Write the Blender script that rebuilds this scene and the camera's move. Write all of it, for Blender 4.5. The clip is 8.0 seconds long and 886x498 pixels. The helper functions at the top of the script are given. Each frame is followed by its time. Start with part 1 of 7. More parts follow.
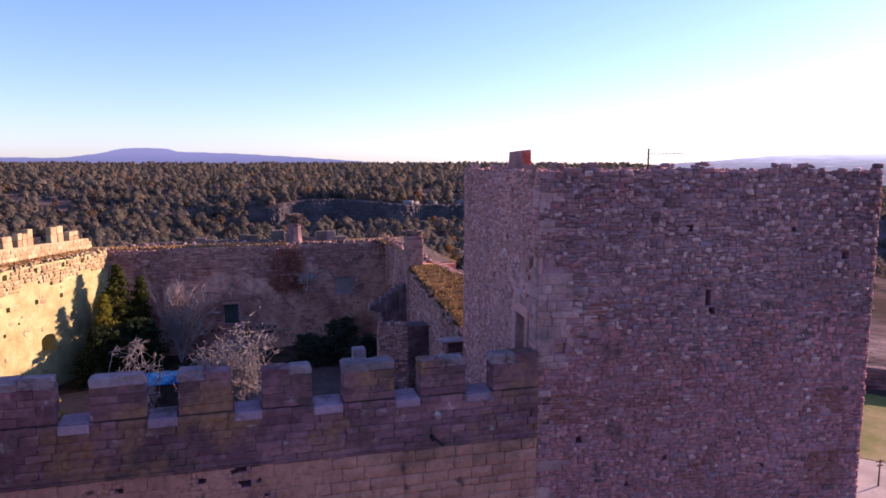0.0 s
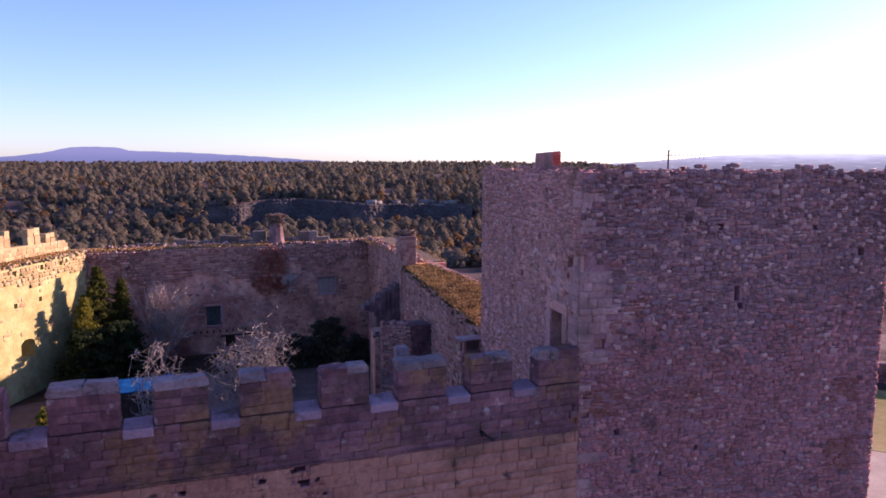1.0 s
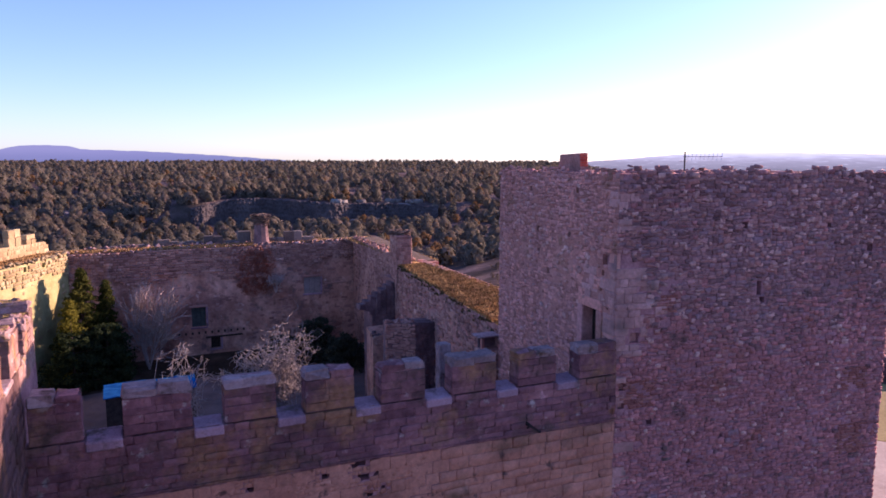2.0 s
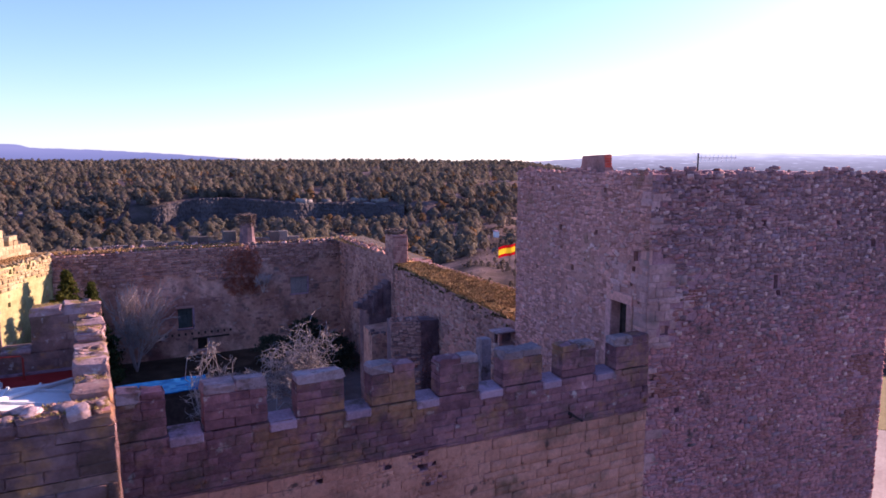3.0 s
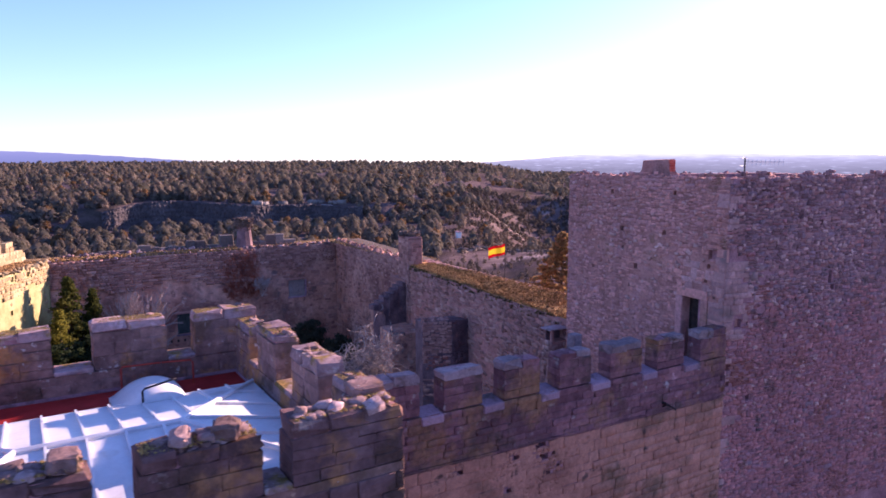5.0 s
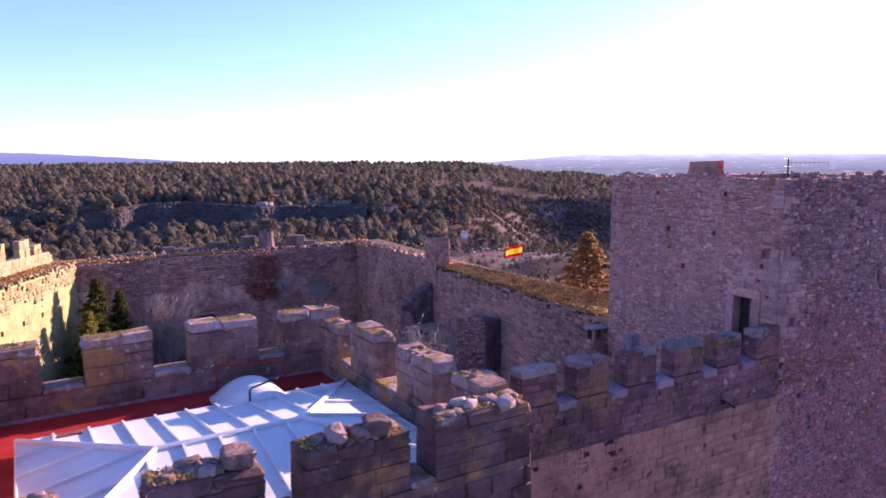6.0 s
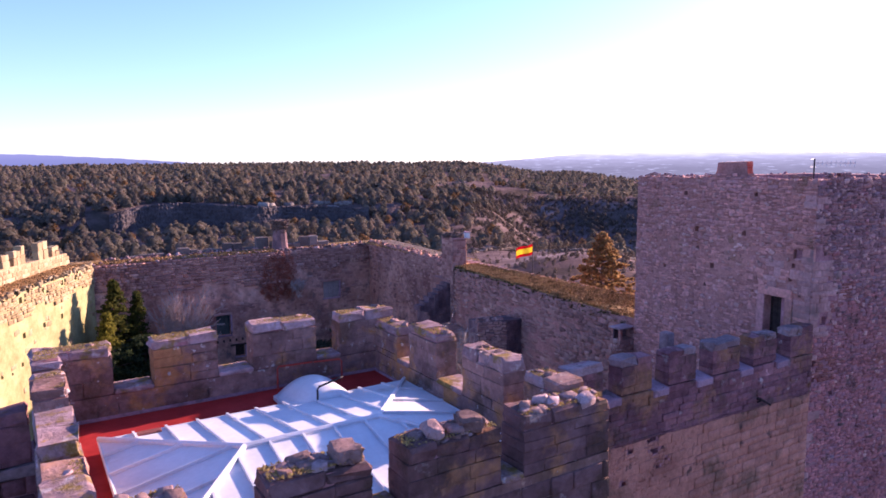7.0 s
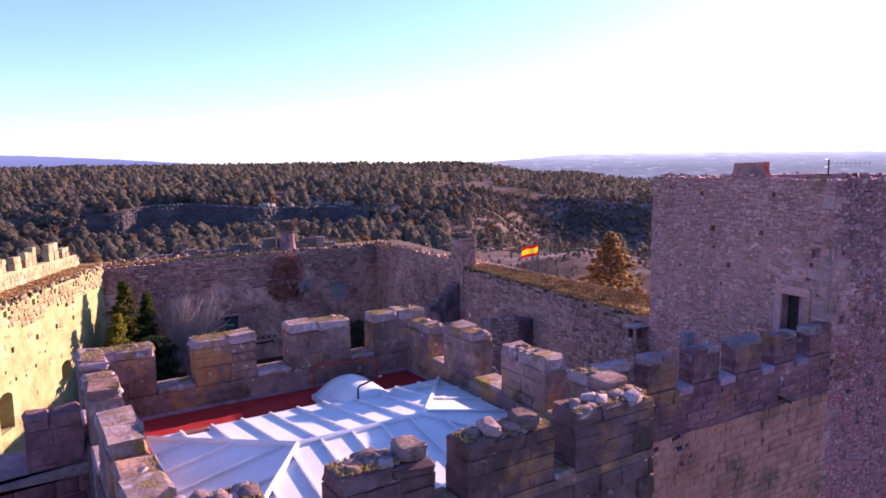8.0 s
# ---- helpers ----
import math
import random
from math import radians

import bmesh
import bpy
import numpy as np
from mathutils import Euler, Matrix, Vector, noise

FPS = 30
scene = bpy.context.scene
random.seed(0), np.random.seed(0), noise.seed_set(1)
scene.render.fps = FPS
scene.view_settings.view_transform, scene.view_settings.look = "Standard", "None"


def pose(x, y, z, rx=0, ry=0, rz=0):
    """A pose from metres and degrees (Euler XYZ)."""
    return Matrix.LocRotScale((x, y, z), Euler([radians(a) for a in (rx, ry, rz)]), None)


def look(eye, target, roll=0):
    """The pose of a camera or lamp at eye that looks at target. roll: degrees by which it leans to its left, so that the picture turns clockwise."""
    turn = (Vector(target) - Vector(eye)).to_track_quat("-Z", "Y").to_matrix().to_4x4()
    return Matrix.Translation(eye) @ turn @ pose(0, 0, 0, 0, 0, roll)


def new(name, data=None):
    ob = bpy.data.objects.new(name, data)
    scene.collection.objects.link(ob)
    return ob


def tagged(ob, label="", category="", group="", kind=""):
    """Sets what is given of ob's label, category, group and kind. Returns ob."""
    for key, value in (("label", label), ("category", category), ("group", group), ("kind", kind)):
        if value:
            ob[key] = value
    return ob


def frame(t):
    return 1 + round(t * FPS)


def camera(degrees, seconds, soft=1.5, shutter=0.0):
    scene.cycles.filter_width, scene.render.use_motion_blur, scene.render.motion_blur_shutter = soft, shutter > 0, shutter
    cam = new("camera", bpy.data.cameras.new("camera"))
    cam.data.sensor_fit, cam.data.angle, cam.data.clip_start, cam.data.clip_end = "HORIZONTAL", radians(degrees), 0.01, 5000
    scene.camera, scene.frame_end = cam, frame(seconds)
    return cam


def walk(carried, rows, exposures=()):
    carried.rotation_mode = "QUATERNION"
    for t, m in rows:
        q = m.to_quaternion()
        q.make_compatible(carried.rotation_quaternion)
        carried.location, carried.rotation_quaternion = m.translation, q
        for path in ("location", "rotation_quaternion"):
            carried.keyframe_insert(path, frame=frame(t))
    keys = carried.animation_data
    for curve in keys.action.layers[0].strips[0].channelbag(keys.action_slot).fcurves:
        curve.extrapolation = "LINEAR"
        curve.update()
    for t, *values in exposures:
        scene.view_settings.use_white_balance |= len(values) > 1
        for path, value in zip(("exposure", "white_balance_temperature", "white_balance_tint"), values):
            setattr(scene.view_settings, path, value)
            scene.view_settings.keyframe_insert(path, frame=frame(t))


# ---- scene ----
cam = camera(66.0, 8.0, soft=1.65, shutter=0.3)
METRES, EYE, TILT, LEAN, TURN = 18.0, 16.0, -6.9, 1.3, -17.9
ROWS = [
    (0.0, 0.0, 0.0, 0.0, 0.01, -0.36, -1.44),
    (0.5, -0.0704, -0.0078, -0.0013, -1.66, -0.36, -1.24),
    (1.0, -0.1474, -0.0182, -0.0022, -3.43, -0.35, -1.03),
    (1.5, -0.2191, -0.0287, -0.0029, -5.03, -0.36, -0.84),
    (3.0, -0.449, -0.0644, -0.0059, -9.89, -0.45, -0.26),
    (3.5, -0.5213, -0.0703, -0.0061, -11.32, -0.44, -0.09),
    (4.0, -0.5991, -0.0719, -0.0056, -12.71, -0.41, 0.08),
    (4.5, -0.6705, -0.069, -0.0046, -13.95, -0.39, 0.24),
    (6.0, -0.8617, -0.0554, 0.0003, -14.04, -0.37, 0.65),
    (6.5, -0.9045, -0.054, 0.0015, -14.05, -0.37, 0.74),
    (7.0, -0.943, -0.0537, 0.003, -14.09, -0.37, 0.83),
    (7.5, -0.9711, -0.0538, 0.004, -14.14, -0.37, 0.91),
    (8.0, -0.9943, -0.0545, 0.005, -14.19, -0.36, 1.0),
]
EXPOSURE, KELVIN, TINT = 1.39, 5500, 43
walk(cam, [(t, pose(0, 0, EYE, TILT, LEAN, TURN) @ pose(METRES * x, METRES * y, METRES * z, 90 + pitch, roll, yaw)) for t, x, y, z, yaw, pitch, roll in ROWS],
     exposures=[(0.0, EXPOSURE, KELVIN, TINT), (1.5, EXPOSURE, KELVIN, TINT), (3.5, EXPOSURE + 0.23, KELVIN - 150, TINT), (8.0, EXPOSURE + 0.31, KELVIN - 190, TINT)])

# ---- daylight: a low sun from the east-north-east and a clear sky ----
SUN_AZ, SUN_EL = 8.0, 15.3          # degrees from +x towards +y, and above the horizon
world = bpy.data.worlds.new("sky")
scene.world = world
world.use_nodes = True
wn = world.node_tree.nodes
sky = wn.new("ShaderNodeTexSky")
sky.sky_type = "NISHITA"
sky.sun_disc = False
sky.sun_elevation = radians(SUN_EL)
sky.sun_rotation = radians(90 - SUN_AZ)
sky.altitude, sky.air_density, sky.dust_density, sky.ozone_density = 1000, 1.0, 0.8, 2.5
wn["Background"].inputs["Strength"].default_value = 0.085
world.node_tree.links.new(sky.outputs[0], wn["Background"].inputs["Color"])

sun_data = bpy.data.lights.new("sun", "SUN")
sun_data.energy, sun_data.angle, sun_data.color = 5.0, radians(0.5), (1.0, 0.69, 0.38)
sun = new("sun", sun_data)
sun_way = Vector((math.cos(radians(SUN_AZ)) * math.cos(radians(SUN_EL)), math.sin(radians(SUN_AZ)) * math.cos(radians(SUN_EL)), math.sin(radians(SUN_EL))))
sun.matrix_world = look(sun_way * 200, (0, 0, 0))


# ---- materials ----
def rosy(stops):
    """Pinkish castle stone, with the purple cast of its shade put into the colour."""
    return [(p, (r * 1.17, g * 0.84, b * 1.0)) for p, (r, g, b) in stops]


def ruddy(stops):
    """Warms the stops: sun bounced onto the keep's west face is put into the colour."""
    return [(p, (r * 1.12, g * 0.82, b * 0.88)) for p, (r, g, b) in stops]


def greyish(stops):
    """The gate tower is of greyer stone."""
    return [(p, (r * 1.08, g * 0.905, b * 0.97)) for p, (r, g, b) in stops]


def surface(name, stops, piece=0.0, grain=(3.0, 0.5), fine=(40.0, 0.25), bump=(25.0, 0.4, 0.02), rough=0.92, spots=None, metallic=0.0, spec=0.08, leafy=0.0):
    """A node material: a ramp over piece-by-piece chance and coarse noise, fine grain, bump, and spots = (colour, scale, threshold, width)."""
    m = bpy.data.materials.new(name)
    m.use_nodes = True
    nodes, links = m.node_tree.nodes, m.node_tree.links
    bsdf = nodes["Principled BSDF"]
    geo = nodes.new("ShaderNodeNewGeometry")

    def noise_tex(scale, detail=4.0, rough_=0.6):
        n = nodes.new("ShaderNodeTexNoise")
        n.inputs["Scale"].default_value, n.inputs["Detail"].default_value, n.inputs["Roughness"].default_value = scale, detail, rough_
        links.new(geo.outputs["Position"], n.inputs["Vector"])
        return n.outputs["Fac"]

    def maths(op, a, b, c=None):
        n = nodes.new("ShaderNodeMath")
        n.operation = op
        for k, v in enumerate((a, b, c)):
            if v is None:
                continue
            if isinstance(v, (int, float)):
                n.inputs[k].default_value = v
            else:
                links.new(v, n.inputs[k])
        return n.outputs[0]

    coarse = maths("MULTIPLY_ADD", maths("SUBTRACT", noise_tex(grain[0]), 0.5), 1.8, 0.5)
    if piece > 0:
        info = nodes.new("ShaderNodeObjectInfo")
        chance = maths("FRACT", maths("ADD", geo.outputs["Random Per Island"], info.outputs["Random"]), 0)
        value = maths("ADD", maths("MULTIPLY", chance, piece), maths("MULTIPLY", coarse, 1 - piece))
    else:
        value = coarse
    value = maths("MULTIPLY_ADD", value, 1.1, -0.05) if piece > 0.5 else maths("MULTIPLY_ADD", value, 1.35, -0.175)
    ramp = nodes.new("ShaderNodeValToRGB")
    links.new(value, ramp.inputs[0])
    els = ramp.color_ramp.elements
    while len(els) < len(stops):
        els.new(0.5)
    for e, (p, c) in zip(els, stops):
        e.position, e.color = p, (*c, 1)
    colour = ramp.outputs[0]
    if spots:
        for sc, scale, thr, width in spots:
            mix = nodes.new("ShaderNodeMix")
            mix.data_type = "RGBA"
            links.new(maths("MULTIPLY", maths("SUBTRACT", noise_tex(scale, 5.0, 0.65), thr), 1.0 / width), mix.inputs["Factor"])
            links.new(colour, mix.inputs["A"])
            mix.inputs["B"].default_value = (*sc, 1)
            colour = mix.outputs["Result"]
    gain = maths("ADD", maths("MULTIPLY", maths("SUBTRACT", noise_tex(fine[0], 3.0), 0.5), 2 * fine[1]),
                 maths("MULTIPLY_ADD", maths("SUBTRACT", noise_tex(grain[0] * 0.17, 3.0), 0.5), 2 * grain[1], 1.0))
    mul = nodes.new("ShaderNodeMix")
    mul.data_type, mul.blend_type = "RGBA", "MULTIPLY"
    mul.inputs["Factor"].default_value = 1.0
    links.new(colour, mul.inputs["A"])
    links.new(gain, mul.inputs["B"])
    links.new(mul.outputs["Result"], bsdf.inputs["Base Color"])
    bsdf.inputs["Roughness"].default_value, bsdf.inputs["Metallic"].default_value = rough, metallic
    bsdf.inputs["Specular IOR Level"].default_value = spec
    if bump:
        b = nodes.new("ShaderNodeBump")
        b.inputs["Strength"].default_value, b.inputs["Distance"].default_value = bump[1], bump[2]
        links.new(noise_tex(bump[0], 6.0, 0.7), b.inputs["Height"])
        links.new(b.outputs[0], bsdf.inputs["Normal"])
    if leafy:
        thin, mixed = nodes.new("ShaderNodeBsdfTranslucent"), nodes.new("ShaderNodeMixShader")
        mixed.inputs[0].default_value = leafy
        links.new(mul.outputs["Result"], thin.inputs["Color"])
        links.new(bsdf.outputs[0], mixed.inputs[1])
        links.new(thin.outputs[0], mixed.inputs[2])
        links.new(mixed.outputs[0], nodes["Material Output"].inputs["Surface"])
    return m


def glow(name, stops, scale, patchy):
    """The far hills of the backdrop, self-lit, with haze painted into their colour by height."""
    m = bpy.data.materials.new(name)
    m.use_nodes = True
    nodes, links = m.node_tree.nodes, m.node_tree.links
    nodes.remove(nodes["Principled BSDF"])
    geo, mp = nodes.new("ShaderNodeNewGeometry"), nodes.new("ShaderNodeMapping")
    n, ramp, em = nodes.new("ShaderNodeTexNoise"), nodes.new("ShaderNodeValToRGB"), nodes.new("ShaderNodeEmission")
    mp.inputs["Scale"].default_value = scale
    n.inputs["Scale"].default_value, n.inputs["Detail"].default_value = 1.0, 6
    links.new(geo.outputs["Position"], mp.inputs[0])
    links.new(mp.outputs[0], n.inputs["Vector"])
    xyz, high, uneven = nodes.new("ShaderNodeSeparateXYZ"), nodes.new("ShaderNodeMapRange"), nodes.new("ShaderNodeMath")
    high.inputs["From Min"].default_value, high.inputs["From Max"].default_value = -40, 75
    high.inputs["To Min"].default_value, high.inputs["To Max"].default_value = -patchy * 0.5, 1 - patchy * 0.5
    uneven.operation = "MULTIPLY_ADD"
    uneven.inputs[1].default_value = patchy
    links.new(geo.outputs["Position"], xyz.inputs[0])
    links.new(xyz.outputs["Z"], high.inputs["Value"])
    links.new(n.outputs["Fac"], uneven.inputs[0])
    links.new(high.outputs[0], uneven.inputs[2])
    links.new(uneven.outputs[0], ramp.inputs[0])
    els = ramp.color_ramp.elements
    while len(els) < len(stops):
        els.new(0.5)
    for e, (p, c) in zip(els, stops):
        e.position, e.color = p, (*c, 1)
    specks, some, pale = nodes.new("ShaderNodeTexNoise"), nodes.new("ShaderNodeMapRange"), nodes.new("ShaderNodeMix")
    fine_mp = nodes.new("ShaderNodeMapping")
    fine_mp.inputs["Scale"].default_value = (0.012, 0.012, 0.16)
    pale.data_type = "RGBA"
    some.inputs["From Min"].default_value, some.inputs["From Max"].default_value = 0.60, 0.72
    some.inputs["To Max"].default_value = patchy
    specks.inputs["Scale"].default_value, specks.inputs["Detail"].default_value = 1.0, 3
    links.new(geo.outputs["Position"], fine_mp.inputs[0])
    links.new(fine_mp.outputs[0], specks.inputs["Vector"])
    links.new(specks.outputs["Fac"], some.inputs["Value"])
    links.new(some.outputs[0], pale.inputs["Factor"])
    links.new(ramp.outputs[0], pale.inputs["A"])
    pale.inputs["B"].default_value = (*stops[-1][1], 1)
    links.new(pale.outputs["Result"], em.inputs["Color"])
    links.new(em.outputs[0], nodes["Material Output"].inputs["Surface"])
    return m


M_ASHLAR = surface("curtain ashlar", rosy([(0.0, (0.1, 0.0634, 0.0633)), (0.35, (0.166, 0.108, 0.105)), (0.7, (0.228, 0.152, 0.139)), (0.95, (0.288, 0.195, 0.173)), (1.0, (0.444, 0.338, 0.298))]),
                   piece=0.4, grain=(1.6, 0.55), fine=(6.0, 0.6), bump=(9.0, 1.0, 0.06), spots=[((0.36, 0.29, 0.28), 2.2, 0.62, 0.07), ((0.10, 0.062, 0.055), 0.8, 0.52, 0.14), ((0.29, 0.15, 0.09), 0.45, 0.50, 0.12), ((0.26, 0.12, 0.075), 1.3, 0.63, 0.08)])
M_COPING = surface("weathered merlon coping", [(0.0, (0.178, 0.126, 0.132)), (0.5, (0.262, 0.185, 0.194)), (1.0, (0.357, 0.265, 0.281))],
                   piece=0.3, grain=(1.8, 0.5), fine=(9.0, 0.5), bump=(11.0, 1.0, 0.05), spots=[((0.11, 0.072, 0.06), 1.3, 0.55, 0.10), ((0.19, 0.12, 0.055), 2.4, 0.64, 0.08)])
M_BROKEN = surface("broken rubble core", greyish([(0.0, (0.12, 0.085, 0.07)), (0.4, (0.22, 0.165, 0.14)), (0.75, (0.34, 0.265, 0.235)), (1.0, (0.56, 0.49, 0.47))]),
                   piece=0.7, grain=(2.5, 0.5), fine=(10.0, 0.5), bump=(14.0, 1.0, 0.05), spots=[((0.20, 0.13, 0.06), 2.0, 0.62, 0.10)])
M_ASHLAR_LOW = surface("golden curtain ashlar", rosy([(0.0, (0.238, 0.146, 0.0931)), (0.4, (0.367, 0.239, 0.147)), (0.8, (0.432, 0.291, 0.18)), (1.0, (0.508, 0.368, 0.237))]),
                       piece=0.22, grain=(0.7, 0.5), fine=(7.0, 0.45), bump=(10.0, 1.0, 0.05), spots=[((0.20, 0.115, 0.08), 0.5, 0.53, 0.14), ((0.13, 0.075, 0.065), 1.8, 0.60, 0.07)])
M_TOWER = surface("gate tower ashlar", greyish([(0.0, (0.122, 0.0814, 0.0701)), (0.35, (0.206, 0.145, 0.122)), (0.7, (0.275, 0.196, 0.164)), (1.0, (0.35, 0.266, 0.224))]),
                  piece=0.25, grain=(1.3, 0.55), fine=(6.0, 0.55), bump=(9.0, 1.0, 0.06), spots=[((0.42, 0.36, 0.345), 1.6, 0.60, 0.08), ((0.15, 0.09, 0.07), 1.0, 0.53, 0.10), ((0.38, 0.19, 0.085), 0.8, 0.54, 0.10), ((0.52, 0.46, 0.44), 4.5, 0.63, 0.06)])
# Darker copy of the tower ashlar: outer faces' dimness put into the colour.
M_TOWER_OUT = surface("dimmed outer tower ashlar", greyish([(0.0, (0.0674, 0.0437, 0.0425)), (0.35, (0.114, 0.0768, 0.0739)), (0.7, (0.153, 0.105, 0.0994)), (1.0, (0.202, 0.148, 0.142))]),
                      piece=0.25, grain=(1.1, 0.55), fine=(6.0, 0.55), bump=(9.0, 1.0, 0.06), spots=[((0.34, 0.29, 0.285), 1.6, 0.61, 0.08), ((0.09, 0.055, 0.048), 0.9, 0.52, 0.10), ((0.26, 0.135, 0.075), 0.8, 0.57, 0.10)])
M_CAP = surface("mossy cap stone", greyish([(0.0, (0.162, 0.12, 0.116)), (0.5, (0.285, 0.225, 0.215)), (1.0, (0.418, 0.36, 0.363))]),
                piece=0.35, grain=(2.2, 0.5), fine=(8.0, 0.55), bump=(11.0, 1.0, 0.06), spots=[((0.42, 0.375, 0.37), 2.0, 0.59, 0.08), ((0.22, 0.145, 0.05), 1.6, 0.52, 0.10), ((0.40, 0.24, 0.07), 3.0, 0.62, 0.08)])
M_SILL = surface("worn sill slab", rosy([(0.0, (0.20, 0.175, 0.18)), (0.5, (0.27, 0.24, 0.245)), (1.0, (0.36, 0.325, 0.325))]),
                 piece=0.4, grain=(1.8, 0.45), fine=(14.0, 0.4), bump=(16.0, 0.8, 0.03), spots=[((0.12, 0.085, 0.075), 1.5, 0.54, 0.12)])
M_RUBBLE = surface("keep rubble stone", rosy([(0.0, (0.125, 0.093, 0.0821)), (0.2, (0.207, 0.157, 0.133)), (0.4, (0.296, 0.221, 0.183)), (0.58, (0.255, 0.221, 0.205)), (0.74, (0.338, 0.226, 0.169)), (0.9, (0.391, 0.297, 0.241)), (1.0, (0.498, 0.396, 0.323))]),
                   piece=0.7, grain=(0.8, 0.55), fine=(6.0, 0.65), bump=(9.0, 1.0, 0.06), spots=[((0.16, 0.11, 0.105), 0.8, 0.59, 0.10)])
M_RUBBLE_PALE = surface("pale keep rubble stone", rosy([(0.0, (0.36, 0.284, 0.214)), (0.5, (0.454, 0.375, 0.281)), (0.85, (0.55, 0.47, 0.353)), (1.0, (0.656, 0.587, 0.438))]),
                        piece=0.7, grain=(1.5, 0.4), fine=(8.0, 0.45), bump=(10.0, 0.9, 0.05))
M_RUBBLE_RED = surface("reddish keep rubble stone", rosy([(0.0, (0.229, 0.135, 0.118)), (0.25, (0.336, 0.202, 0.17)), (0.45, (0.416, 0.244, 0.196)), (0.58, (0.349, 0.255, 0.239)), (0.72, (0.445, 0.26, 0.207)), (1.0, (0.481, 0.31, 0.26))]),
                       piece=0.7, grain=(0.7, 0.55), fine=(6.0, 0.65), bump=(9.0, 1.0, 0.06), spots=[((0.32, 0.135, 0.105), 0.5, 0.57, 0.12), ((0.17, 0.105, 0.10), 0.9, 0.59, 0.10)])
# Lighter keep stone: sky and bounced sun on the west face in its colour.
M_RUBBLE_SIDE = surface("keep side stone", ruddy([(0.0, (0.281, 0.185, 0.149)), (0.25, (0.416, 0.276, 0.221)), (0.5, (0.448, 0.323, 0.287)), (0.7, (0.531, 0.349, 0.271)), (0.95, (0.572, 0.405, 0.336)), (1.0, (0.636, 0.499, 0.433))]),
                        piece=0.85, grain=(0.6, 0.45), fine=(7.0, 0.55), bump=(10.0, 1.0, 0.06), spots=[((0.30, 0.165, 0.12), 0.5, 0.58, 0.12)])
M_MORTAR = surface("old mortar", rosy([(0.0, (0.195, 0.132, 0.122)), (0.5, (0.287, 0.201, 0.183)), (1.0, (0.39, 0.287, 0.256))]), grain=(1.3, 0.4), fine=(10.0, 0.5), bump=(12.0, 1.0, 0.05))
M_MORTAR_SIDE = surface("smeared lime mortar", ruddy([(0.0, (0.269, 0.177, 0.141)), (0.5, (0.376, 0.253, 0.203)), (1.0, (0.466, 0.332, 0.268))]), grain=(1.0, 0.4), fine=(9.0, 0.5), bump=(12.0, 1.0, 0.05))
M_QUOIN = surface("dressed quoin stone", rosy([(0.0, (0.296, 0.221, 0.175)), (0.5, (0.429, 0.337, 0.261)), (0.88, (0.505, 0.41, 0.323)), (1.0, (0.61, 0.53, 0.427))]), piece=0.4, grain=(0.8, 0.5), fine=(8.0, 0.5), bump=(11.0, 1.0, 0.04), spots=[((0.20, 0.14, 0.13), 1.0, 0.54, 0.15)])
M_BRICK_BRIGHT = surface("fresh red brick", [(0.0, (0.42, 0.075, 0.055)), (0.5, (0.56, 0.11, 0.075)), (1.0, (0.62, 0.16, 0.11))], piece=0.5, grain=(3.0, 0.3), fine=(20.0, 0.3), bump=(20.0, 0.6, 0.02))
M_BRICK = surface("red brick", [(0.0, (0.22, 0.085, 0.075)), (0.5, (0.32, 0.125, 0.105)), (1.0, (0.36, 0.17, 0.145))], piece=0.5, grain=(3.0, 0.3), fine=(20.0, 0.3), bump=(20.0, 0.6, 0.02))
M_PLASTER = surface("weathered courtyard plaster", [(0.0, (0.324, 0.157, 0.121)), (0.4, (0.477, 0.253, 0.193)), (0.7, (0.582, 0.333, 0.255)), (1.0, (0.649, 0.413, 0.334))],
                    grain=(0.5, 0.5), fine=(3.0, 0.4), bump=(5.0, 0.9, 0.10), spots=[((0.22, 0.105, 0.09), 0.22, 0.50, 0.14), ((0.20, 0.13, 0.12), 0.55, 0.56, 0.10), ((0.28, 0.155, 0.12), 1.6, 0.57, 0.08), ((0.62, 0.45, 0.38), 0.8, 0.63, 0.08)])
# Sunlit copy of the courtyard plaster: the sun's gold is painted into it.
M_PLASTER_SUN = surface("wall plaster with painted sun gold", [(0.0, (0.267, 0.221, 0.0952)), (0.5, (0.354, 0.319, 0.148)), (1.0, (0.423, 0.395, 0.201))],
                        grain=(0.8, 0.3), fine=(4.0, 0.3), bump=(6.0, 0.8, 0.06))
# Lit copy of the courtyard stone, with the sun's gold in its colour.
M_SUNSTONE = surface("wall stone with painted sun gold", [(0.0, (0.223, 0.157, 0.0846)), (0.4, (0.335, 0.249, 0.138)), (0.8, (0.419, 0.329, 0.191)), (1.0, (0.493, 0.421, 0.265))],
                     piece=0.6, grain=(0.5, 0.3), fine=(6.0, 0.3), bump=(8.0, 0.8, 0.06))
M_YARDSTONE = surface("courtyard wall stone", greyish([(0.0, (0.18, 0.106, 0.0869)), (0.4, (0.318, 0.201, 0.159)), (0.8, (0.413, 0.286, 0.217)), (1.0, (0.551, 0.413, 0.329))]),
                      piece=0.65, grain=(0.5, 0.4), fine=(6.0, 0.3), bump=(8.0, 0.8, 0.06))
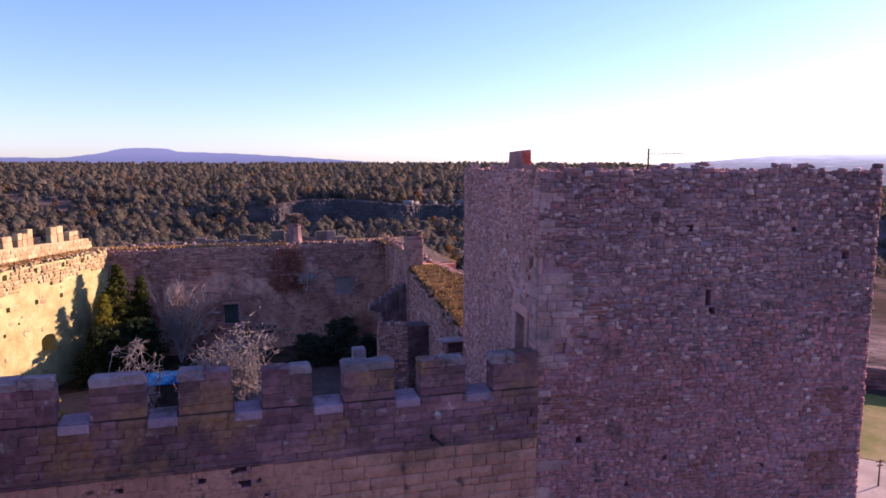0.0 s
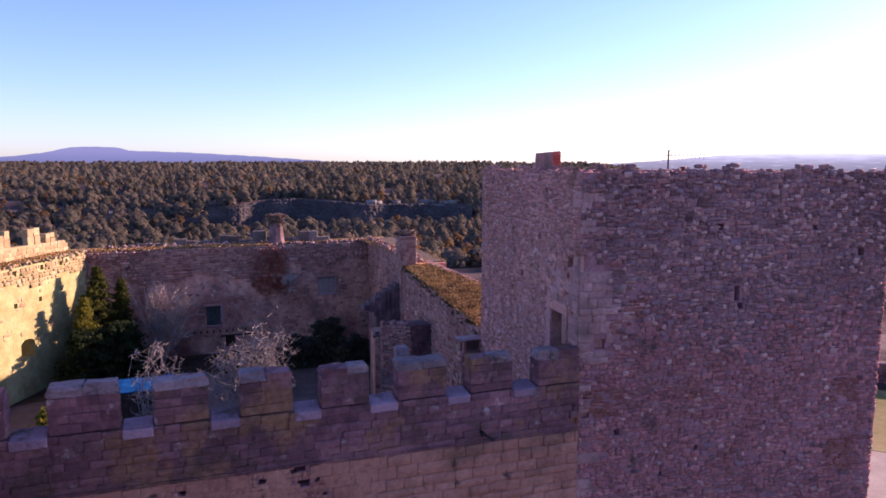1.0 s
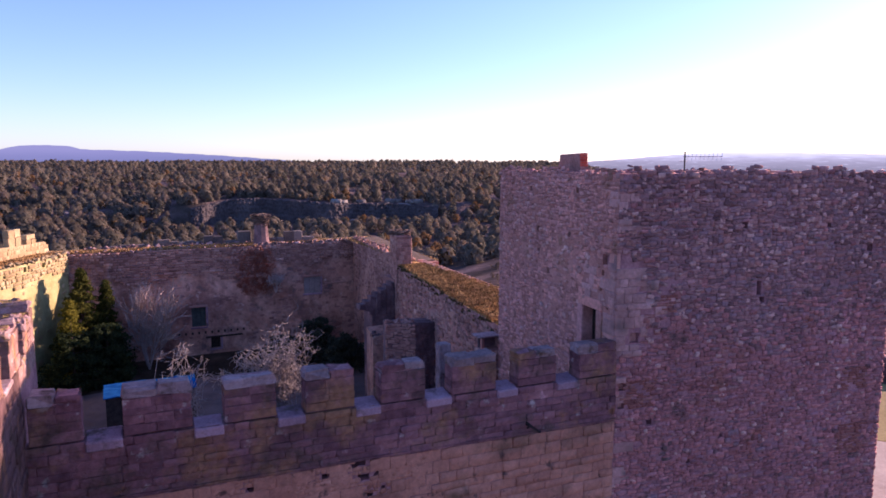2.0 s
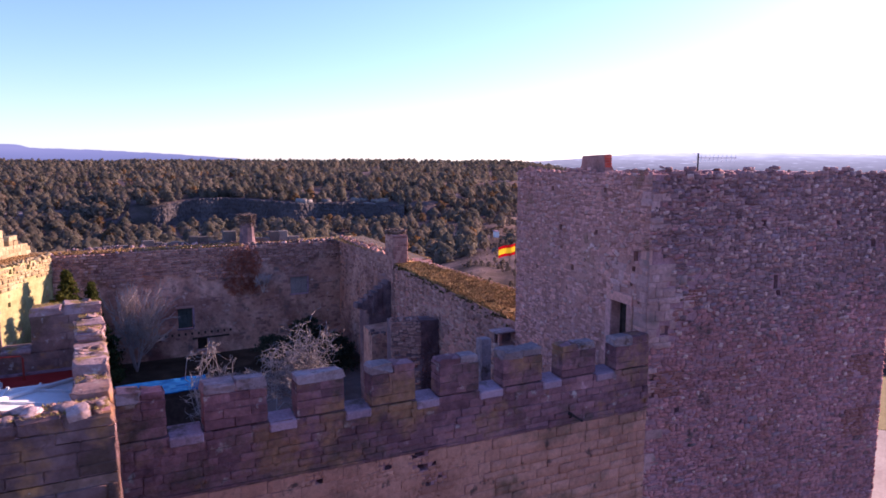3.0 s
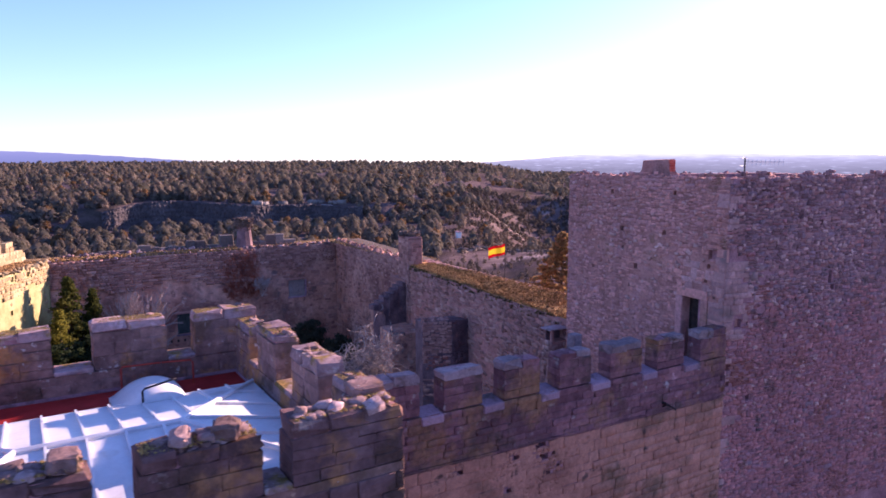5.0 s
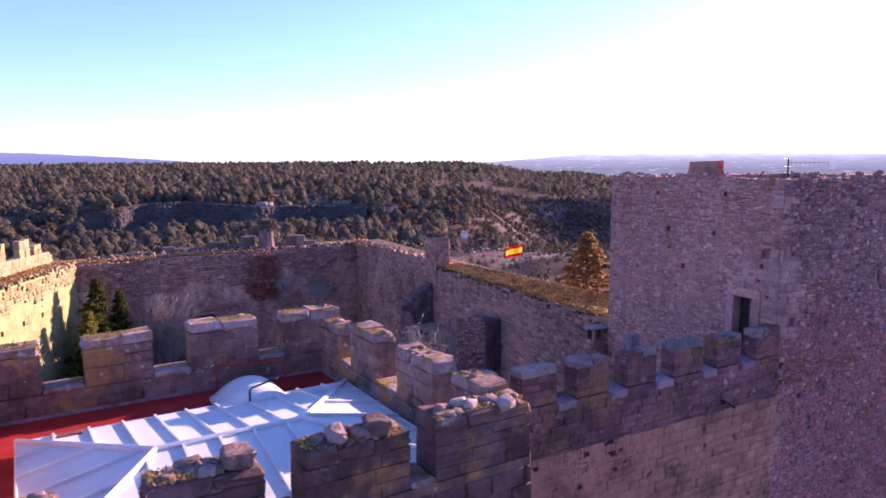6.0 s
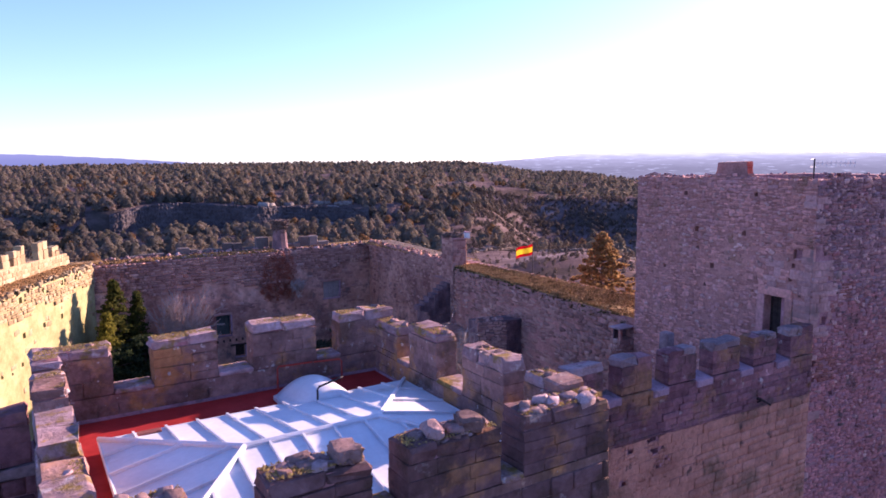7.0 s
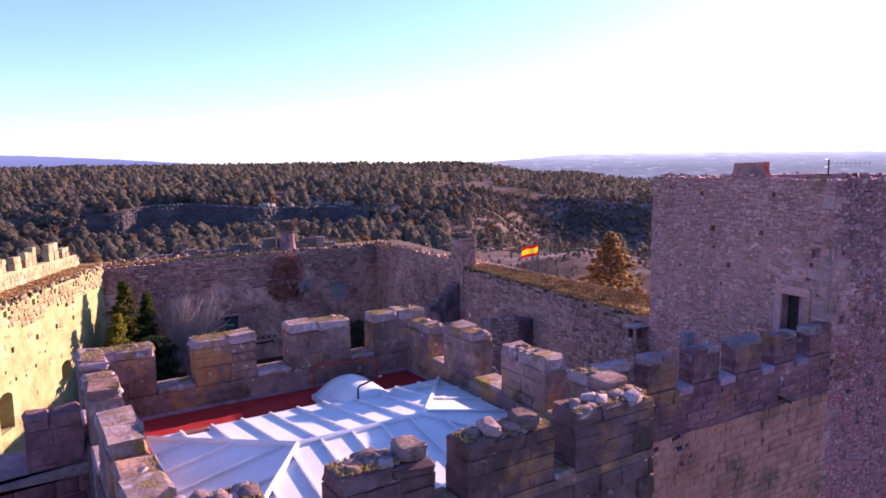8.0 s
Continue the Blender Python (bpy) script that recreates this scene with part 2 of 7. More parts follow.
M_GRASS_TOP = surface("dry grass on the wall walk", [(0.0, (0.132, 0.0824, 0.0389)), (0.35, (0.279, 0.171, 0.0729)), (0.65, (0.485, 0.291, 0.121)), (1.0, (0.397, 0.27, 0.0972))],
                      piece=0.5, grain=(0.9, 0.5), fine=(6.0, 0.5), bump=(9.0, 1.0, 0.12), spots=[((0.17, 0.125, 0.04), 0.5, 0.62, 0.12), ((0.07, 0.042, 0.025), 1.1, 0.58, 0.08)])
M_MOSS = surface("straw-coloured moss", [(0.0, (0.19, 0.13, 0.05)), (0.5, (0.33, 0.24, 0.09)), (1.0, (0.44, 0.34, 0.15))], piece=0.5, grain=(2.0, 0.4), fine=(8.0, 0.4), bump=None, leafy=0.3)
M_ZINC = surface("white painted sheet metal", [(0.0, (0.58, 0.59, 0.63)), (0.5, (0.67, 0.68, 0.71)), (1.0, (0.74, 0.745, 0.77))], grain=(0.9, 0.25), fine=(10.0, 0.12), bump=(6.0, 0.15, 0.01), rough=0.45, spec=0.4, spots=[((0.50, 0.47, 0.45), 0.7, 0.60, 0.12)])
M_RED = surface("dark red roof membrane", [(0.0, (0.26, 0.022, 0.02)), (1.0, (0.40, 0.038, 0.034))], grain=(1.5, 0.35), fine=(10.0, 0.2), bump=(20.0, 0.2, 0.01), rough=0.6)
M_REDPIPE = surface("red painted pipe", [(0.0, (0.30, 0.04, 0.03)), (1.0, (0.40, 0.07, 0.05))], grain=(5.0, 0.2), bump=None, rough=0.5)
M_DARKWOOD = surface("dark door wood", [(0.0, (0.030, 0.022, 0.02)), (1.0, (0.065, 0.048, 0.042))], grain=(4.0, 0.3), fine=(30.0, 0.3), bump=(30.0, 0.4, 0.01), rough=0.75)
M_SHUTTER = surface("green-grey shutter wood", [(0.0, (0.055, 0.07, 0.065)), (1.0, (0.10, 0.115, 0.105))], grain=(3.0, 0.3), fine=(20.0, 0.3), bump=(20.0, 0.4, 0.01), rough=0.7)
M_IRON = surface("dark iron", [(0.0, (0.025, 0.022, 0.024)), (1.0, (0.06, 0.05, 0.05))], grain=(6.0, 0.3), bump=None, rough=0.55, metallic=0.6)
M_ALU = surface("grey aluminium", [(0.0, (0.30, 0.30, 0.32)), (1.0, (0.42, 0.42, 0.44))], grain=(6.0, 0.2), bump=None, rough=0.4, metallic=0.8)
M_BARK = surface("pale lichened bark", [(0.0, (0.182, 0.149, 0.144)), (0.5, (0.278, 0.24, 0.235)), (1.0, (0.384, 0.346, 0.341))], grain=(4.0, 0.35), fine=(20.0, 0.3), bump=(15.0, 0.6, 0.02))
M_BARK_PALE = surface("pale warm twig bark", [(0.0, (0.302, 0.237, 0.217)), (1.0, (0.504, 0.413, 0.384))], grain=(3.0, 0.3), bump=None)
# Dark stone; on stair, buttress and hut it carries their shade in the colour.
M_DARKSTONE = surface("dark masonry and painted shade", [(0.0, (0.098, 0.0638, 0.0721)), (0.5, (0.167, 0.106, 0.113)), (1.0, (0.274, 0.168, 0.17))], grain=(1.0, 0.4), fine=(6.0, 0.4), bump=(9.0, 0.9, 0.06))
M_BARK_DARK = surface("dark bark", [(0.0, (0.06, 0.045, 0.035)), (1.0, (0.14, 0.105, 0.085))], grain=(3.0, 0.3), fine=(20.0, 0.3), bump=(15.0, 0.6, 0.02))
# Lightened conifer foliage: the yellow of the sun is put into the colour.
M_THUJA = surface("conifer foliage with painted sunlight", [(0.0, (0.075, 0.078, 0.014)), (0.5, (0.165, 0.16, 0.024)), (1.0, (0.27, 0.24, 0.035))], piece=0.4, grain=(0.45, 0.3), fine=(4.0, 0.3), bump=None, rough=0.8, leafy=0.5)
M_CEDAR = surface("conifer foliage", [(0.0, (0.022, 0.032, 0.010)), (0.5, (0.065, 0.075, 0.018)), (1.0, (0.15, 0.145, 0.030))], piece=0.4, grain=(0.45, 0.4), fine=(4.0, 0.3), bump=None, rough=0.8, leafy=0.45)
M_HOLLY = surface("dark evergreen leaves", [(0.0, (0.016, 0.0272, 0.0144)), (1.0, (0.056, 0.0768, 0.032))], piece=0.5, grain=(0.6, 0.4), fine=(4.0, 0.3), bump=None, rough=0.6, leafy=0.45)
M_BUSH = surface("dusty evergreen leaves", [(0.0, (0.035, 0.042, 0.03)), (1.0, (0.11, 0.115, 0.08))], piece=0.5, grain=(0.6, 0.4), fine=(4.0, 0.3), bump=None, rough=0.7, leafy=0.45)
M_ORANGE = surface("rusty autumn foliage", [(0.0, (0.18, 0.104, 0.0427)), (0.5, (0.288, 0.176, 0.0712)), (1.0, (0.378, 0.243, 0.104))], piece=0.3, grain=(0.5, 0.3), fine=(4.0, 0.2), bump=None, rough=0.85, leafy=0.5)
M_CREEPER = surface("red-brown creeper twigs", [(0.0, (0.30, 0.10, 0.07)), (1.0, (0.50, 0.19, 0.13))], piece=0.5, grain=(1.0, 0.3), bump=None, leafy=0.45)
# Foliage paled and greyed: the air's haze is put into the colour.
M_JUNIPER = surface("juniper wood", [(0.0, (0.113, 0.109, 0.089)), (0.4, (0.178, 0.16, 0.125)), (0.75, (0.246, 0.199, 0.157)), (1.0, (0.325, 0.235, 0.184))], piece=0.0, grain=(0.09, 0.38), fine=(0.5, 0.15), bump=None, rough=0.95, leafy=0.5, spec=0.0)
M_RUSSET = surface("russet oak scrub", [(0.0, (0.13, 0.075, 0.035)), (1.0, (0.26, 0.15, 0.07))], piece=0.4, grain=(0.08, 0.35), bump=None, rough=0.9, leafy=0.45)
M_EARTH = surface("dry hillside", [(0.0, (0.0943, 0.0667, 0.0668)), (0.5, (0.144, 0.103, 0.0981)), (0.8, (0.212, 0.154, 0.145)), (1.0, (0.406, 0.309, 0.281))],
                  grain=(0.03, 0.45), fine=(0.6, 0.4), bump=(0.4, 0.9, 0.8), spots=[((0.075, 0.058, 0.048), 0.02, 0.48, 0.14)], spec=0.0)
M_SCRUB = surface("grey-brown scrub", [(0.0, (0.085, 0.066, 0.052)), (1.0, (0.17, 0.13, 0.10))], piece=0.1, grain=(0.1, 0.35), bump=None, rough=0.9, leafy=0.3)
M_EARTH_PALE = surface("terrace stone", [(0.0, (0.13, 0.095, 0.075)), (1.0, (0.25, 0.185, 0.145))], piece=0.5, grain=(0.2, 0.3), fine=(1.5, 0.3), bump=None)
M_YARD = surface("courtyard soil and weeds", [(0.0, (0.03, 0.0204, 0.0136)), (0.5, (0.055, 0.0365, 0.0255)), (1.0, (0.095, 0.0612, 0.0442))], grain=(0.5, 0.4), fine=(6.0, 0.3), bump=(5.0, 0.8, 0.1))
M_LAWN = surface("pale grass meadow", [(0.0, (0.19, 0.15, 0.06)), (0.5, (0.25, 0.20, 0.085)), (1.0, (0.31, 0.25, 0.12))], grain=(0.15, 0.35), fine=(3.0, 0.35), bump=(8.0, 0.7, 0.05), spots=[((0.15, 0.16, 0.04), 0.12, 0.52, 0.15)])
M_ROAD = surface("gravel path", [(0.0, (0.33, 0.265, 0.23)), (1.0, (0.46, 0.385, 0.34))], grain=(0.4, 0.3), fine=(6.0, 0.25), bump=(10.0, 0.5, 0.03))
# Limestone darkened: the cliff's shade is put into the colour.
M_ROCK = surface("grey limestone cliff", [(0.0, (0.0472, 0.0385, 0.0433)), (0.5, (0.0747, 0.0636, 0.0682)), (1.0, (0.114, 0.0959, 0.0994))], grain=(0.09, 0.4), fine=(0.9, 0.45), bump=(0.6, 1.0, 0.5))
M_LEDGE = surface("pale limestone ledge", [(0.0, (0.16, 0.14, 0.135)), (1.0, (0.30, 0.26, 0.24))], piece=0.3, grain=(0.2, 0.4), fine=(1.2, 0.4), bump=(0.8, 1.0, 0.4))
M_FAR = glow("self-lit far mesa with painted haze", [(0.0, (0.075, 0.082, 0.13)), (0.6, (0.10, 0.105, 0.158)), (1.0, (0.13, 0.13, 0.185))], (0.004, 0.004, 0.03), 0.25)
M_FAR_BRIGHT = glow("self-lit far plain with painted haze", [(0.0, (0.105, 0.10, 0.108)), (0.45, (0.165, 0.158, 0.165)), (0.62, (0.225, 0.218, 0.225)), (0.8, (0.31, 0.31, 0.32)), (1.0, (0.42, 0.425, 0.44))], (0.009, 0.009, 0.07), 0.38)
M_BLUE = surface("blue tarpaulin", [(0.0, (0.006, 0.06, 0.20)), (1.0, (0.01, 0.10, 0.29))], grain=(2.0, 0.2), bump=None, rough=0.85)
M_FLAG_RED = surface("red flag cloth", [(0.0, (0.58, 0.02, 0.02)), (1.0, (0.68, 0.035, 0.03))], grain=(2.0, 0.1), bump=None, rough=0.8, leafy=0.5)
M_FLAG_YELLOW = surface("yellow flag cloth", [(0.0, (0.84, 0.70, 0.01)), (1.0, (0.88, 0.76, 0.02))], grain=(2.0, 0.1), bump=None, rough=0.8, leafy=0.5)
M_WHITE = surface("white limewash", [(0.0, (0.70, 0.68, 0.64)), (1.0, (0.80, 0.78, 0.75))], grain=(1.0, 0.1), bump=None)
M_INFILL = surface("grey plaster infill", [(0.0, (0.20, 0.165, 0.16)), (1.0, (0.32, 0.265, 0.25))], grain=(1.0, 0.4), fine=(5.0, 0.3), bump=(8.0, 0.5, 0.03))
# Parapet stone greyed: shade and haze are put into the colour.
M_PARAPET_GREY = surface("shade-greyed parapet stone", [(0.0, (0.0968, 0.0778, 0.0746)), (0.5, (0.155, 0.126, 0.117)), (1.0, (0.214, 0.178, 0.162))], piece=0.5, grain=(0.8, 0.4), fine=(5.0, 0.4), bump=(8.0, 0.9, 0.06))
M_WEEDS = surface("dark hanging weeds", [(0.0, (0.05, 0.042, 0.024)), (1.0, (0.15, 0.115, 0.05))], piece=0.5, grain=(1.0, 0.4), bump=None, leafy=0.3)
M_TWIGS = surface("nest sticks", [(0.0, (0.12, 0.08, 0.065)), (1.0, (0.25, 0.18, 0.15))], piece=0.7, grain=(2.0, 0.3), bump=None)


# ---- mesh helpers ----
RNG = np.random.default_rng(11)


def mesh_np(name, verts, loops, totals):
    me = bpy.data.meshes.new(name)
    verts, loops, totals = np.asarray(verts, np.float32), np.asarray(loops, np.int32), np.asarray(totals, np.int32)
    me.vertices.add(len(verts))
    me.vertices.foreach_set("co", verts.ravel())
    me.loops.add(len(loops))
    me.loops.foreach_set("vertex_index", loops)
    me.polygons.add(len(totals))
    me.polygons.foreach_set("loop_start", np.concatenate(([0], np.cumsum(totals)[:-1])).astype(np.int32))
    me.update(calc_edges=True)
    return me


def link(name, me, material, parent=None, label=""):
    me.materials.append(material)
    ob = new(name, me)
    ob.parent = parent
    return tagged(ob, label)


def part(name, bm, material, parent=None, label=""):
    """One bmesh as one mesh object under a thing or a part."""
    me = bpy.data.meshes.new(name)
    bmesh.ops.recalc_face_normals(bm, faces=bm.faces[:])
    bm.to_mesh(me)
    bm.free()
    return link(name, me, material, parent, label)


def base(name, label, category, m=None, group="", kind=""):
    ob = new(name)
    if m is not None:
        ob.matrix_world = m
    return tagged(ob, label, category, group, kind)


def add_box(bm, lo, hi, bevel=0.0, m=None):
    c = [(a + b) / 2 for a, b in zip(lo, hi)]
    s = [abs(b - a) for a, b in zip(lo, hi)]
    t = Matrix.LocRotScale(c, None, s)
    made = bmesh.ops.create_cube(bm, size=1, matrix=(m @ t) if m is not None else t)["verts"]
    if bevel:
        bmesh.ops.bevel(bm, geom=list({e for v in made for e in v.link_edges}), offset=bevel, segments=1, affect="EDGES", profile=0.5)
    return bm


def box_bm(lo, hi, bevel=0.0, m=None):
    return add_box(bmesh.new(), lo, hi, bevel, m)


def prism_bm(poly, z0, z1, bm=None):
    """An upright prism over a polygon; z1 may be a list of heights, one for each corner."""
    bm = bm or bmesh.new()
    tops = z1 if isinstance(z1, (list, tuple)) else [z1] * len(poly)
    lo = [bm.verts.new((x, y, z0)) for x, y in poly]
    hi = [bm.verts.new((x, y, z)) for (x, y), z in zip(poly, tops)]
    bm.faces.new(lo[::-1]), bm.faces.new(hi)
    for k in range(len(poly)):
        j = (k + 1) % len(poly)
        bm.faces.new((lo[k], lo[j], hi[j], hi[k]))
    return bm


def tube_bm(points, radii, sides=6, bm=None):
    """A tapered tube along points."""
    bm = bm or bmesh.new()
    rings = []
    pts = [Vector(p) for p in points]
    for k, p in enumerate(pts):
        way = (pts[min(k + 1, len(pts) - 1)] - pts[max(k - 1, 0)]).normalized()
        side = way.orthogonal().normalized()
        up = way.cross(side)
        r = radii[k] if isinstance(radii, (list, tuple)) else radii
        rings.append([bm.verts.new(p + r * (math.cos(a) * side + math.sin(a) * up)) for a in (2 * math.pi * i / sides for i in range(sides))])
    for a, b in zip(rings, rings[1:]):
        for i in range(sides):
            j = (i + 1) % sides
            bm.faces.new((a[i], a[j], b[j], b[i]))
    bm.faces.new(rings[0][::-1]), bm.faces.new(rings[-1])
    return bm


def stone_template(corners, rng, chamfer=0.12, jitter=0.05):
    """A chamfered stone in a unit square (x along, z up), which sticks out along y from 0 to 1: vertices, loops, totals."""
    if corners == 4:
        ring = np.array([(-0.5, -0.5), (0.5, -0.5), (0.5, 0.5), (-0.5, 0.5)]) * (1 - rng.uniform(0, jitter, (4, 2)))
    else:
        ring = np.array([(-0.5, -0.5), (0.5, -0.5), (0.5, 0.5), (-0.5, 0.5)]) + rng.uniform(-0.10, 0.10, (4, 2))
        cut = []
        for i in range(4):
            if rng.random() < (corners - 4) / 4:
                f, g = rng.uniform(0.15, 0.4, 2)
                cut += [ring[i] * (1 - f) + ring[i - 1] * f, ring[i] * (1 - g) + ring[(i + 1) % 4] * g]
            else:
                cut.append(ring[i])
        ring = np.array(cut)
    n = len(ring)
    top = ring * (1 - 2 * chamfer)
    verts = np.concatenate([
        np.stack((ring[:, 0], np.full(n, -0.6), ring[:, 1]), 1),
        np.stack((ring[:, 0], 0.62 + rng.uniform(-0.1, 0.1, n), ring[:, 1]), 1),
        np.stack((top[:, 0], 1.0 + rng.uniform(-0.14, 0.14, n), top[:, 1]), 1)])
    loops, totals = [], []
    for k in range(2):
        for i in range(n):
            j = (i + 1) % n
            loops += [k * n + i, k * n + j, (k + 1) * n + j, (k + 1) * n + i]
            totals.append(4)
    loops += [2 * n + i for i in range(n)]
    totals.append(n)
    return verts, np.array(loops), np.array(totals)


ASHLAR_POOL = [stone_template(4, RNG, 0.035, 0.025) for _ in range(10)]
RUBBLE_POOL = [stone_template(int(RNG.integers(4, 8)) + 0.5, RNG, 0.04) for _ in range(14)]
STONE_MESHES = {}


def stone_mesh(kind, k, material):
    key = (kind, k, material.name)
    if key not in STONE_MESHES:
        me = mesh_np("stone", *(ASHLAR_POOL if kind == "ashlar" else RUBBLE_POOL)[k])
        me.materials.append(material)
        STONE_MESHES[key] = me
    return STONE_MESHES[key]


def stamp(places, pool):
    """Joins stones: places are (template, 4x4 matrix)."""
    vs, ls, ts, n = [], [], [], 0
    for k, m in places:
        v, l, t = pool[k]
        mm = np.array(m)
        vs.append(v @ mm[:3, :3].T + mm[:3, 3])
        ls.append(l + n)
        ts.append(t)
        n += len(v)
    return np.concatenate(vs), np.concatenate(ls), np.concatenate(ts)


def lay_courses(w, h, cw, ch, rng, mixed=0.0, slope=0.0):
    """Stones in courses: centre u, centre z, width, height. slope: how far a course sinks per metre."""
    z = -max(0.0, slope * w)
    out = []
    while z < h + max(0.0, slope * w):
        row = ch * rng.uniform(0.68, 1.4)
        u = -rng.uniform(0, cw)
        while u < w:
            width = cw * (rng.uniform(0.55, 1.2) if rng.random() < 0.8 else rng.uniform(1.2, 1.8))
            a, b = max(u, 0), min(u + width, w)
            if b - a > 0.06:
                zz = z + row / 2 - slope * ((a + b) / 2 - w / 2)
                if mixed and rng.random() < mixed:
                    f = rng.uniform(0.38, 0.62)
                    out.append(((a + b) / 2, zz - row * (1 - f) / 2, b - a, row * f))
                    out.append(((a + b) / 2, zz + row * f / 2, b - a, row * (1 - f)))
                else:
                    out.append(((a + b) / 2, zz, b - a, row))
            u += width
        z += row
    return out


def masonry(parent, p0, p1, z0, z1, cw, ch, kind, material, depth=0.07, gap=0.018, holes=(), within=None, singles=0, near=None, mixed=0.0, slope=0.0, seed=1, turn=4.0, label=""):
    """Faces a wall from p0 to p1 with stones. The face looks to the right of that way. holes: (u0, u1, z0, z1). singles: how many, nearest to near = (u, z), are objects of their own."""
    rng = np.random.default_rng(seed)
    pool = ASHLAR_POOL if kind == "ashlar" else RUBBLE_POOL
    a, b = np.array(p0, float), np.array(p1, float)
    w = float(np.hypot(*(b - a)))
    d = (b - a) / w
    rows = []
    for u, z, sw, sh in lay_courses(w, z1 - z0, cw, ch, rng, mixed, slope):
        z = z + z0
        top = z1(u) if callable(z1) else z1
        if z + sh * 0.35 > top or z < z0:
            continue
        if any(h[0] - sw * k_ < u < h[1] + sw * k_ and h[2] - sh * k_ < z < h[3] + sh * k_ for h in holes for k_ in ((0.42,) if h[1] - h[0] > 0.6 else (0.22,))):
            continue
        if within and not within(u, z, rng):
            continue
        rows.append((u, z, sw, sh))
    if not rows:
        return
    frame_ = Matrix(((d[0], d[1], 0, a[0]), (d[1], -d[0], 0, a[1]), (0, 0, 1, 0), (0, 0, 0, 1)))
    places = []
    for u, z, sw, sh in rows:
        dd = depth * rng.uniform(0.45, 1.35)
        tilt = Matrix.Rotation(radians(rng.normal() * (turn if kind != "ashlar" else 0.4)), 4, "Y")
        if kind != "ashlar":
            z += rng.normal() * 0.13 * sh
            sh *= rng.uniform(0.85, 1.3)
        m = frame_ @ Matrix.Translation((u, 0, z)) @ tilt @ Matrix.Diagonal((max(0.03, sw - gap * rng.uniform(0.5, 1.6)), dd, max(0.03, sh - gap * rng.uniform(0.5, 1.6)), 1))
        places.append((int(rng.integers(len(pool))), m))
    order = list(range(len(rows)))
    if singles and near:
        order.sort(key=lambda i: (rows[i][0] - near[0]) ** 2 + (rows[i][1] - near[1]) ** 2)
    for i in order[:singles]:
        k, m = places[i]
        o = new("stone", stone_mesh(kind, k, material))
        o.parent = parent
        o.matrix_local = m
    rest = [places[i] for i in order[singles:]]
    if rest:
        ob = link("stonework", mesh_np("stonework", *stamp(rest, pool)), material, parent, label)
        ob["kind"] = "stuff"


def wall_core(name, p0, p1, thick, z0, z1, holes, material, parent, label=""):
    """A wall that stands behind the line p0-p1 (to its left), with openings (u0, u1, z0, z1) right through it."""
    a, b = Vector((*p0, 0)), Vector((*p1, 0))
    w = (b - a).length
    d = (b - a) / w
    m = Matrix(((d.x, -d.y, 0, a.x), (d.y, d.x, 0, a.y), (0, 0, 1, 0), (0, 0, 0, 1)))
    cuts = sorted({0.0, w, *[h[0] for h in holes], *[h[1] for h in holes]})
    bm = bmesh.new()
    for u0, u1 in zip(cuts, cuts[1:]):
        z = z0
        for h in sorted([h for h in holes if h[0] < (u0 + u1) / 2 < h[1]], key=lambda h: h[2]):
            if h[2] > z:
                add_box(bm, (u0, 0, z), (u1, thick, h[2]), m=m)
            z = max(z, h[3])
        add_box(bm, (u0, 0, z), (u1, thick, z1), m=m)
    bmesh.ops.remove_doubles(bm, verts=bm.verts[:], dist=0.0005)
    return part(name, bm, material, parent, label)


def tufts(name, boxes, material, parent, count, height, seed, label=""):
    """Grass blades and moss scraps on flat tops; boxes: (x0, x1, y0, y1, z)."""
    rng = np.random.default_rng(seed)
    vs, areas = [], np.array([(b[1] - b[0]) * (b[3] - b[2]) for b in boxes])
    for k in rng.choice(len(boxes), count, p=areas / areas.sum()):
        x0, x1, y0, y1, z = boxes[k]
        p = np.array((rng.uniform(x0, x1), rng.uniform(y0, y1), z - 0.01))
        a = rng.uniform(0, 2 * np.pi)
        s = np.array((math.cos(a), math.sin(a), 0)) * height * rng.uniform(0.25, 0.6)
        tip = np.array((rng.normal() * 0.5, rng.normal() * 0.5, rng.uniform(0.3, 1.0))) * height
        vs += [p - s, p + s, p + tip]
    vs = np.array(vs)
    ob = link(name, mesh_np(name, vs, np.arange(len(vs)), np.full(len(vs) // 3, 3)), material, parent, label)
    ob["kind"] = "stuff"
    return ob


# ---- the lie of the land ----
AZ_KEYS = [-4, 8, 25, 33, 41, 50, 70]
R_KEYS = [0, 75, 110, 160, 230, 300, 368, 384, 450, 545, 750, 1050, 1500, 2600, 4800]
Z_KEYS = [
    [-3, -4, -9, -16, -20, -21, -18, -17, -11, -4, 2, 6, 6, 2, -10],
    [-3, -4, -9, -16, -20, -22, -19, -7, -4, -1, 3, 6.5, 6.5, 2, -10],
    [-3, -4, -9, -15, -19, -20, -17, -7, -4, -1.5, 3, 7.5, 8.5, 3, -10],
    [-3, -4, -8, -12, -15, -16, -15, -13, -11, -8, -2, 6, 8, 0, -20],
    [-3, -4, -6, -9, -17, -27, -36, -38, -44, -16, -12, -10, -14, -60, -120],
    [-3, -4, -6, -9, -18, -29, -38, -40, -46, -19, -17, -22, -32, -75, -140],
    [-3, -3, -5, -8, -16, -27, -36, -38, -46, -20, -20, -26, -32, -75, -140],
]
LAND = (0.0, 20.0)


def bend(az):
    """How far the breaks of the slope swing nearer, by compass in degrees."""
    return 6 * np.sin(az * 0.55) + 1.6 * np.sin(az * 1.7 + 1)


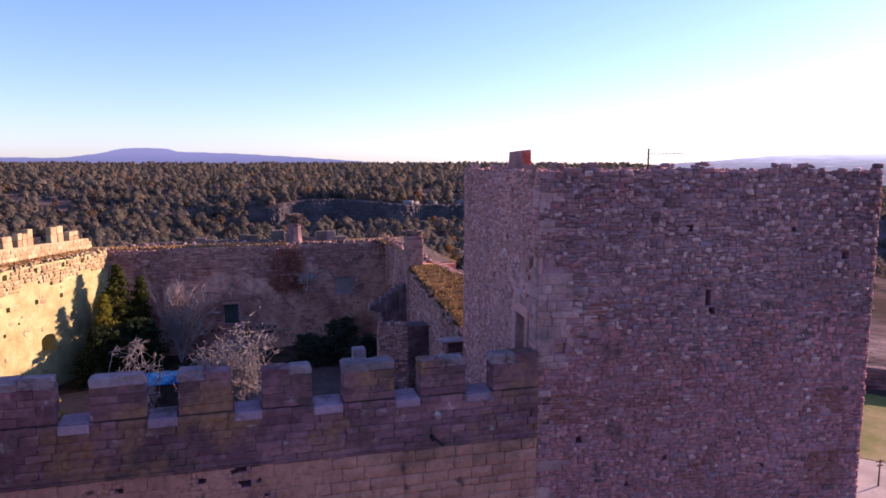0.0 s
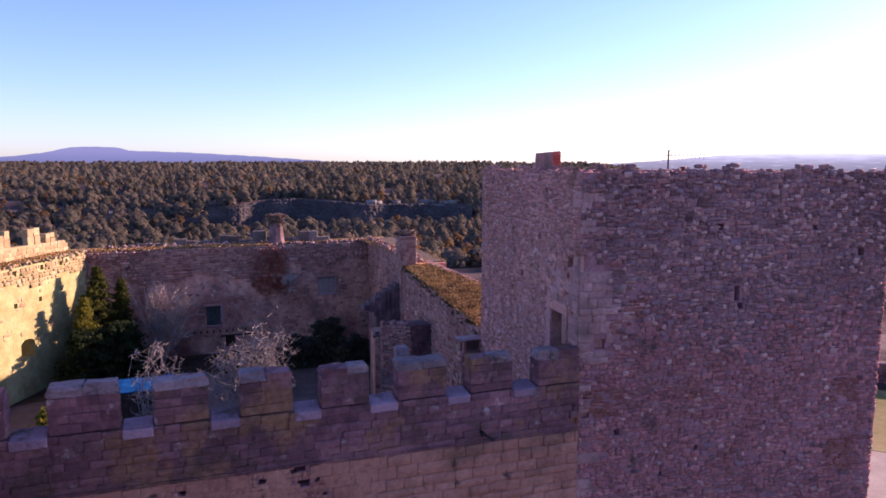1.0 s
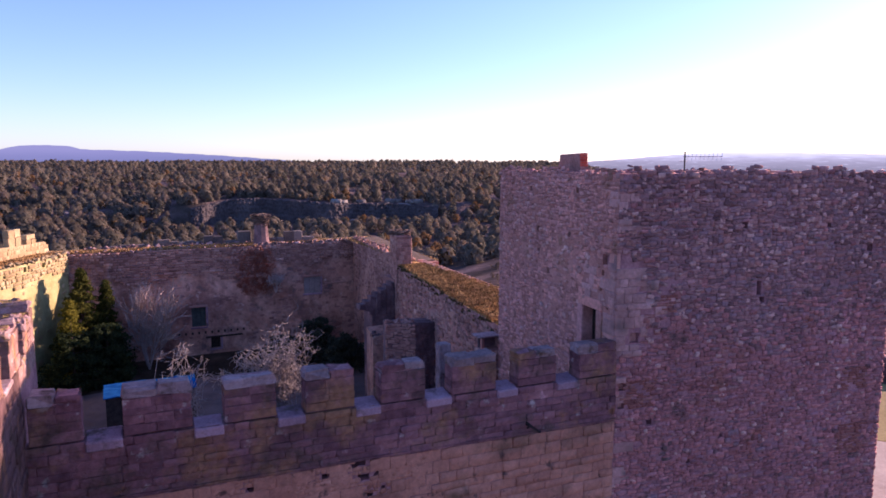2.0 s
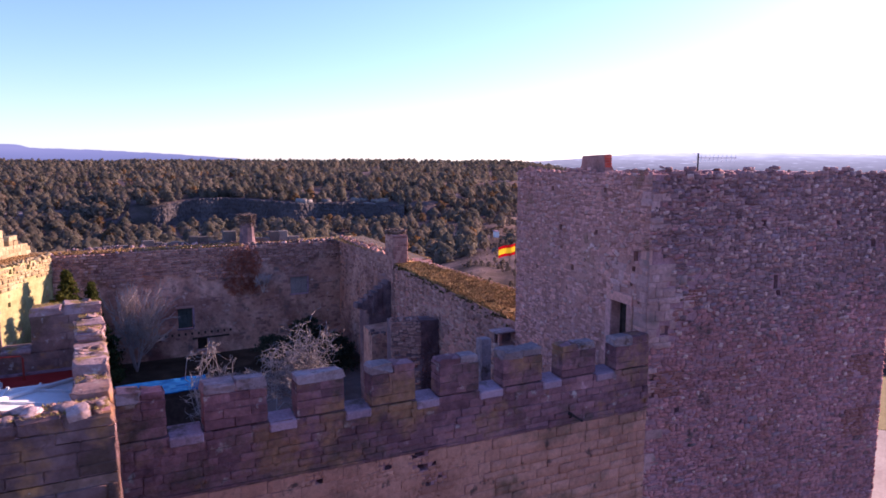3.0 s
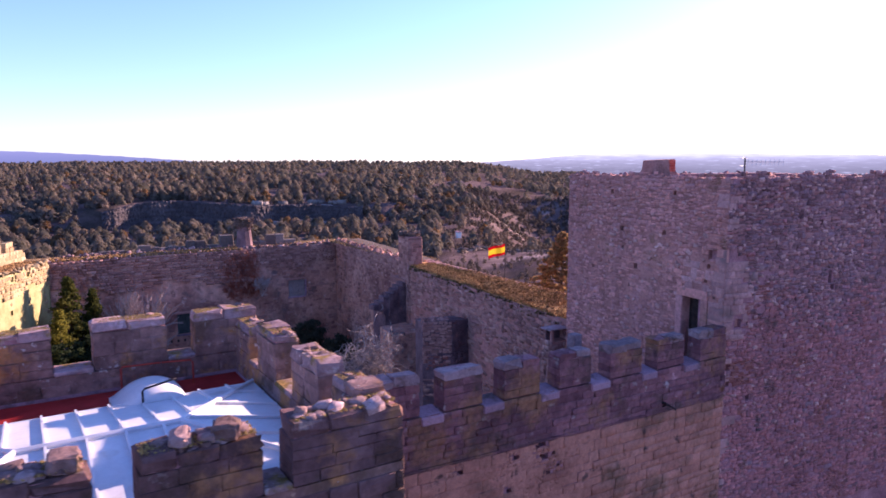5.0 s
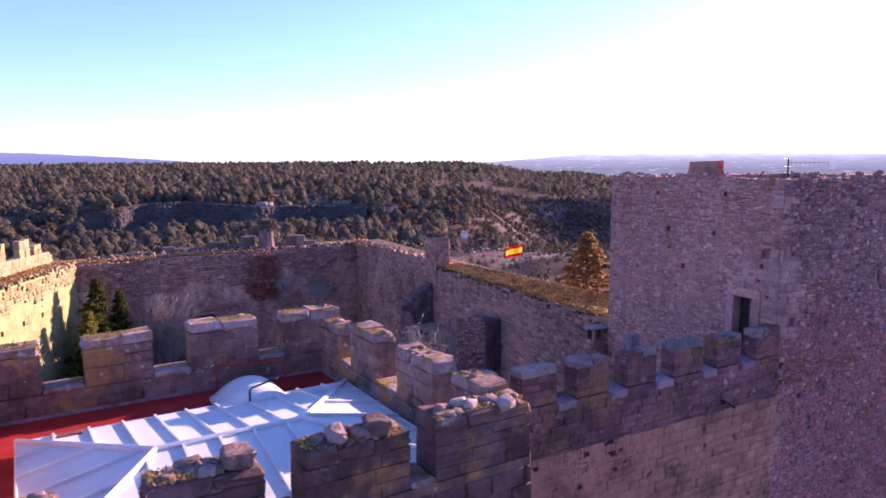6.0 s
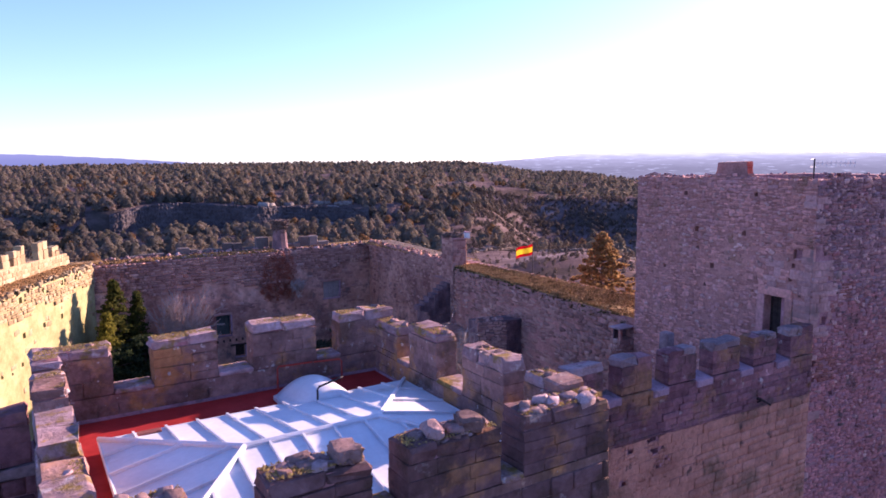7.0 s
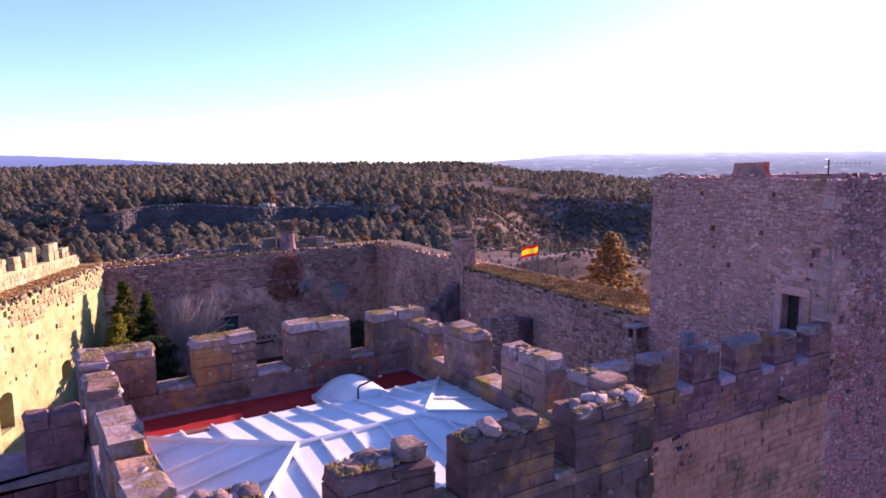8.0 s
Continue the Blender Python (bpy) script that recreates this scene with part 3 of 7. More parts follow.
def ground_z(x, y):
    """The height of the land, for arrays."""
    x, y = np.asarray(x, float), np.asarray(y, float)
    dx, dy = x - LAND[0], y - LAND[1]
    r = np.hypot(dx, dy)
    az = np.degrees(np.arctan2(dx, dy))
    az = np.where(az < -115, az + 360, az)
    fa = np.interp(np.clip(az, AZ_KEYS[0], AZ_KEYS[-1]), AZ_KEYS, np.arange(len(AZ_KEYS)))
    wob = r + np.where(r > 90, bend(az), 0)
    fr = np.interp(wob, R_KEYS, np.arange(len(R_KEYS)))
    tab = np.array(Z_KEYS, float)
    i, j = np.minimum(fa.astype(int), len(AZ_KEYS) - 2), np.minimum(fr.astype(int), len(R_KEYS) - 2)
    u, v = fa - i, fr - j
    u = u * u * (3 - 2 * u)
    z = (1 - u) * ((1 - v) * tab[i, j] + v * tab[i, j + 1]) + u * ((1 - v) * tab[i + 1, j] + v * tab[i + 1, j + 1])
    amp = np.clip((r - 100) / 300, 0, 1)
    return z + amp * (1.2 * np.sin(x * 0.031 + y * 0.017) + 1.0 * np.sin(x * 0.013 - y * 0.041) + 0.5 * np.sin(x * 0.09 + 1) * np.sin(y * 0.083))


def build_ground():
    rs = np.unique(np.concatenate((np.linspace(0, 110, 18), np.linspace(110, 360, 50), np.linspace(360, 400, 16), np.linspace(400, 580, 40), np.linspace(580, 1100, 52), np.geomspace(1100, 4900, 24))))
    az = np.unique(np.concatenate((np.linspace(-180, -30, 26), np.linspace(-30, 75, 210), np.linspace(75, 180, 18))))[:-1]
    aa, rr = np.meshgrid(np.radians(az), rs[1:], indexing="ij")
    x, y = LAND[0] + rr * np.sin(aa), LAND[1] + rr * np.cos(aa)
    v = np.stack((x, y, ground_z(x, y)), -1)
    na, nr = aa.shape
    verts = np.concatenate((v.reshape(-1, 3), [[LAND[0], LAND[1], -3.0]]))
    i = np.arange(na)[:, None]
    j = np.arange(nr - 1)[None, :]
    k = (i + 1) % na
    quads = np.stack((i * nr + j, i * nr + j + 1, k * nr + j + 1, k * nr + j), -1).reshape(-1, 4)
    i = np.arange(na)
    tris = np.stack((np.full(na, na * nr), i * nr, ((i + 1) % na) * nr), -1)
    me = mesh_np("ground", verts, np.concatenate((quads.ravel(), tris.ravel())), np.concatenate((np.full(len(quads), 4), np.full(na, 3))))
    me.polygons.foreach_set("use_smooth", np.ones(len(me.polygons), bool))
    ob = link("ground", me, M_EARTH)
    return tagged(ob, "dry scrubby hillsides and valley round the castle", "ground", kind="structure")


def build_backdrop():
    """Far hills on the horizon: height over the eye by compass, at 4.3 km."""
    R = 4300.0
    left = [(-40, 4), (-16, 6), (-11.5, 5), (-9.2, 11), (-7.3, 20), (-6.6, 21.5), (-4.2, 21.2), (-3.4, 16), (1, 13.5), (6, 8), (9.5, 3), (14, -4), (30, -6)]
    right = [(31, -6), (35, -3), (39, 3), (43, 11), (48, 16), (52, 14), (58, 11), (64, 9), (75, 7), (100, 4)]
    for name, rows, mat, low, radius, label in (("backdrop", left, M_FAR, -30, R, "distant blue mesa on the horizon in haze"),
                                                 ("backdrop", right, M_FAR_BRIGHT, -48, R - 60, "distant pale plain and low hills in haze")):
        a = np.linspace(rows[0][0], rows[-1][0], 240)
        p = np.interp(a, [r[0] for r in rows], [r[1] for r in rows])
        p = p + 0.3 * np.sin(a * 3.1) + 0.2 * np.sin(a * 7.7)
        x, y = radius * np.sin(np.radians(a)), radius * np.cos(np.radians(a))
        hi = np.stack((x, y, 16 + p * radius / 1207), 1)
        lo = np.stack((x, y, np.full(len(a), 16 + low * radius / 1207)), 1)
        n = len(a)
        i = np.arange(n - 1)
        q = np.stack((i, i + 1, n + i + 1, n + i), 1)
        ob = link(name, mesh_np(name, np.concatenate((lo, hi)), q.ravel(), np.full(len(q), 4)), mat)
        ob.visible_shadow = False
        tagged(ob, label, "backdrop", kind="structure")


build_ground()
build_backdrop()

# ---- the curtain wall between the two towers ----
CY = 18.4                                    # its outer face


def curtain_line(x):
    """How far the courses have sunk at x: the wall leans down towards the keep."""
    return -0.026 * x


MERLONS = [(-7.72, -6.62), (-5.75, -4.2), (-3.42, -2.13), (-1.34, 0.0), (0.78, 2.1), (2.97, 4.42), (5.2, 6.57), (7.46, 8.93)]


def merlon(parent, x0, x1, y0, y1, z0, z1, material, cap, seed, courses=3, cap_h=0.26, ragged=0.0):
    """A merlon of real blocks through its whole thickness, with a cap course."""
    rng = np.random.default_rng(seed)
    hs = rng.uniform(0.85, 1.2, courses)
    hs = hs / hs.sum() * (z1 - z0 - cap_h)
    along_x = (x1 - x0) >= (y1 - y0)
    u0, u1 = (x0, x1) if along_x else (y0, y1)
    z = z0
    for k, h in enumerate([*hs, cap_h]):
        last = k == courses
        n = max(1, int(round((u1 - u0) / rng.uniform(0.42, 0.95))))
        cut = np.cumsum(np.concatenate(([0], rng.uniform(0.7, 1.3, n))))
        cut = u0 + (u1 - u0) * cut / cut[-1]
        for a, b in zip(cut, cut[1:]):
            g = 0.0015
            proud = rng.uniform(-0.010, 0.014)
            hh = h * (1 + (rng.uniform(-ragged, ragged * 0.6) if last else 0))
            lo = (a + g, y0 - proud, z + g) if along_x else (x0 - proud, a + g, z + g)
            hi = (b - g, y1 + proud, z + hh - g * 0.4) if along_x else (x1 + proud, b - g, z + hh - g * 0.4)
            bm = box_bm(lo, hi, 0.012 if not last else 0.04)
            for v in bm.verts:
                v.co += Vector(rng.normal(0, 0.007 + 0.02 * last, 3))
            part("stone", bm, cap if last and (ragged < 0.2 or rng.random() < 0.75) else material, parent)
        z += h
    core = 0.05
    part("mortar_core", box_bm((x0 + core, y0 + core, z0 - 0.02), (x1 - core, y1 - core, z1 - 0.06)), M_MORTAR, parent)


def build_curtain():
    wall = base("wall_south", "crenellated ashlar curtain wall in purple-grey stone", "castle wall", kind="structure")
    poly = [(-7.9, CY + 0.551), (9.3, CY + 0.551), (9.3, 20.6), (-7.9, 20.6)]
    part("wall_body", prism_bm(poly, -4.0, [8.75, 8.45, 8.3, 8.6]), M_MORTAR, wall)
    part("parapet_core", prism_bm([(-7.9, CY), (8.96, CY), (8.96, 18.93), (-7.9, 18.93)], 8.312, [9.53, 9.08, 9.08, 9.53]), M_MORTAR, wall)
    part("wall_walk", prism_bm([(-7.7, 18.94), (9.0, 18.94), (9.0, 20.5), (-7.7, 20.5)], 8.31, [8.78, 8.48, 8.34, 8.64]), M_MORTAR, wall, "dusty paved wall walk")
    x_off = -7.9
    prng = np.random.default_rng(44)
    spots = [(0.0, 7.66, 0.3), (0.42, 7.7, 0.22), (0.15, 7.2, 0.26), (0.6, 7.3, 0.18), (-0.95, 7.46, 0.2), (-0.6, 6.78, 0.24), (0.3, 6.66, 0.2), (0.98, 7.52, 0.17), (-0.1, 6.34, 0.22), (7.55, 8.3, 0.22), (-2.9, 7.5, 0.17), (1.5, 7.35, 0.14), (-1.5, 7.0, 0.15), (-1.2, 6.5, 0.16), (0.75, 6.85, 0.13)]
    spots += [(x + s * prng.uniform(-0.5, 0.6), z + s * prng.uniform(-0.35, 0.45), s * 0.6) for x, z, s in spots]
    pits = [(7.9 + x, 7.9 + x + s, z, z + s * 0.75) for x, z, s in spots]
    wall_core("wall_face", (x_off, CY), (8.96, CY), 0.55, -4.0, 8.31, pits, M_MORTAR, wall)
    upper = lambda u, z, rng: z - curtain_line(u + x_off) > 7.87 and z < 9.46 + curtain_line(u + x_off)
    lower = lambda u, z, rng: z - curtain_line(u + x_off) <= 7.87
    masonry(wall, (x_off, CY), (8.94, CY), 7.5, 9.9, 0.62, 0.25, "ashlar", M_ASHLAR, depth=0.06, gap=0.003, within=upper, singles=230, near=(6.0, 9.0), slope=0.026, seed=3, label="grey parapet courses")
    masonry(wall, (x_off, CY), (8.94, CY), 1.5, 8.5, 0.68, 0.31, "ashlar", M_ASHLAR_LOW, depth=0.04, gap=0.007, holes=pits, within=lower, singles=160, near=(6.0, 8.0), slope=0.026, seed=4, label="golden lower courses")
    masonry(wall, (x_off, CY), (8.94, CY), 5.8, 8.5, 0.17, 0.11, "rubble", M_ASHLAR_LOW, depth=0.022, gap=0.004, holes=pits, seed=5, within=lambda u, z, rng: lower(u, z, rng) and any(h[0] - 0.5 < u < h[1] + 0.5 and h[2] - 0.35 < z < h[3] + 0.35 for h in pits), label="small stones packed round the pits")
    # a thin worn ledge parts the two kinds of stone
    zs = [7.85 + curtain_line(x) for x in (-7.9, 8.94)]
    bm = bmesh.new()
    lo = [bm.verts.new(p) for p in ((-7.9, CY - 0.085, zs[0]), (8.94, CY - 0.085, zs[1]), (8.94, CY + 0.1, zs[1]), (-7.9, CY + 0.1, zs[0]))]
    hi = [bm.verts.new(v.co + Vector((0, 0, 0.055))) for v in lo]
    bm.faces.new(lo[::-1]), bm.faces.new(hi)
    for q in range(4):
        bm.faces.new((lo[q], lo[(q + 1) % 4], hi[(q + 1) % 4], hi[q]))
    part("string_course", bm, M_ASHLAR, wall, "thin projecting course between the two stones")
    for k, (a, b) in enumerate(MERLONS):
        c = curtain_line((a + b) / 2)
        top, low = 10.54 + 1.25 * c, 9.42 + c
        merlon(wall, a, b, CY - 0.03, 18.93, low, top, M_ASHLAR, M_COPING, 40 + k, courses=4, cap_h=0.27, ragged=0.22)
    for (a, b), (a2, b2) in zip(MERLONS, MERLONS[1:]):
        c = curtain_line((b + a2) / 2)
        bm = prism_bm([(b + 0.03, CY - 0.11), (a2 - 0.03, CY - 0.11), (a2 - 0.03, 18.96), (b + 0.03, 18.96)], 9.12 + c, [9.36 + c, 9.36 + c, 9.47 + c, 9.47 + c])
        bmesh.ops.bevel(bm, geom=bm.edges[:], offset=0.03, segments=1, affect="EDGES")
        part("sill", bm, M_SILL, wall, "pale worn sill slab")
    return wall


build_curtain()

# ---- the keep ----
KC, KR, KL = (8.97, 18.58), (20.4, 16.9), (10.0, 28.2)      # near corner, far right corner, far left corner
KB = (KL[0] + KR[0] - KC[0], KL[1] + KR[1] - KC[1])
KTOP = 15.85


def build_keep():
    keep = base("keep", "massive square rubble-stone castle keep with ragged top", "tower", kind="structure")
    wf = math.dist(KC, KR)
    ws = math.dist(KC, KL)
    slit = (5.54, 5.74, 11.48, 12.0)
    door = (1.08, 2.02, 8.45, 11.06)
    pits = [(u, u + s, z, z + s) for u, z, s in ((4.8, 13.86, 0.2), (8.42, 13.8, 0.16), (10.3, 12.87, 0.26), (0.58, 10.12, 0.34), (0.2, 8.5, 0.3), (0.22, 7.86, 0.25), (1.35, 7.2, 0.2), (5.68, 11.2, 0.22), (4.3, 6.4, 0.18), (6.9, 7.1, 0.16), (3.0, 5.6, 0.18), (7.8, 5.9, 0.16))]
    side_pits = [(ws - u - s, ws - u, z, z + s) for u, z, s in ((0.46, 12.66, 0.38), (0.72, 12.3, 0.18), (0.85, 11.75, 0.14), (0.5, 10.6, 0.14), (0.42, 11.2, 0.13), (5.65, 13.3, 0.24), (3.1, 13.35, 0.2), (8.3, 15.1, 0.22), (6.4, 14.9, 0.2), (2.6, 15.0, 0.18), (4.7, 11.75, 0.22), (5.6, 12.5, 0.16), (7.6, 11.4, 0.16), (5.1, 10.9, 0.14))]
    # stones sit a few centimetres proud of the cores
    f_in = Vector((KR[0] - KC[0], KR[1] - KC[1], 0)).normalized() * 0.14
    wall_core("front_wall", (KC[0] + f_in.x, KC[1] + f_in.y), KR, 1.4, -4.0, KTOP - 0.12, [(h[0] - 0.14, h[1] - 0.14, h[2], h[3]) for h in (slit, *pits) if h[0] > 0.15], M_MORTAR, keep)
    sdoor = (ws - door[1], ws - door[0], door[2], door[3])
    m_in = Vector((KR[0] - KC[0], KR[1] - KC[1], 0)).normalized() * 1.4
    d_in = Vector((KL[0] - KC[0], KL[1] - KC[1], 0)).normalized() * 0.14
    kc2 = (KC[0] + d_in.x, KC[1] + d_in.y)
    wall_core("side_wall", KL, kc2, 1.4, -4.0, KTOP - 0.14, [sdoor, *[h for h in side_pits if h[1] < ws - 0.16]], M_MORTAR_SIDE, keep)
    n1, n2 = f_in * 1.6, d_in * 1.6
    part("corner_post", prism_bm([(KC[0] + 0.006, KC[1] + 0.006), (KC[0] + n1.x, KC[1] + n1.y + 0.006), (KC[0] + n1.x + n2.x, KC[1] + n1.y + n2.y), (KC[0] + n2.x + 0.006, KC[1] + n2.y)], -4.0, KTOP - 0.16), M_MORTAR_SIDE, keep)
    d_in = d_in * 10.0
    kr2 = (KR[0] + d_in.x, KR[1] + d_in.y)
    wall_core("east_wall", kr2, KB, 1.4, -4.0, KTOP - 0.13, [], M_MORTAR, keep)
    kl3, kb3 = (KL[0] + m_in.x, KL[1] + m_in.y), (KB[0] - m_in.x, KB[1] - m_in.y)
    wall_core("back_wall", kb3, kl3, 1.4, -4.0, KTOP - 0.15, [], M_MORTAR, keep)
    inner = [(KC[0] + m_in.x + d_in.x, KC[1] + m_in.y + d_in.y), (KR[0] - m_in.x + d_in.x, KR[1] - m_in.y + d_in.y), (KB[0] - m_in.x - d_in.x, KB[1] - m_in.y - d_in.y), (KL[0] + m_in.x - d_in.x, KL[1] + m_in.y - d_in.y)]
    part("roof", prism_bm(inner, 14.9, 15.35), M_MORTAR, keep, "rubble-strewn flat roof")
    bricks = [(0.45, 1.65, 7.85, 8.8), (9.62, 10.8, 7.64, 8.53), (9.54, 10.75, 5.13, 6.33), (1.66, 2.2, 11.1, 11.7)]
    chance = lambda u, z: (math.sin(u * 12.9898 + z * 78.233) * 43758.5453) % 1.0
    quoin = lambda z: 0.95 if 9.7 < z < 12.8 else 0.5 if chance(3.0, round(z / 0.27)) < 0.25 or 14.6 < z < 15.1 else -0.2
    dressed = lambda u, z: u < (2.1 if 10.4 < z < 12.8 else 0.0) and chance(u * 0.7, z * 1.3) < 0.62
    in_brick = lambda u, z: any(b[0] < u < b[1] and b[2] < z < b[3] for b in bricks)
    ragged = lambda u: KTOP + 0.1 * math.sin(u * 1.7) + 0.07 * math.sin(u * 5.1)
    reddish = lambda u, z: chance(u, z) < min(0.93, max(0.06, (11.6 - z) / 2.2 + 0.25 * math.sin(u * 0.8)))
    body = lambda u, z: u > quoin(z) and not dressed(u, z) and not (in_brick(u, z) and chance(u + 3, z) < 0.93) and (z > 12.2 or chance(u + 9, z + 1) > 0.07) and z < ragged(u)
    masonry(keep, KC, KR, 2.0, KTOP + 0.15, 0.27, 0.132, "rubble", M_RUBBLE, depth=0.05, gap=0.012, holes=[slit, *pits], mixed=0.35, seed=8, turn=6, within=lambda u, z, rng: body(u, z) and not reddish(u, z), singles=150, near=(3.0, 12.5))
    masonry(keep, KC, KR, 2.0, KTOP + 0.15, 0.27, 0.132, "rubble", M_RUBBLE_RED, depth=0.05, gap=0.012, holes=[slit, *pits], mixed=0.35, seed=8, turn=6, within=lambda u, z, rng: body(u, z) and reddish(u, z), singles=150, near=(3.0, 10.5), label="reddish rubble of the lower keep")
    masonry(keep, KC, KR, 4.0, KTOP, 0.18, 0.12, "rubble", M_RUBBLE_PALE, depth=0.066, gap=0.02, holes=[slit, *pits], seed=18, turn=9,
            within=lambda u, z, rng: u > quoin(z) and not in_brick(u, z) and rng.random() < (0.17 if z > 12.4 else 0.08 if z > 10.5 else 0.045), singles=140, near=(4.0, 12.5), label="paler stones set in the rubble")
    masonry(keep, KL, KC, 4.0, KTOP, 0.17, 0.11, "rubble", M_RUBBLE_PALE, depth=0.07, gap=0.02, holes=[sdoor, *side_pits], seed=19, turn=14,
            within=lambda u, z, rng: u < ws - 0.6 and rng.random() < (0.11 if z > 12.0 else 0.05), singles=60, near=(ws - 3.5, 12.5), label="paler stones set in the rubble")
    masonry(keep, KC, KR, 7.0, 12.6, 0.5, 0.3, "ashlar", M_QUOIN, depth=0.045, gap=0.004, holes=[slit, *pits], seed=9, within=lambda u, z, rng: dressed(u, z) and u > quoin(z))
    masonry(keep, KC, KR, 2.0, KTOP, 0.55, 0.27, "ashlar", M_QUOIN, depth=0.055, gap=0.004, seed=10, holes=pits, within=lambda u, z, rng: u <= quoin(z) + 0.12 and u < 1.0 and not in_brick(u, z), singles=60, near=(0.3, 11.0))
    masonry(keep, KC, KR, 4.0, 12.0, 0.26, 0.075, "ashlar", M_BRICK, depth=0.05, gap=0.018, seed=12, within=lambda u, z, rng: in_brick(u, z) and rng.random() < 0.8, label="red brick repair patches")
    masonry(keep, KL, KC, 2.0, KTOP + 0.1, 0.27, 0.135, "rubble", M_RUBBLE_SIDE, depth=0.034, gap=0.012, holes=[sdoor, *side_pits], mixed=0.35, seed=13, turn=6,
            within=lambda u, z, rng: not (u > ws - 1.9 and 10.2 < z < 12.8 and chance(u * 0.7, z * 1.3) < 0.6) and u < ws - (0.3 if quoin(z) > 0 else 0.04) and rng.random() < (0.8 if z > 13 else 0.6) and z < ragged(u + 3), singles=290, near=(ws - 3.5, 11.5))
    masonry(keep, KL, KC, 2.0, KTOP, 0.55, 0.28, "ashlar", M_QUOIN, depth=0.042, gap=0.004, holes=[sdoor, *side_pits], seed=14,
            within=lambda u, z, rng: (u > ws - 1.9 and 10.2 < z < 12.8 and chance(u * 0.7, z * 1.3) < 0.6) or (quoin(z) > 0 and u > ws - 0.08 - 0.5 * chance(5.0, round(z / 0.28))), singles=60, near=(ws - 0.5, 11.0))
    # rubble along the top edge
    rng = np.random.default_rng(15)
    places = []
    for (a, b, n) in ((KC, KR, 150), (KL, KC, 110), (KR, KB, 40), (KL, KB, 40)):
        for _ in range(n):
            f, q = rng.random(), rng.uniform(0.15, 1.2)
            d = Vector((b[0] - a[0], b[1] - a[1], 0))
            p = Vector((*a, 0)) + d * f
            c = Vector(((KC[0] + KB[0]) / 2, (KC[1] + KB[1]) / 2, 0)) - p
            p = p + c.normalized() * q
            s = rng.uniform(0.05, 0.13)
            m = Matrix.LocRotScale((p.x, p.y, KTOP - 0.23 + rng.uniform(-0.02, 0.08)), Euler(rng.uniform(-0.5, 0.5, 3) + np.array((radians(90), 0, rng.uniform(0, 6)))), (s * 1.4, s * 0.9, s))
            places.append((int(rng.integers(14)), m))
    link("rubble", mesh_np("rubble", *stamp(places, RUBBLE_POOL)), M_RUBBLE, keep, "loose rubble along the broken top")["kind"] = "stuff"
    # the door that gives on to the wall walk
    d = (Vector((*KC, 0)) - Vector((*KL, 0))).normalized()
    fm = Matrix(((d.x, -d.y, 0, KL[0]), (d.y, d.x, 0, KL[1]), (0, 0, 1, 0), (0, 0, 0, 1)))
    leaf = base("door_1", "dark wooden door set deep in the keep wall", "door", kind="structure")
    for k in range(4):
        u0 = sdoor[0] + 0.06 + k * 0.245
        part("plank", box_bm((u0, 0.42, sdoor[2] + 0.05), (u0 + 0.235, 0.50, sdoor[3] - 0.06), 0.01, m=fm), M_DARKWOOD, leaf)
    part("door_frame", add_box(add_box(box_bm((sdoor[0], 0.38, sdoor[2]), (sdoor[0] + 0.06, 0.54, sdoor[3]), m=fm), (sdoor[1] - 0.06, 0.38, sdoor[2]), (sdoor[1], 0.54, sdoor[3]), m=fm), (sdoor[0] + 0.06, 0.38, sdoor[3] - 0.06), (sdoor[1] - 0.06, 0.54, sdoor[3]), m=fm), M_DARKWOOD, leaf)
    part("lintel", box_bm((sdoor[0] - 0.3, -0.075, sdoor[3] + 0.005), (sdoor[1] + 0.3, 0.3, sdoor[3] + 0.36), 0.02, m=fm), M_RUBBLE_SIDE, keep, "worn stone lintel")
    for u0 in (sdoor[0] - 0.34, sdoor[1] + 0.005):
        part("door_jamb", box_bm((u0, -0.07, sdoor[2] + 0.2), (u0 + 0.335, 0.3, sdoor[3]), 0.02, m=fm), M_RUBBLE_SIDE, keep, "worn stone jamb")


build_keep()


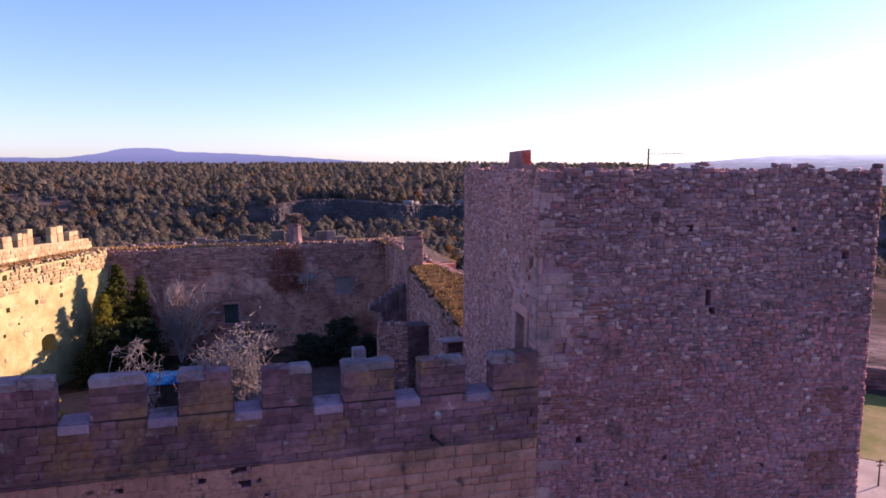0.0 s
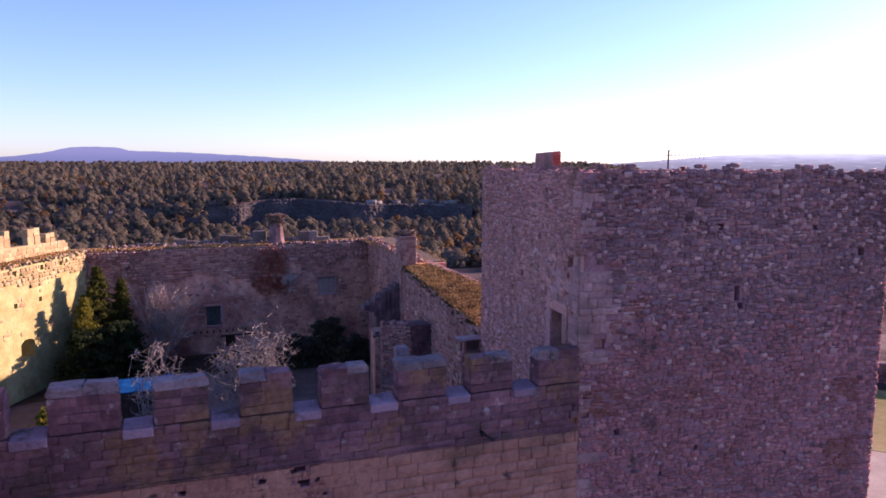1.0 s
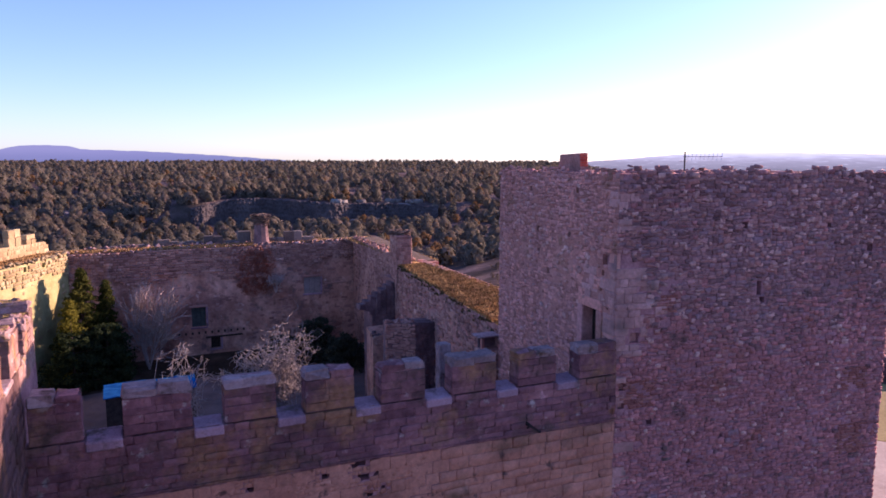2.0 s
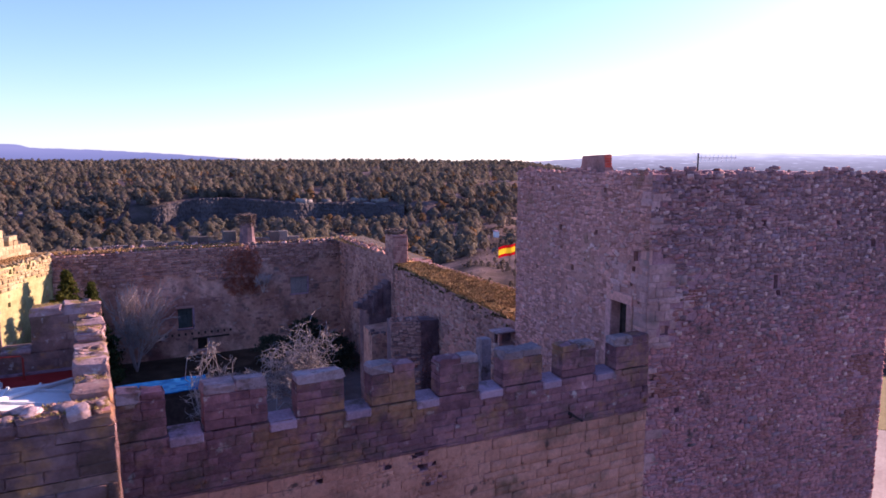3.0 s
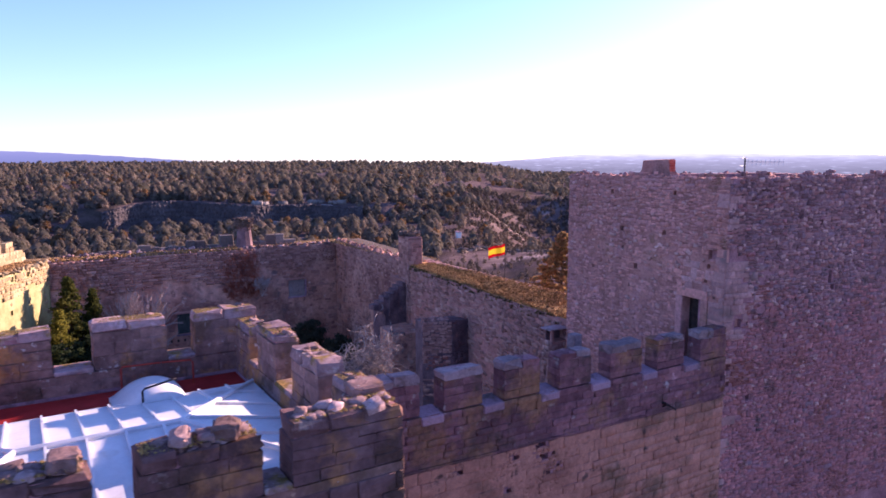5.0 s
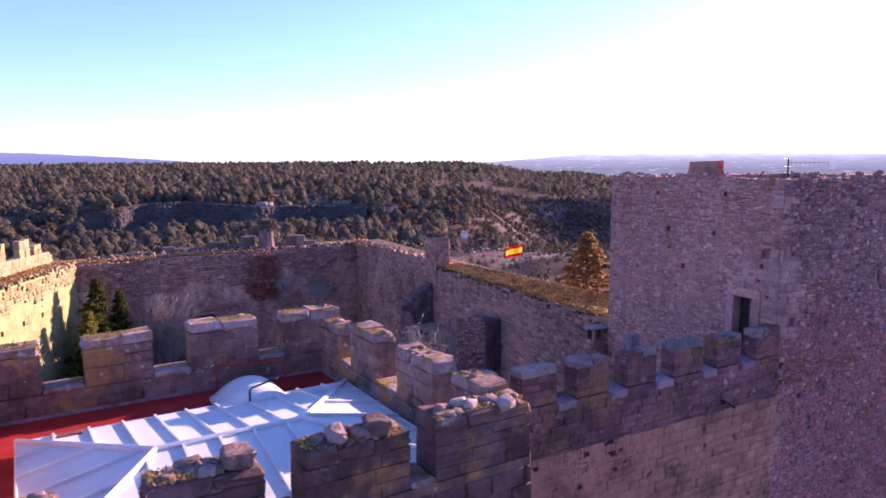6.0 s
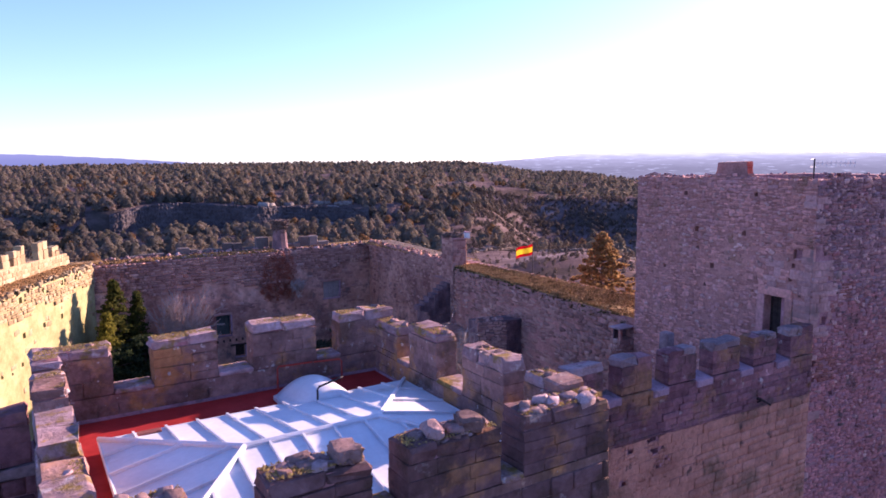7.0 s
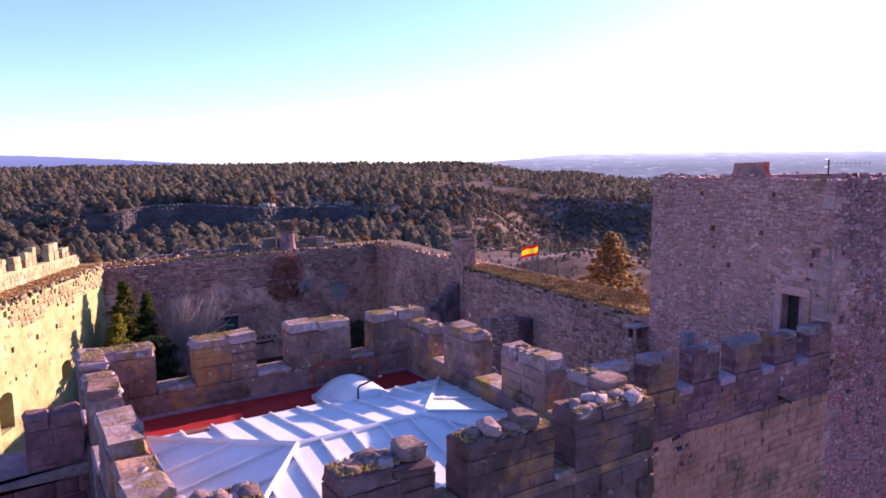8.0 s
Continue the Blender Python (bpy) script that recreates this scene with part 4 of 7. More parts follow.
def build_keep_top():
    ch = base("chimney_stack", "squat broken masonry chimney stack with brick side on the keep", "chimney")
    d = math.degrees(math.atan2(KL[1] - KC[1], KL[0] - KC[0]))
    m = pose(10.29, 23.05, 15.4, 0, 0, d - 90)
    bm = bmesh.new()
    lo = [bm.verts.new(m @ Vector(p)) for p in ((-0.2, -1.1, 0), (0.4, -1.1, 0), (0.4, 1.15, 0), (-0.2, 1.15, 0))]
    mid = [bm.verts.new(m @ Vector(p)) for p in ((-0.16, -0.82, 0.62), (0.16, -0.82, 0.62), (0.16, 0.80, 0.62), (-0.16, 0.80, 0.62))]
    hi = [bm.verts.new(m @ Vector(p)) for p in ((-0.15, -0.80, 1.02), (0.15, -0.80, 1.05), (0.15, 0.78, 1.0), (-0.15, 0.76, 0.98))]
    for a, b in ((lo, mid), (mid, hi)):
        for i in range(4):
            j = (i + 1) % 4
            bm.faces.new((a[i], a[j], b[j], b[i]))
    bm.faces.new(lo[::-1]), bm.faces.new(hi)
    part("stack_body", bm, M_MORTAR_SIDE, ch)
    rng = np.random.default_rng(5)
    for k in range(6):
        cuts = [-0.16, 0.0, 0.16] if k % 2 else [-0.16, -0.08, 0.08, 0.16]
        for u0, u1 in zip(cuts, cuts[1:]):
            z0 = 0.42 + k * 0.1
            part("brick", box_bm((u0 + 0.006, -0.86 + rng.uniform(-0.01, 0.01), z0 + 0.008), (u1 - 0.006, -0.76, z0 + 0.092), 0.008, m=m), M_BRICK_BRIGHT, ch)
    foot = base("rubble_heap", "pale rubble heaped round the foot of the chimney stack", "rubble")
    places = []
    for _ in range(110):
        u, w = rng.uniform(-1.7, 2.0), rng.uniform(-0.35, 0.5)
        sz = rng.uniform(0.07, 0.17)
        lift = max(0.0, 0.5 - 0.75 * max(0.0, abs(u) - 0.75)) * rng.random() * (1 if abs(u) > 0.75 else 0.4)
        places.append((int(rng.integers(14)), m @ Matrix.LocRotScale((w, u, lift), Euler(rng.uniform(0, 3, 3)), (sz * 1.4, sz, sz))))
    link("rubble", mesh_np("rubble", *stamp(places, RUBBLE_POOL)), M_RUBBLE, foot)["kind"] = "stuff"
    ant = base("tv_antenna", "thin aluminium television antenna on a short mast", "antenna")
    a0 = Vector((15.26, 22.34, 15.3))
    part("mast", tube_bm([a0, a0 + Vector((0, 0, 1.22))], 0.035), M_IRON, ant)
    boom = Vector((0.11, -0.99, 0.0))
    top = a0 + Vector((0, 0, 1.02))
    part("boom", tube_bm([top - boom * 0.1, top + boom * 1.8], 0.012), M_ALU, ant)
    for k in range(9):
        p = top + boom * (0.15 + 0.2 * k)
        part("element", tube_bm([p - Vector((0.03, 0.004, 0.16)), p + Vector((0.03, 0.004, 0.12))], 0.009, 5), M_ALU, ant)
    for z in (-0.18, 0.18):
        part("reflector", tube_bm([top + Vector((-0.25, 0.06, z)), top + Vector((0.25, 0.1, z))], 0.012, 5), M_ALU, ant)
    heap = base("rubble_heap", "low heap of loose grey rubble on the keep roof", "rubble")
    rng = np.random.default_rng(21)
    places = []
    for _ in range(60):
        r, a = abs(rng.normal(0, 0.45)), rng.uniform(0, 6.28)
        s = rng.uniform(0.1, 0.25)
        places.append((int(rng.integers(14)), Matrix.LocRotScale((14.9 + 1.3 * r * math.cos(a), 20.9 + r * math.sin(a), 15.36 + max(0, 0.42 - 0.5 * r) * rng.random()), Euler(rng.uniform(0, 3, 3)), (s * 1.4, s, s))))
    link("rubble", mesh_np("rubble", *stamp(places, RUBBLE_POOL)), M_RUBBLE, heap)["kind"] = "stuff"


build_keep_top()

# ---- the gate tower in the foreground ----
TX0, TX1, TY0, TY1 = -16.45, -7.83, 12.6, 21.35
IX0, IX1, IY0, IY1 = -15.9, -8.4, 13.22, 20.75
SILL, TOP = 11.5, 12.56


def build_gate_tower():
    tw = base("gate_tower", "square ashlar gate tower with mossy battlements", "tower", kind="structure")
    part("tower_body", prism_bm([(TX0, TY0), (TX1, TY0), (TX1, TY1), (TX0, TY1)], -4.0, 10.82), M_MORTAR, tw)
    e = 0.003
    for name, lo, hi in (("parapet_front", (TX0, TY0, 10.8), (TX1, IY0, SILL - 0.1)), ("parapet_back", (TX0, IY1, 10.8), (TX1, TY1, SILL - 0.1)),
                         ("parapet_west", (TX0 + e, IY0, 10.8), (IX0, IY1, SILL - 0.1)), ("parapet_east", (IX1, IY0, 10.8), (TX1 - e, IY1, SILL - 0.1))):
        part(name, box_bm(lo, hi), M_TOWER, tw)
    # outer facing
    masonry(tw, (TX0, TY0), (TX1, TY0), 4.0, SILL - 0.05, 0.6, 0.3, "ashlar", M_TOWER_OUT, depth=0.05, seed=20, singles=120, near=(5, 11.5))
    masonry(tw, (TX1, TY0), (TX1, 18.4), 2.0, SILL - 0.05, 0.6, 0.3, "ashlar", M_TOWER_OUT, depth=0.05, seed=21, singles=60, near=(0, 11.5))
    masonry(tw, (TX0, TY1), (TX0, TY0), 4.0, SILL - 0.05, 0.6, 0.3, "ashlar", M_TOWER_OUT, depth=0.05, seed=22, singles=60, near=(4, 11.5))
    # inner facing of the parapet
    masonry(tw, (IX0, IY1), (IX1, IY1), 10.86, SILL - 0.03, 0.6, 0.3, "ashlar", M_TOWER, depth=0.04, seed=23, singles=60, near=(3, 11.2))
    masonry(tw, (IX1, IY1), (IX1, IY0), 10.86, SILL - 0.03, 0.6, 0.3, "ashlar", M_TOWER, depth=0.04, seed=24, singles=60, near=(3, 11.2))
    masonry(tw, (IX0, IY0), (IX0, IY1), 10.86, SILL - 0.03, 0.6, 0.3, "ashlar", M_TOWER, depth=0.04, seed=25, singles=40, near=(3, 11.2))
    # sills
    fr = [(-16.45, -14.87), (-13.98, -12.47), (-11.9, -10.2), (-9.75, -7.83)]
    bk = [(-16.45, -14.9), (-14.05, -12.6), (-11.75, -10.1), (-9.42, -7.83)]
    rt = [(13.2, 14.3), (14.9, 16.43), (17.5, 18.85), (19.45, 20.77)]
    lf = [(13.2, 14.6), (15.2, 16.9), (18.1, 19.35), (20.3, 20.77)]
    for rows, y0, y1 in ((fr, TY0, IY0), (bk, IY1, TY1)):
        for (a, b), (c, d) in zip(rows, rows[1:]):
            part("sill", box_bm((b + 0.01, y0 - 0.05, SILL - 0.1), (c - 0.01, y1 + 0.05, SILL + 0.02), 0.03), M_CAP, tw)
    for rows, x0, x1 in ((lf, TX0, IX0), (rt, IX1, TX1)):
        for (a, b), (c, d) in zip(rows, rows[1:]):
            part("sill", box_bm((x0 - 0.05, b + 0.01, SILL - 0.1), (x1 + 0.05, c - 0.01, SILL + 0.02), 0.03), M_CAP, tw)
    k = 60
    tops = []
    for rows, y0, y1, dz in ((fr, TY0, IY0, 0.05), (bk, IY1, TY1, 0.0)):
        for a, b in rows:
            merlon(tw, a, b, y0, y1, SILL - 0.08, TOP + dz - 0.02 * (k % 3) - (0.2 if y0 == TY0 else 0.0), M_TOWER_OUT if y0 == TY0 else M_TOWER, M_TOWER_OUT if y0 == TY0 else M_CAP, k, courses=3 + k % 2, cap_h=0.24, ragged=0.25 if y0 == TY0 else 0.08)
            tops.append((a + 0.06, b - 0.06, y0 + 0.05, y1 - 0.05, TOP + dz - 0.02 * ((k) % 3) - 0.01))
            k += 1
    for rows, x0, x1 in ((lf, TX0, IX0), (rt, IX1, TX1)):
        for i, (a, b) in enumerate(rows):
            merlon(tw, x0, x1, a + 0.03, b, SILL - 0.08, TOP - (0.26 if (x0 == IX1 and i == 3) else 0.03 * (k % 2)), M_TOWER, M_CAP, k, courses=3 + k % 2, cap_h=0.24, ragged=0.3)
            tops.append((x0 + 0.05, x1 - 0.05, a + 0.06, b - 0.06, TOP - 0.03 if not (x0 == IX1 and i == 3) else TOP - 0.27))
            k += 1
    # broken stones and moss on the battlements
    rng = np.random.default_rng(31)
    for x0, x1, y0, y1, z in tops:
        front = y1 < 13.5
        if front:
            z -= 0.27
        east = x0 > -8.5
        for _ in range(int(((x1 - x0) * (y1 - y0)) * (56 if front else 14 if east else 3))):
            s = rng.uniform(0.05, 0.13) * (1.25 if front else 1)
            o = new("stone", stone_mesh("rubble", int(rng.integers(14)), M_BROKEN if rng.random() < 0.8 else M_CAP))
            o.parent = tw
            sx = s * rng.uniform(1.3, 2.2)
            o.matrix_local = Matrix.LocRotScale((rng.uniform(x0 + sx / 2, x1 - sx / 2), rng.uniform(y0 + s / 2, y1 - s / 2), z + rng.uniform(-0.05, 0.0) + (0.13 * rng.random() if front else 0)), Euler((radians(90) + rng.normal() * 0.2, rng.normal() * 0.2, rng.choice((0, 3.14)) + rng.normal() * 0.5)), (sx, s * rng.uniform(0.4, 0.9) * (0.9 if front else 0.6), s * 1.4))
    for x, y, s, h in ((-12.75, 12.88, 0.4, 0.12), (-11.3, 12.9, 0.3, 0.08), (-10.65, 12.86, 0.4, 0.13)):
        bm = box_bm((-s / 2, -0.24, -0.1), (s / 2, 0.24, h), 0.05, m=pose(x, y, TOP - 0.1, rng.normal() * 4, rng.normal() * 5, rng.normal() * 14))
        bmesh.ops.subdivide_edges(bm, edges=bm.edges[:], cuts=1)
        for v in bm.verts:
            v.co += Vector(rng.normal(0, 0.014, 3))
        part("stone", bm, M_BROKEN, tw)
    tufts("moss", [(b[0], b[1], b[2], b[3], b[4] - 0.16) for b in tops if b[3] < 13.5], M_MOSS, tw, 3200, 0.05, 34, "dry brown tufts on the broken merlons")
    tufts("moss", [b for b in tops if b[3] > 13.5], M_MOSS, tw, 9000, 0.036, 33, "yellow moss and dry tufts on the merlons")


def build_tower_roof():
    z0, z1, yr = 11.12, 11.57, 15.9
    floor_ = part("roof_gutter", box_bm((IX0 + 0.045, IY0 + 0.045, 10.821), (IX1 - 0.045, IY1 - 0.045, 10.87)), M_RED)
    tagged(floor_, "dark red waterproofed gutter round the tower roof", "gutter", kind="structure")
    for lo, hi in (((IX0 + 0.02, IY1 - 0.075, 10.871), (IX1 - 0.02, IY1 - 0.045, 10.95)), ((IX1 - 0.075, IY0, 10.871), (IX1 - 0.045, IY1 - 0.08, 10.95)), ((IX0 + 0.045, IY0, 10.871), (IX0 + 0.075, IY1 - 0.08, 10.95))):
        part("flashing", box_bm(lo, hi, 0.006), M_SILL, floor_, "pale mortar flashing strip")
    roof = base("tower_roof", "white sheet-metal hip roof with standing seams", "roof", kind="structure")
    x0, x1, y0, y1 = -15.42, -8.55, 13.36, 18.85
    p1, p2 = Vector((-13.36, yr, z1)), Vector((-10.72, yr, z1))
    c = {"fl": Vector((x0, y0, z0)), "fr": Vector((x1, y0, z0)), "bl": Vector((x0, y1, z0)), "br": Vector((x1, y1, z0))}

    def pane(name, pts):
        bm = bmesh.new()
        up = [bm.verts.new(p) for p in pts]
        dn = [bm.verts.new(p - Vector((0, 0, 0.06))) for p in pts]
        bm.faces.new(up), bm.faces.new(dn[::-1])
        for i in range(len(pts)):
            j = (i + 1) % len(pts)
            bm.faces.new((up[i], dn[i], dn[j], up[j]))
        return part(name, bm, M_ZINC, roof)

    # each slope is cut into trays between the seams
    def slope(eave_a, eave_b, top_a, top_b, n):
        def top_at(f):
            p = eave_a.lerp(eave_b, f)
            along = (eave_b - eave_a)
            ta = (top_a - eave_a).dot(along) / along.length_squared
            tb = (top_b - eave_a).dot(along) / along.length_squared
            if f < ta:
                return eave_a.lerp(top_a, f / ta)
            if f > tb:
                return eave_b.lerp(top_b, (1 - f) / (1 - tb))
            return top_a.lerp(top_b, (f - ta) / (tb - ta)) if tb - ta > 1e-6 else top_a
        along = (eave_b - eave_a)
        brk = sorted({0.0, 1.0, *[k / n for k in range(n + 1)], (top_a - eave_a).dot(along) / along.length_squared, (top_b - eave_a).dot(along) / along.length_squared})
        for f0, f1 in zip(brk, brk[1:]):
            if f1 - f0 < 1e-4:
                continue
            a, b, tb_, ta_ = eave_a.lerp(eave_b, f0), eave_a.lerp(eave_b, f1), top_at(f1), top_at(f0)
            pts = [a, b, tb_, ta_]
            if (ta_ - a).length < 1e-3:
                pts = [a, b, tb_]
            elif (tb_ - b).length < 1e-3:
                pts = [a, b, ta_]
            pane("roof_tray", pts)
        for k in range(1, n):
            f = k / n
            a, t = eave_a.lerp(eave_b, f), top_at(f)
            way = (t - a)
            if way.length < 0.3:
                continue
            side = (eave_b - eave_a).normalized() * 0.022
            up = Vector((0, 0, 0.058))
            bm = bmesh.new()
            q = [a - side, a + side, t + side, t - side]
            lo = [bm.verts.new(p + Vector((0, 0, 0.002))) for p in q]
            hi = [bm.verts.new(p + up) for p in q]
            bm.faces.new(hi), bm.faces.new(lo[::-1])
            for i in range(4):
                j = (i + 1) % 4
                bm.faces.new((lo[i], lo[j], hi[j], hi[i]))
            part("seam", bm, M_ZINC, roof)

    slope(c["bl"], c["br"], p1, p2, 11)
    slope(c["fr"], c["fl"], p2, p1, 11)
    slope(c["br"], c["fr"], p2, p2, 6)
    slope(c["fl"], c["bl"], p1, p1, 6)
    part("roof_plinth", prism_bm([(x0 + 0.08, y0 + 0.08), (x1 - 0.08, y0 + 0.08), (x1 - 0.08, y1 - 0.08), (x0 + 0.08, y1 - 0.08)], 10.871, z0 - 0.03), M_ZINC, roof)
    up = Vector((0, 0, 0.05))
    for a, b in ((p1, p2), (c["fl"], p1), (c["bl"], p1), (c["fr"], p2), (c["br"], p2)):
        part("ridge_cap", tube_bm([a + up * 0.6, b + up * 0.6], 0.055, 6), M_ZINC, roof)
    for a, b in (("fl", "fr"), ("bl", "br"), ("fl", "bl"), ("fr", "br")):
        part("eave_trim", tube_bm([c[a] - up * 0.4, c[b] - up * 0.4], 0.035, 6), M_ZINC, roof)
    # barrel-shaped hatch over the stair
    hatch = base("roof_hatch", "white barrel-shaped sheet-metal stair hatch", "hatch")
    n, hx, r, h = 20, -10.7, 0.64, 0.42
    bm = bmesh.new()
    rings = []
    for y, s in ((18.42, 0.55), (18.5, 0.85), (18.66, 0.97), (18.9, 1.0), (19.6, 1.0), (19.85, 0.9)):
        ring = []
        for i in range(n + 1):
            a = math.pi * i / n
            flare = 1 + (0.3 if i < n / 2 else 0.08) * (1 - math.sin(a)) ** 2
            ring.append(bm.verts.new((hx - r * flare * math.cos(a), y, 10.98 + (0.02 if i in (0, n) else 0) + h * s * math.sin(a) ** 1.15)))
        rings.append(ring)
    for a, b in zip(rings, rings[1:]):
        for i in range(n):
            bm.faces.new((a[i], a[i + 1], b[i + 1], b[i]))
    bm.faces.new(rings[-1]), bm.faces.new(rings[0][::-1])
    ob = part("hood", bm, M_ZINC, hatch)
    for p in ob.data.polygons:
        p.use_smooth = len(p.vertices) == 4
    part("hatch_curb", box_bm((hx - 0.86, 18.4, 10.871), (hx + 0.7, 19.9, 10.985), 0.01), M_ZINC, hatch)
    for name, pts, mat, lab in (("handrail", [(-11.05, 18.3, 11.1), (-11.05, 18.3, 11.5), (-11.0, 18.32, 11.55), (-10.3, 18.62, 11.58)], M_IRON, "dark bent iron handrail"),
                                ("vent_pipe", [(-9.6, 20.3, 10.87), (-9.6, 20.3, 11.42), (-9.65, 20.32, 11.47), (-10.3, 20.45, 11.47)], M_REDPIPE, "red painted bent pipe"),
                                ("vent_pipe", [(-11.2, 20.62, 10.87), (-11.2, 20.62, 11.4), (-11.16, 20.62, 11.45), (-10.32, 20.5, 11.46)], M_REDPIPE, "red painted bent pipe")):
        rail = base(name, lab + " beside the roof hatch", "rail")
        part("pipe", tube_bm(pts, 0.024, 8), mat, rail)
        part("foot", tube_bm([Vector(pts[0]) - Vector((0, 0, 0.05 if mat is M_IRON else 0)), Vector(pts[0]) + Vector((0, 0, 0.03))], 0.04, 8), mat, rail)
    br = base("loose_brick", "loose orange brick lying on the white roof", "brick")
    part("brick_body", box_bm((-14.75, 18.5, 11.145), (-14.3, 18.67, 11.215), 0.01), M_BRICK, br)


build_gate_tower()
build_tower_roof()

# ---- wall west of the gate tower ----
west = base("wall_west_stub", "weathered ashlar wall stub beside the gate tower", "castle wall", kind="structure")
part("wall_body", prism_bm([(-22.0, 18.9), (TX0 - 0.003, 18.9), (TX0 - 0.003, 20.6), (-22.0, 20.6)], -4.0, 10.75), M_MORTAR, west)
masonry(west, (-22.0, 18.9), (TX0, 18.9), 6.0, 10.75, 0.6, 0.3, "ashlar", M_ASHLAR, depth=0.06, seed=26)
merlon(west, -17.5, -16.56, 18.9, 19.5, 10.74, 11.95, M_ASHLAR, M_ASHLAR, 91, ragged=0.1)
part("coping", prism_bm([(-22.0, 18.8), (-16.5, 18.8), (-16.5, 18.897), (-22.0, 18.897)], 10.72, [10.45, 10.95, 10.95, 10.45]), M_COPING, west, "pale sloping coping")

# ---- the courtyard ----
A, B, C, D = (-11.1, 72.6), (6.8, 72.9), (16.62, 73.06), (15.2, 53.6)
L1 = (-22.5, 49.2)
P, Q = (13.45, 50.5), (10.15, 28.35)
YARD = -3.6


def uv(p, q, x):
    return (x - p[0]) / (q[0] - p[0]) * math.dist(p, q)


def opening_fill(name, p0, p1, hole, depth, material, label, planks=3, category="shutter"):
    d = (Vector((*p1, 0)) - Vector((*p0, 0))).normalized()
    fm = Matrix(((d.x, -d.y, 0, p0[0]), (d.y, d.x, 0, p0[1]), (0, 0, 1, 0), (0, 0, 0, 1)))
    win = base(name, label, category, kind="structure")
    w = (hole[1] - hole[0] - 0.16) / planks
    for k in range(planks):
        u = hole[0] + 0.08 + k * w
        part("plank", box_bm((u + 0.01, depth, hole[2] + 0.08), (u + w - 0.01, depth + 0.06, hole[3] - 0.08), 0.008, m=fm), material, win)
    part("backing", box_bm((hole[0], depth + 0.101, hole[2]), (hole[1], depth + 0.16, hole[3]), m=fm), M_DARKWOOD, win)
    bm = bmesh.new()
    for lo, hi in (((hole[0], depth - 0.05, hole[2]), (hole[0] + 0.08, depth + 0.1, hole[3])), ((hole[1] - 0.08, depth - 0.05, hole[2]), (hole[1], depth + 0.1, hole[3])),
                   ((hole[0] + 0.08, depth - 0.05, hole[3] - 0.08), (hole[1] - 0.08, depth + 0.1, hole[3])), ((hole[0] + 0.08, depth - 0.05, hole[2]), (hole[1] - 0.08, depth + 0.1, hole[2] + 0.08))):
        add_box(bm, lo, hi, m=fm)
    part("frame", bm, material, win)
    part("sill", box_bm((hole[0] - 0.12, -0.14, hole[2] - 0.16), (hole[1] + 0.12, 0.25, hole[2] - 0.004), 0.02, m=fm), M_SILL, win, "pale stone sill")
    part("lintel", box_bm((hole[0] - 0.2, -0.06, hole[3] + 0.004), (hole[1] + 0.2, 0.25, hole[3] + 0.24), 0.02, m=fm), M_YARDSTONE, win)
    part("jamb", box_bm((hole[1] + 0.004, -0.07, hole[2]), (hole[1] + 0.2, 0.25, hole[3]), 0.02, m=fm), M_SILL, win, "pale stone jamb")


def top_rubble(parent, p0, p1, thick, z, n, seed, material, smin=0.15, smax=0.45):
    rng = np.random.default_rng(seed)
    a, b = Vector((*p0, 0)), Vector((*p1, 0))
    d = (b - a).normalized()
    nrm = Vector((-d.y, d.x, 0))
    places = []
    for _ in range(n):
        p = a.lerp(b, rng.random()) + nrm * thick * abs(rng.normal(0, 0.25))
        s = rng.uniform(smin, smax)
        places.append((int(rng.integers(14)), Matrix.LocRotScale((p.x, p.y, z + rng.uniform(-0.05, 0.1)), Euler(rng.uniform(0, 3, 3)), (s * 1.3, s, s * 0.8))))
    link("rubble", mesh_np("rubble", *stamp(places, RUBBLE_POOL)), material, parent, "crumbling top course")["kind"] = "stuff"


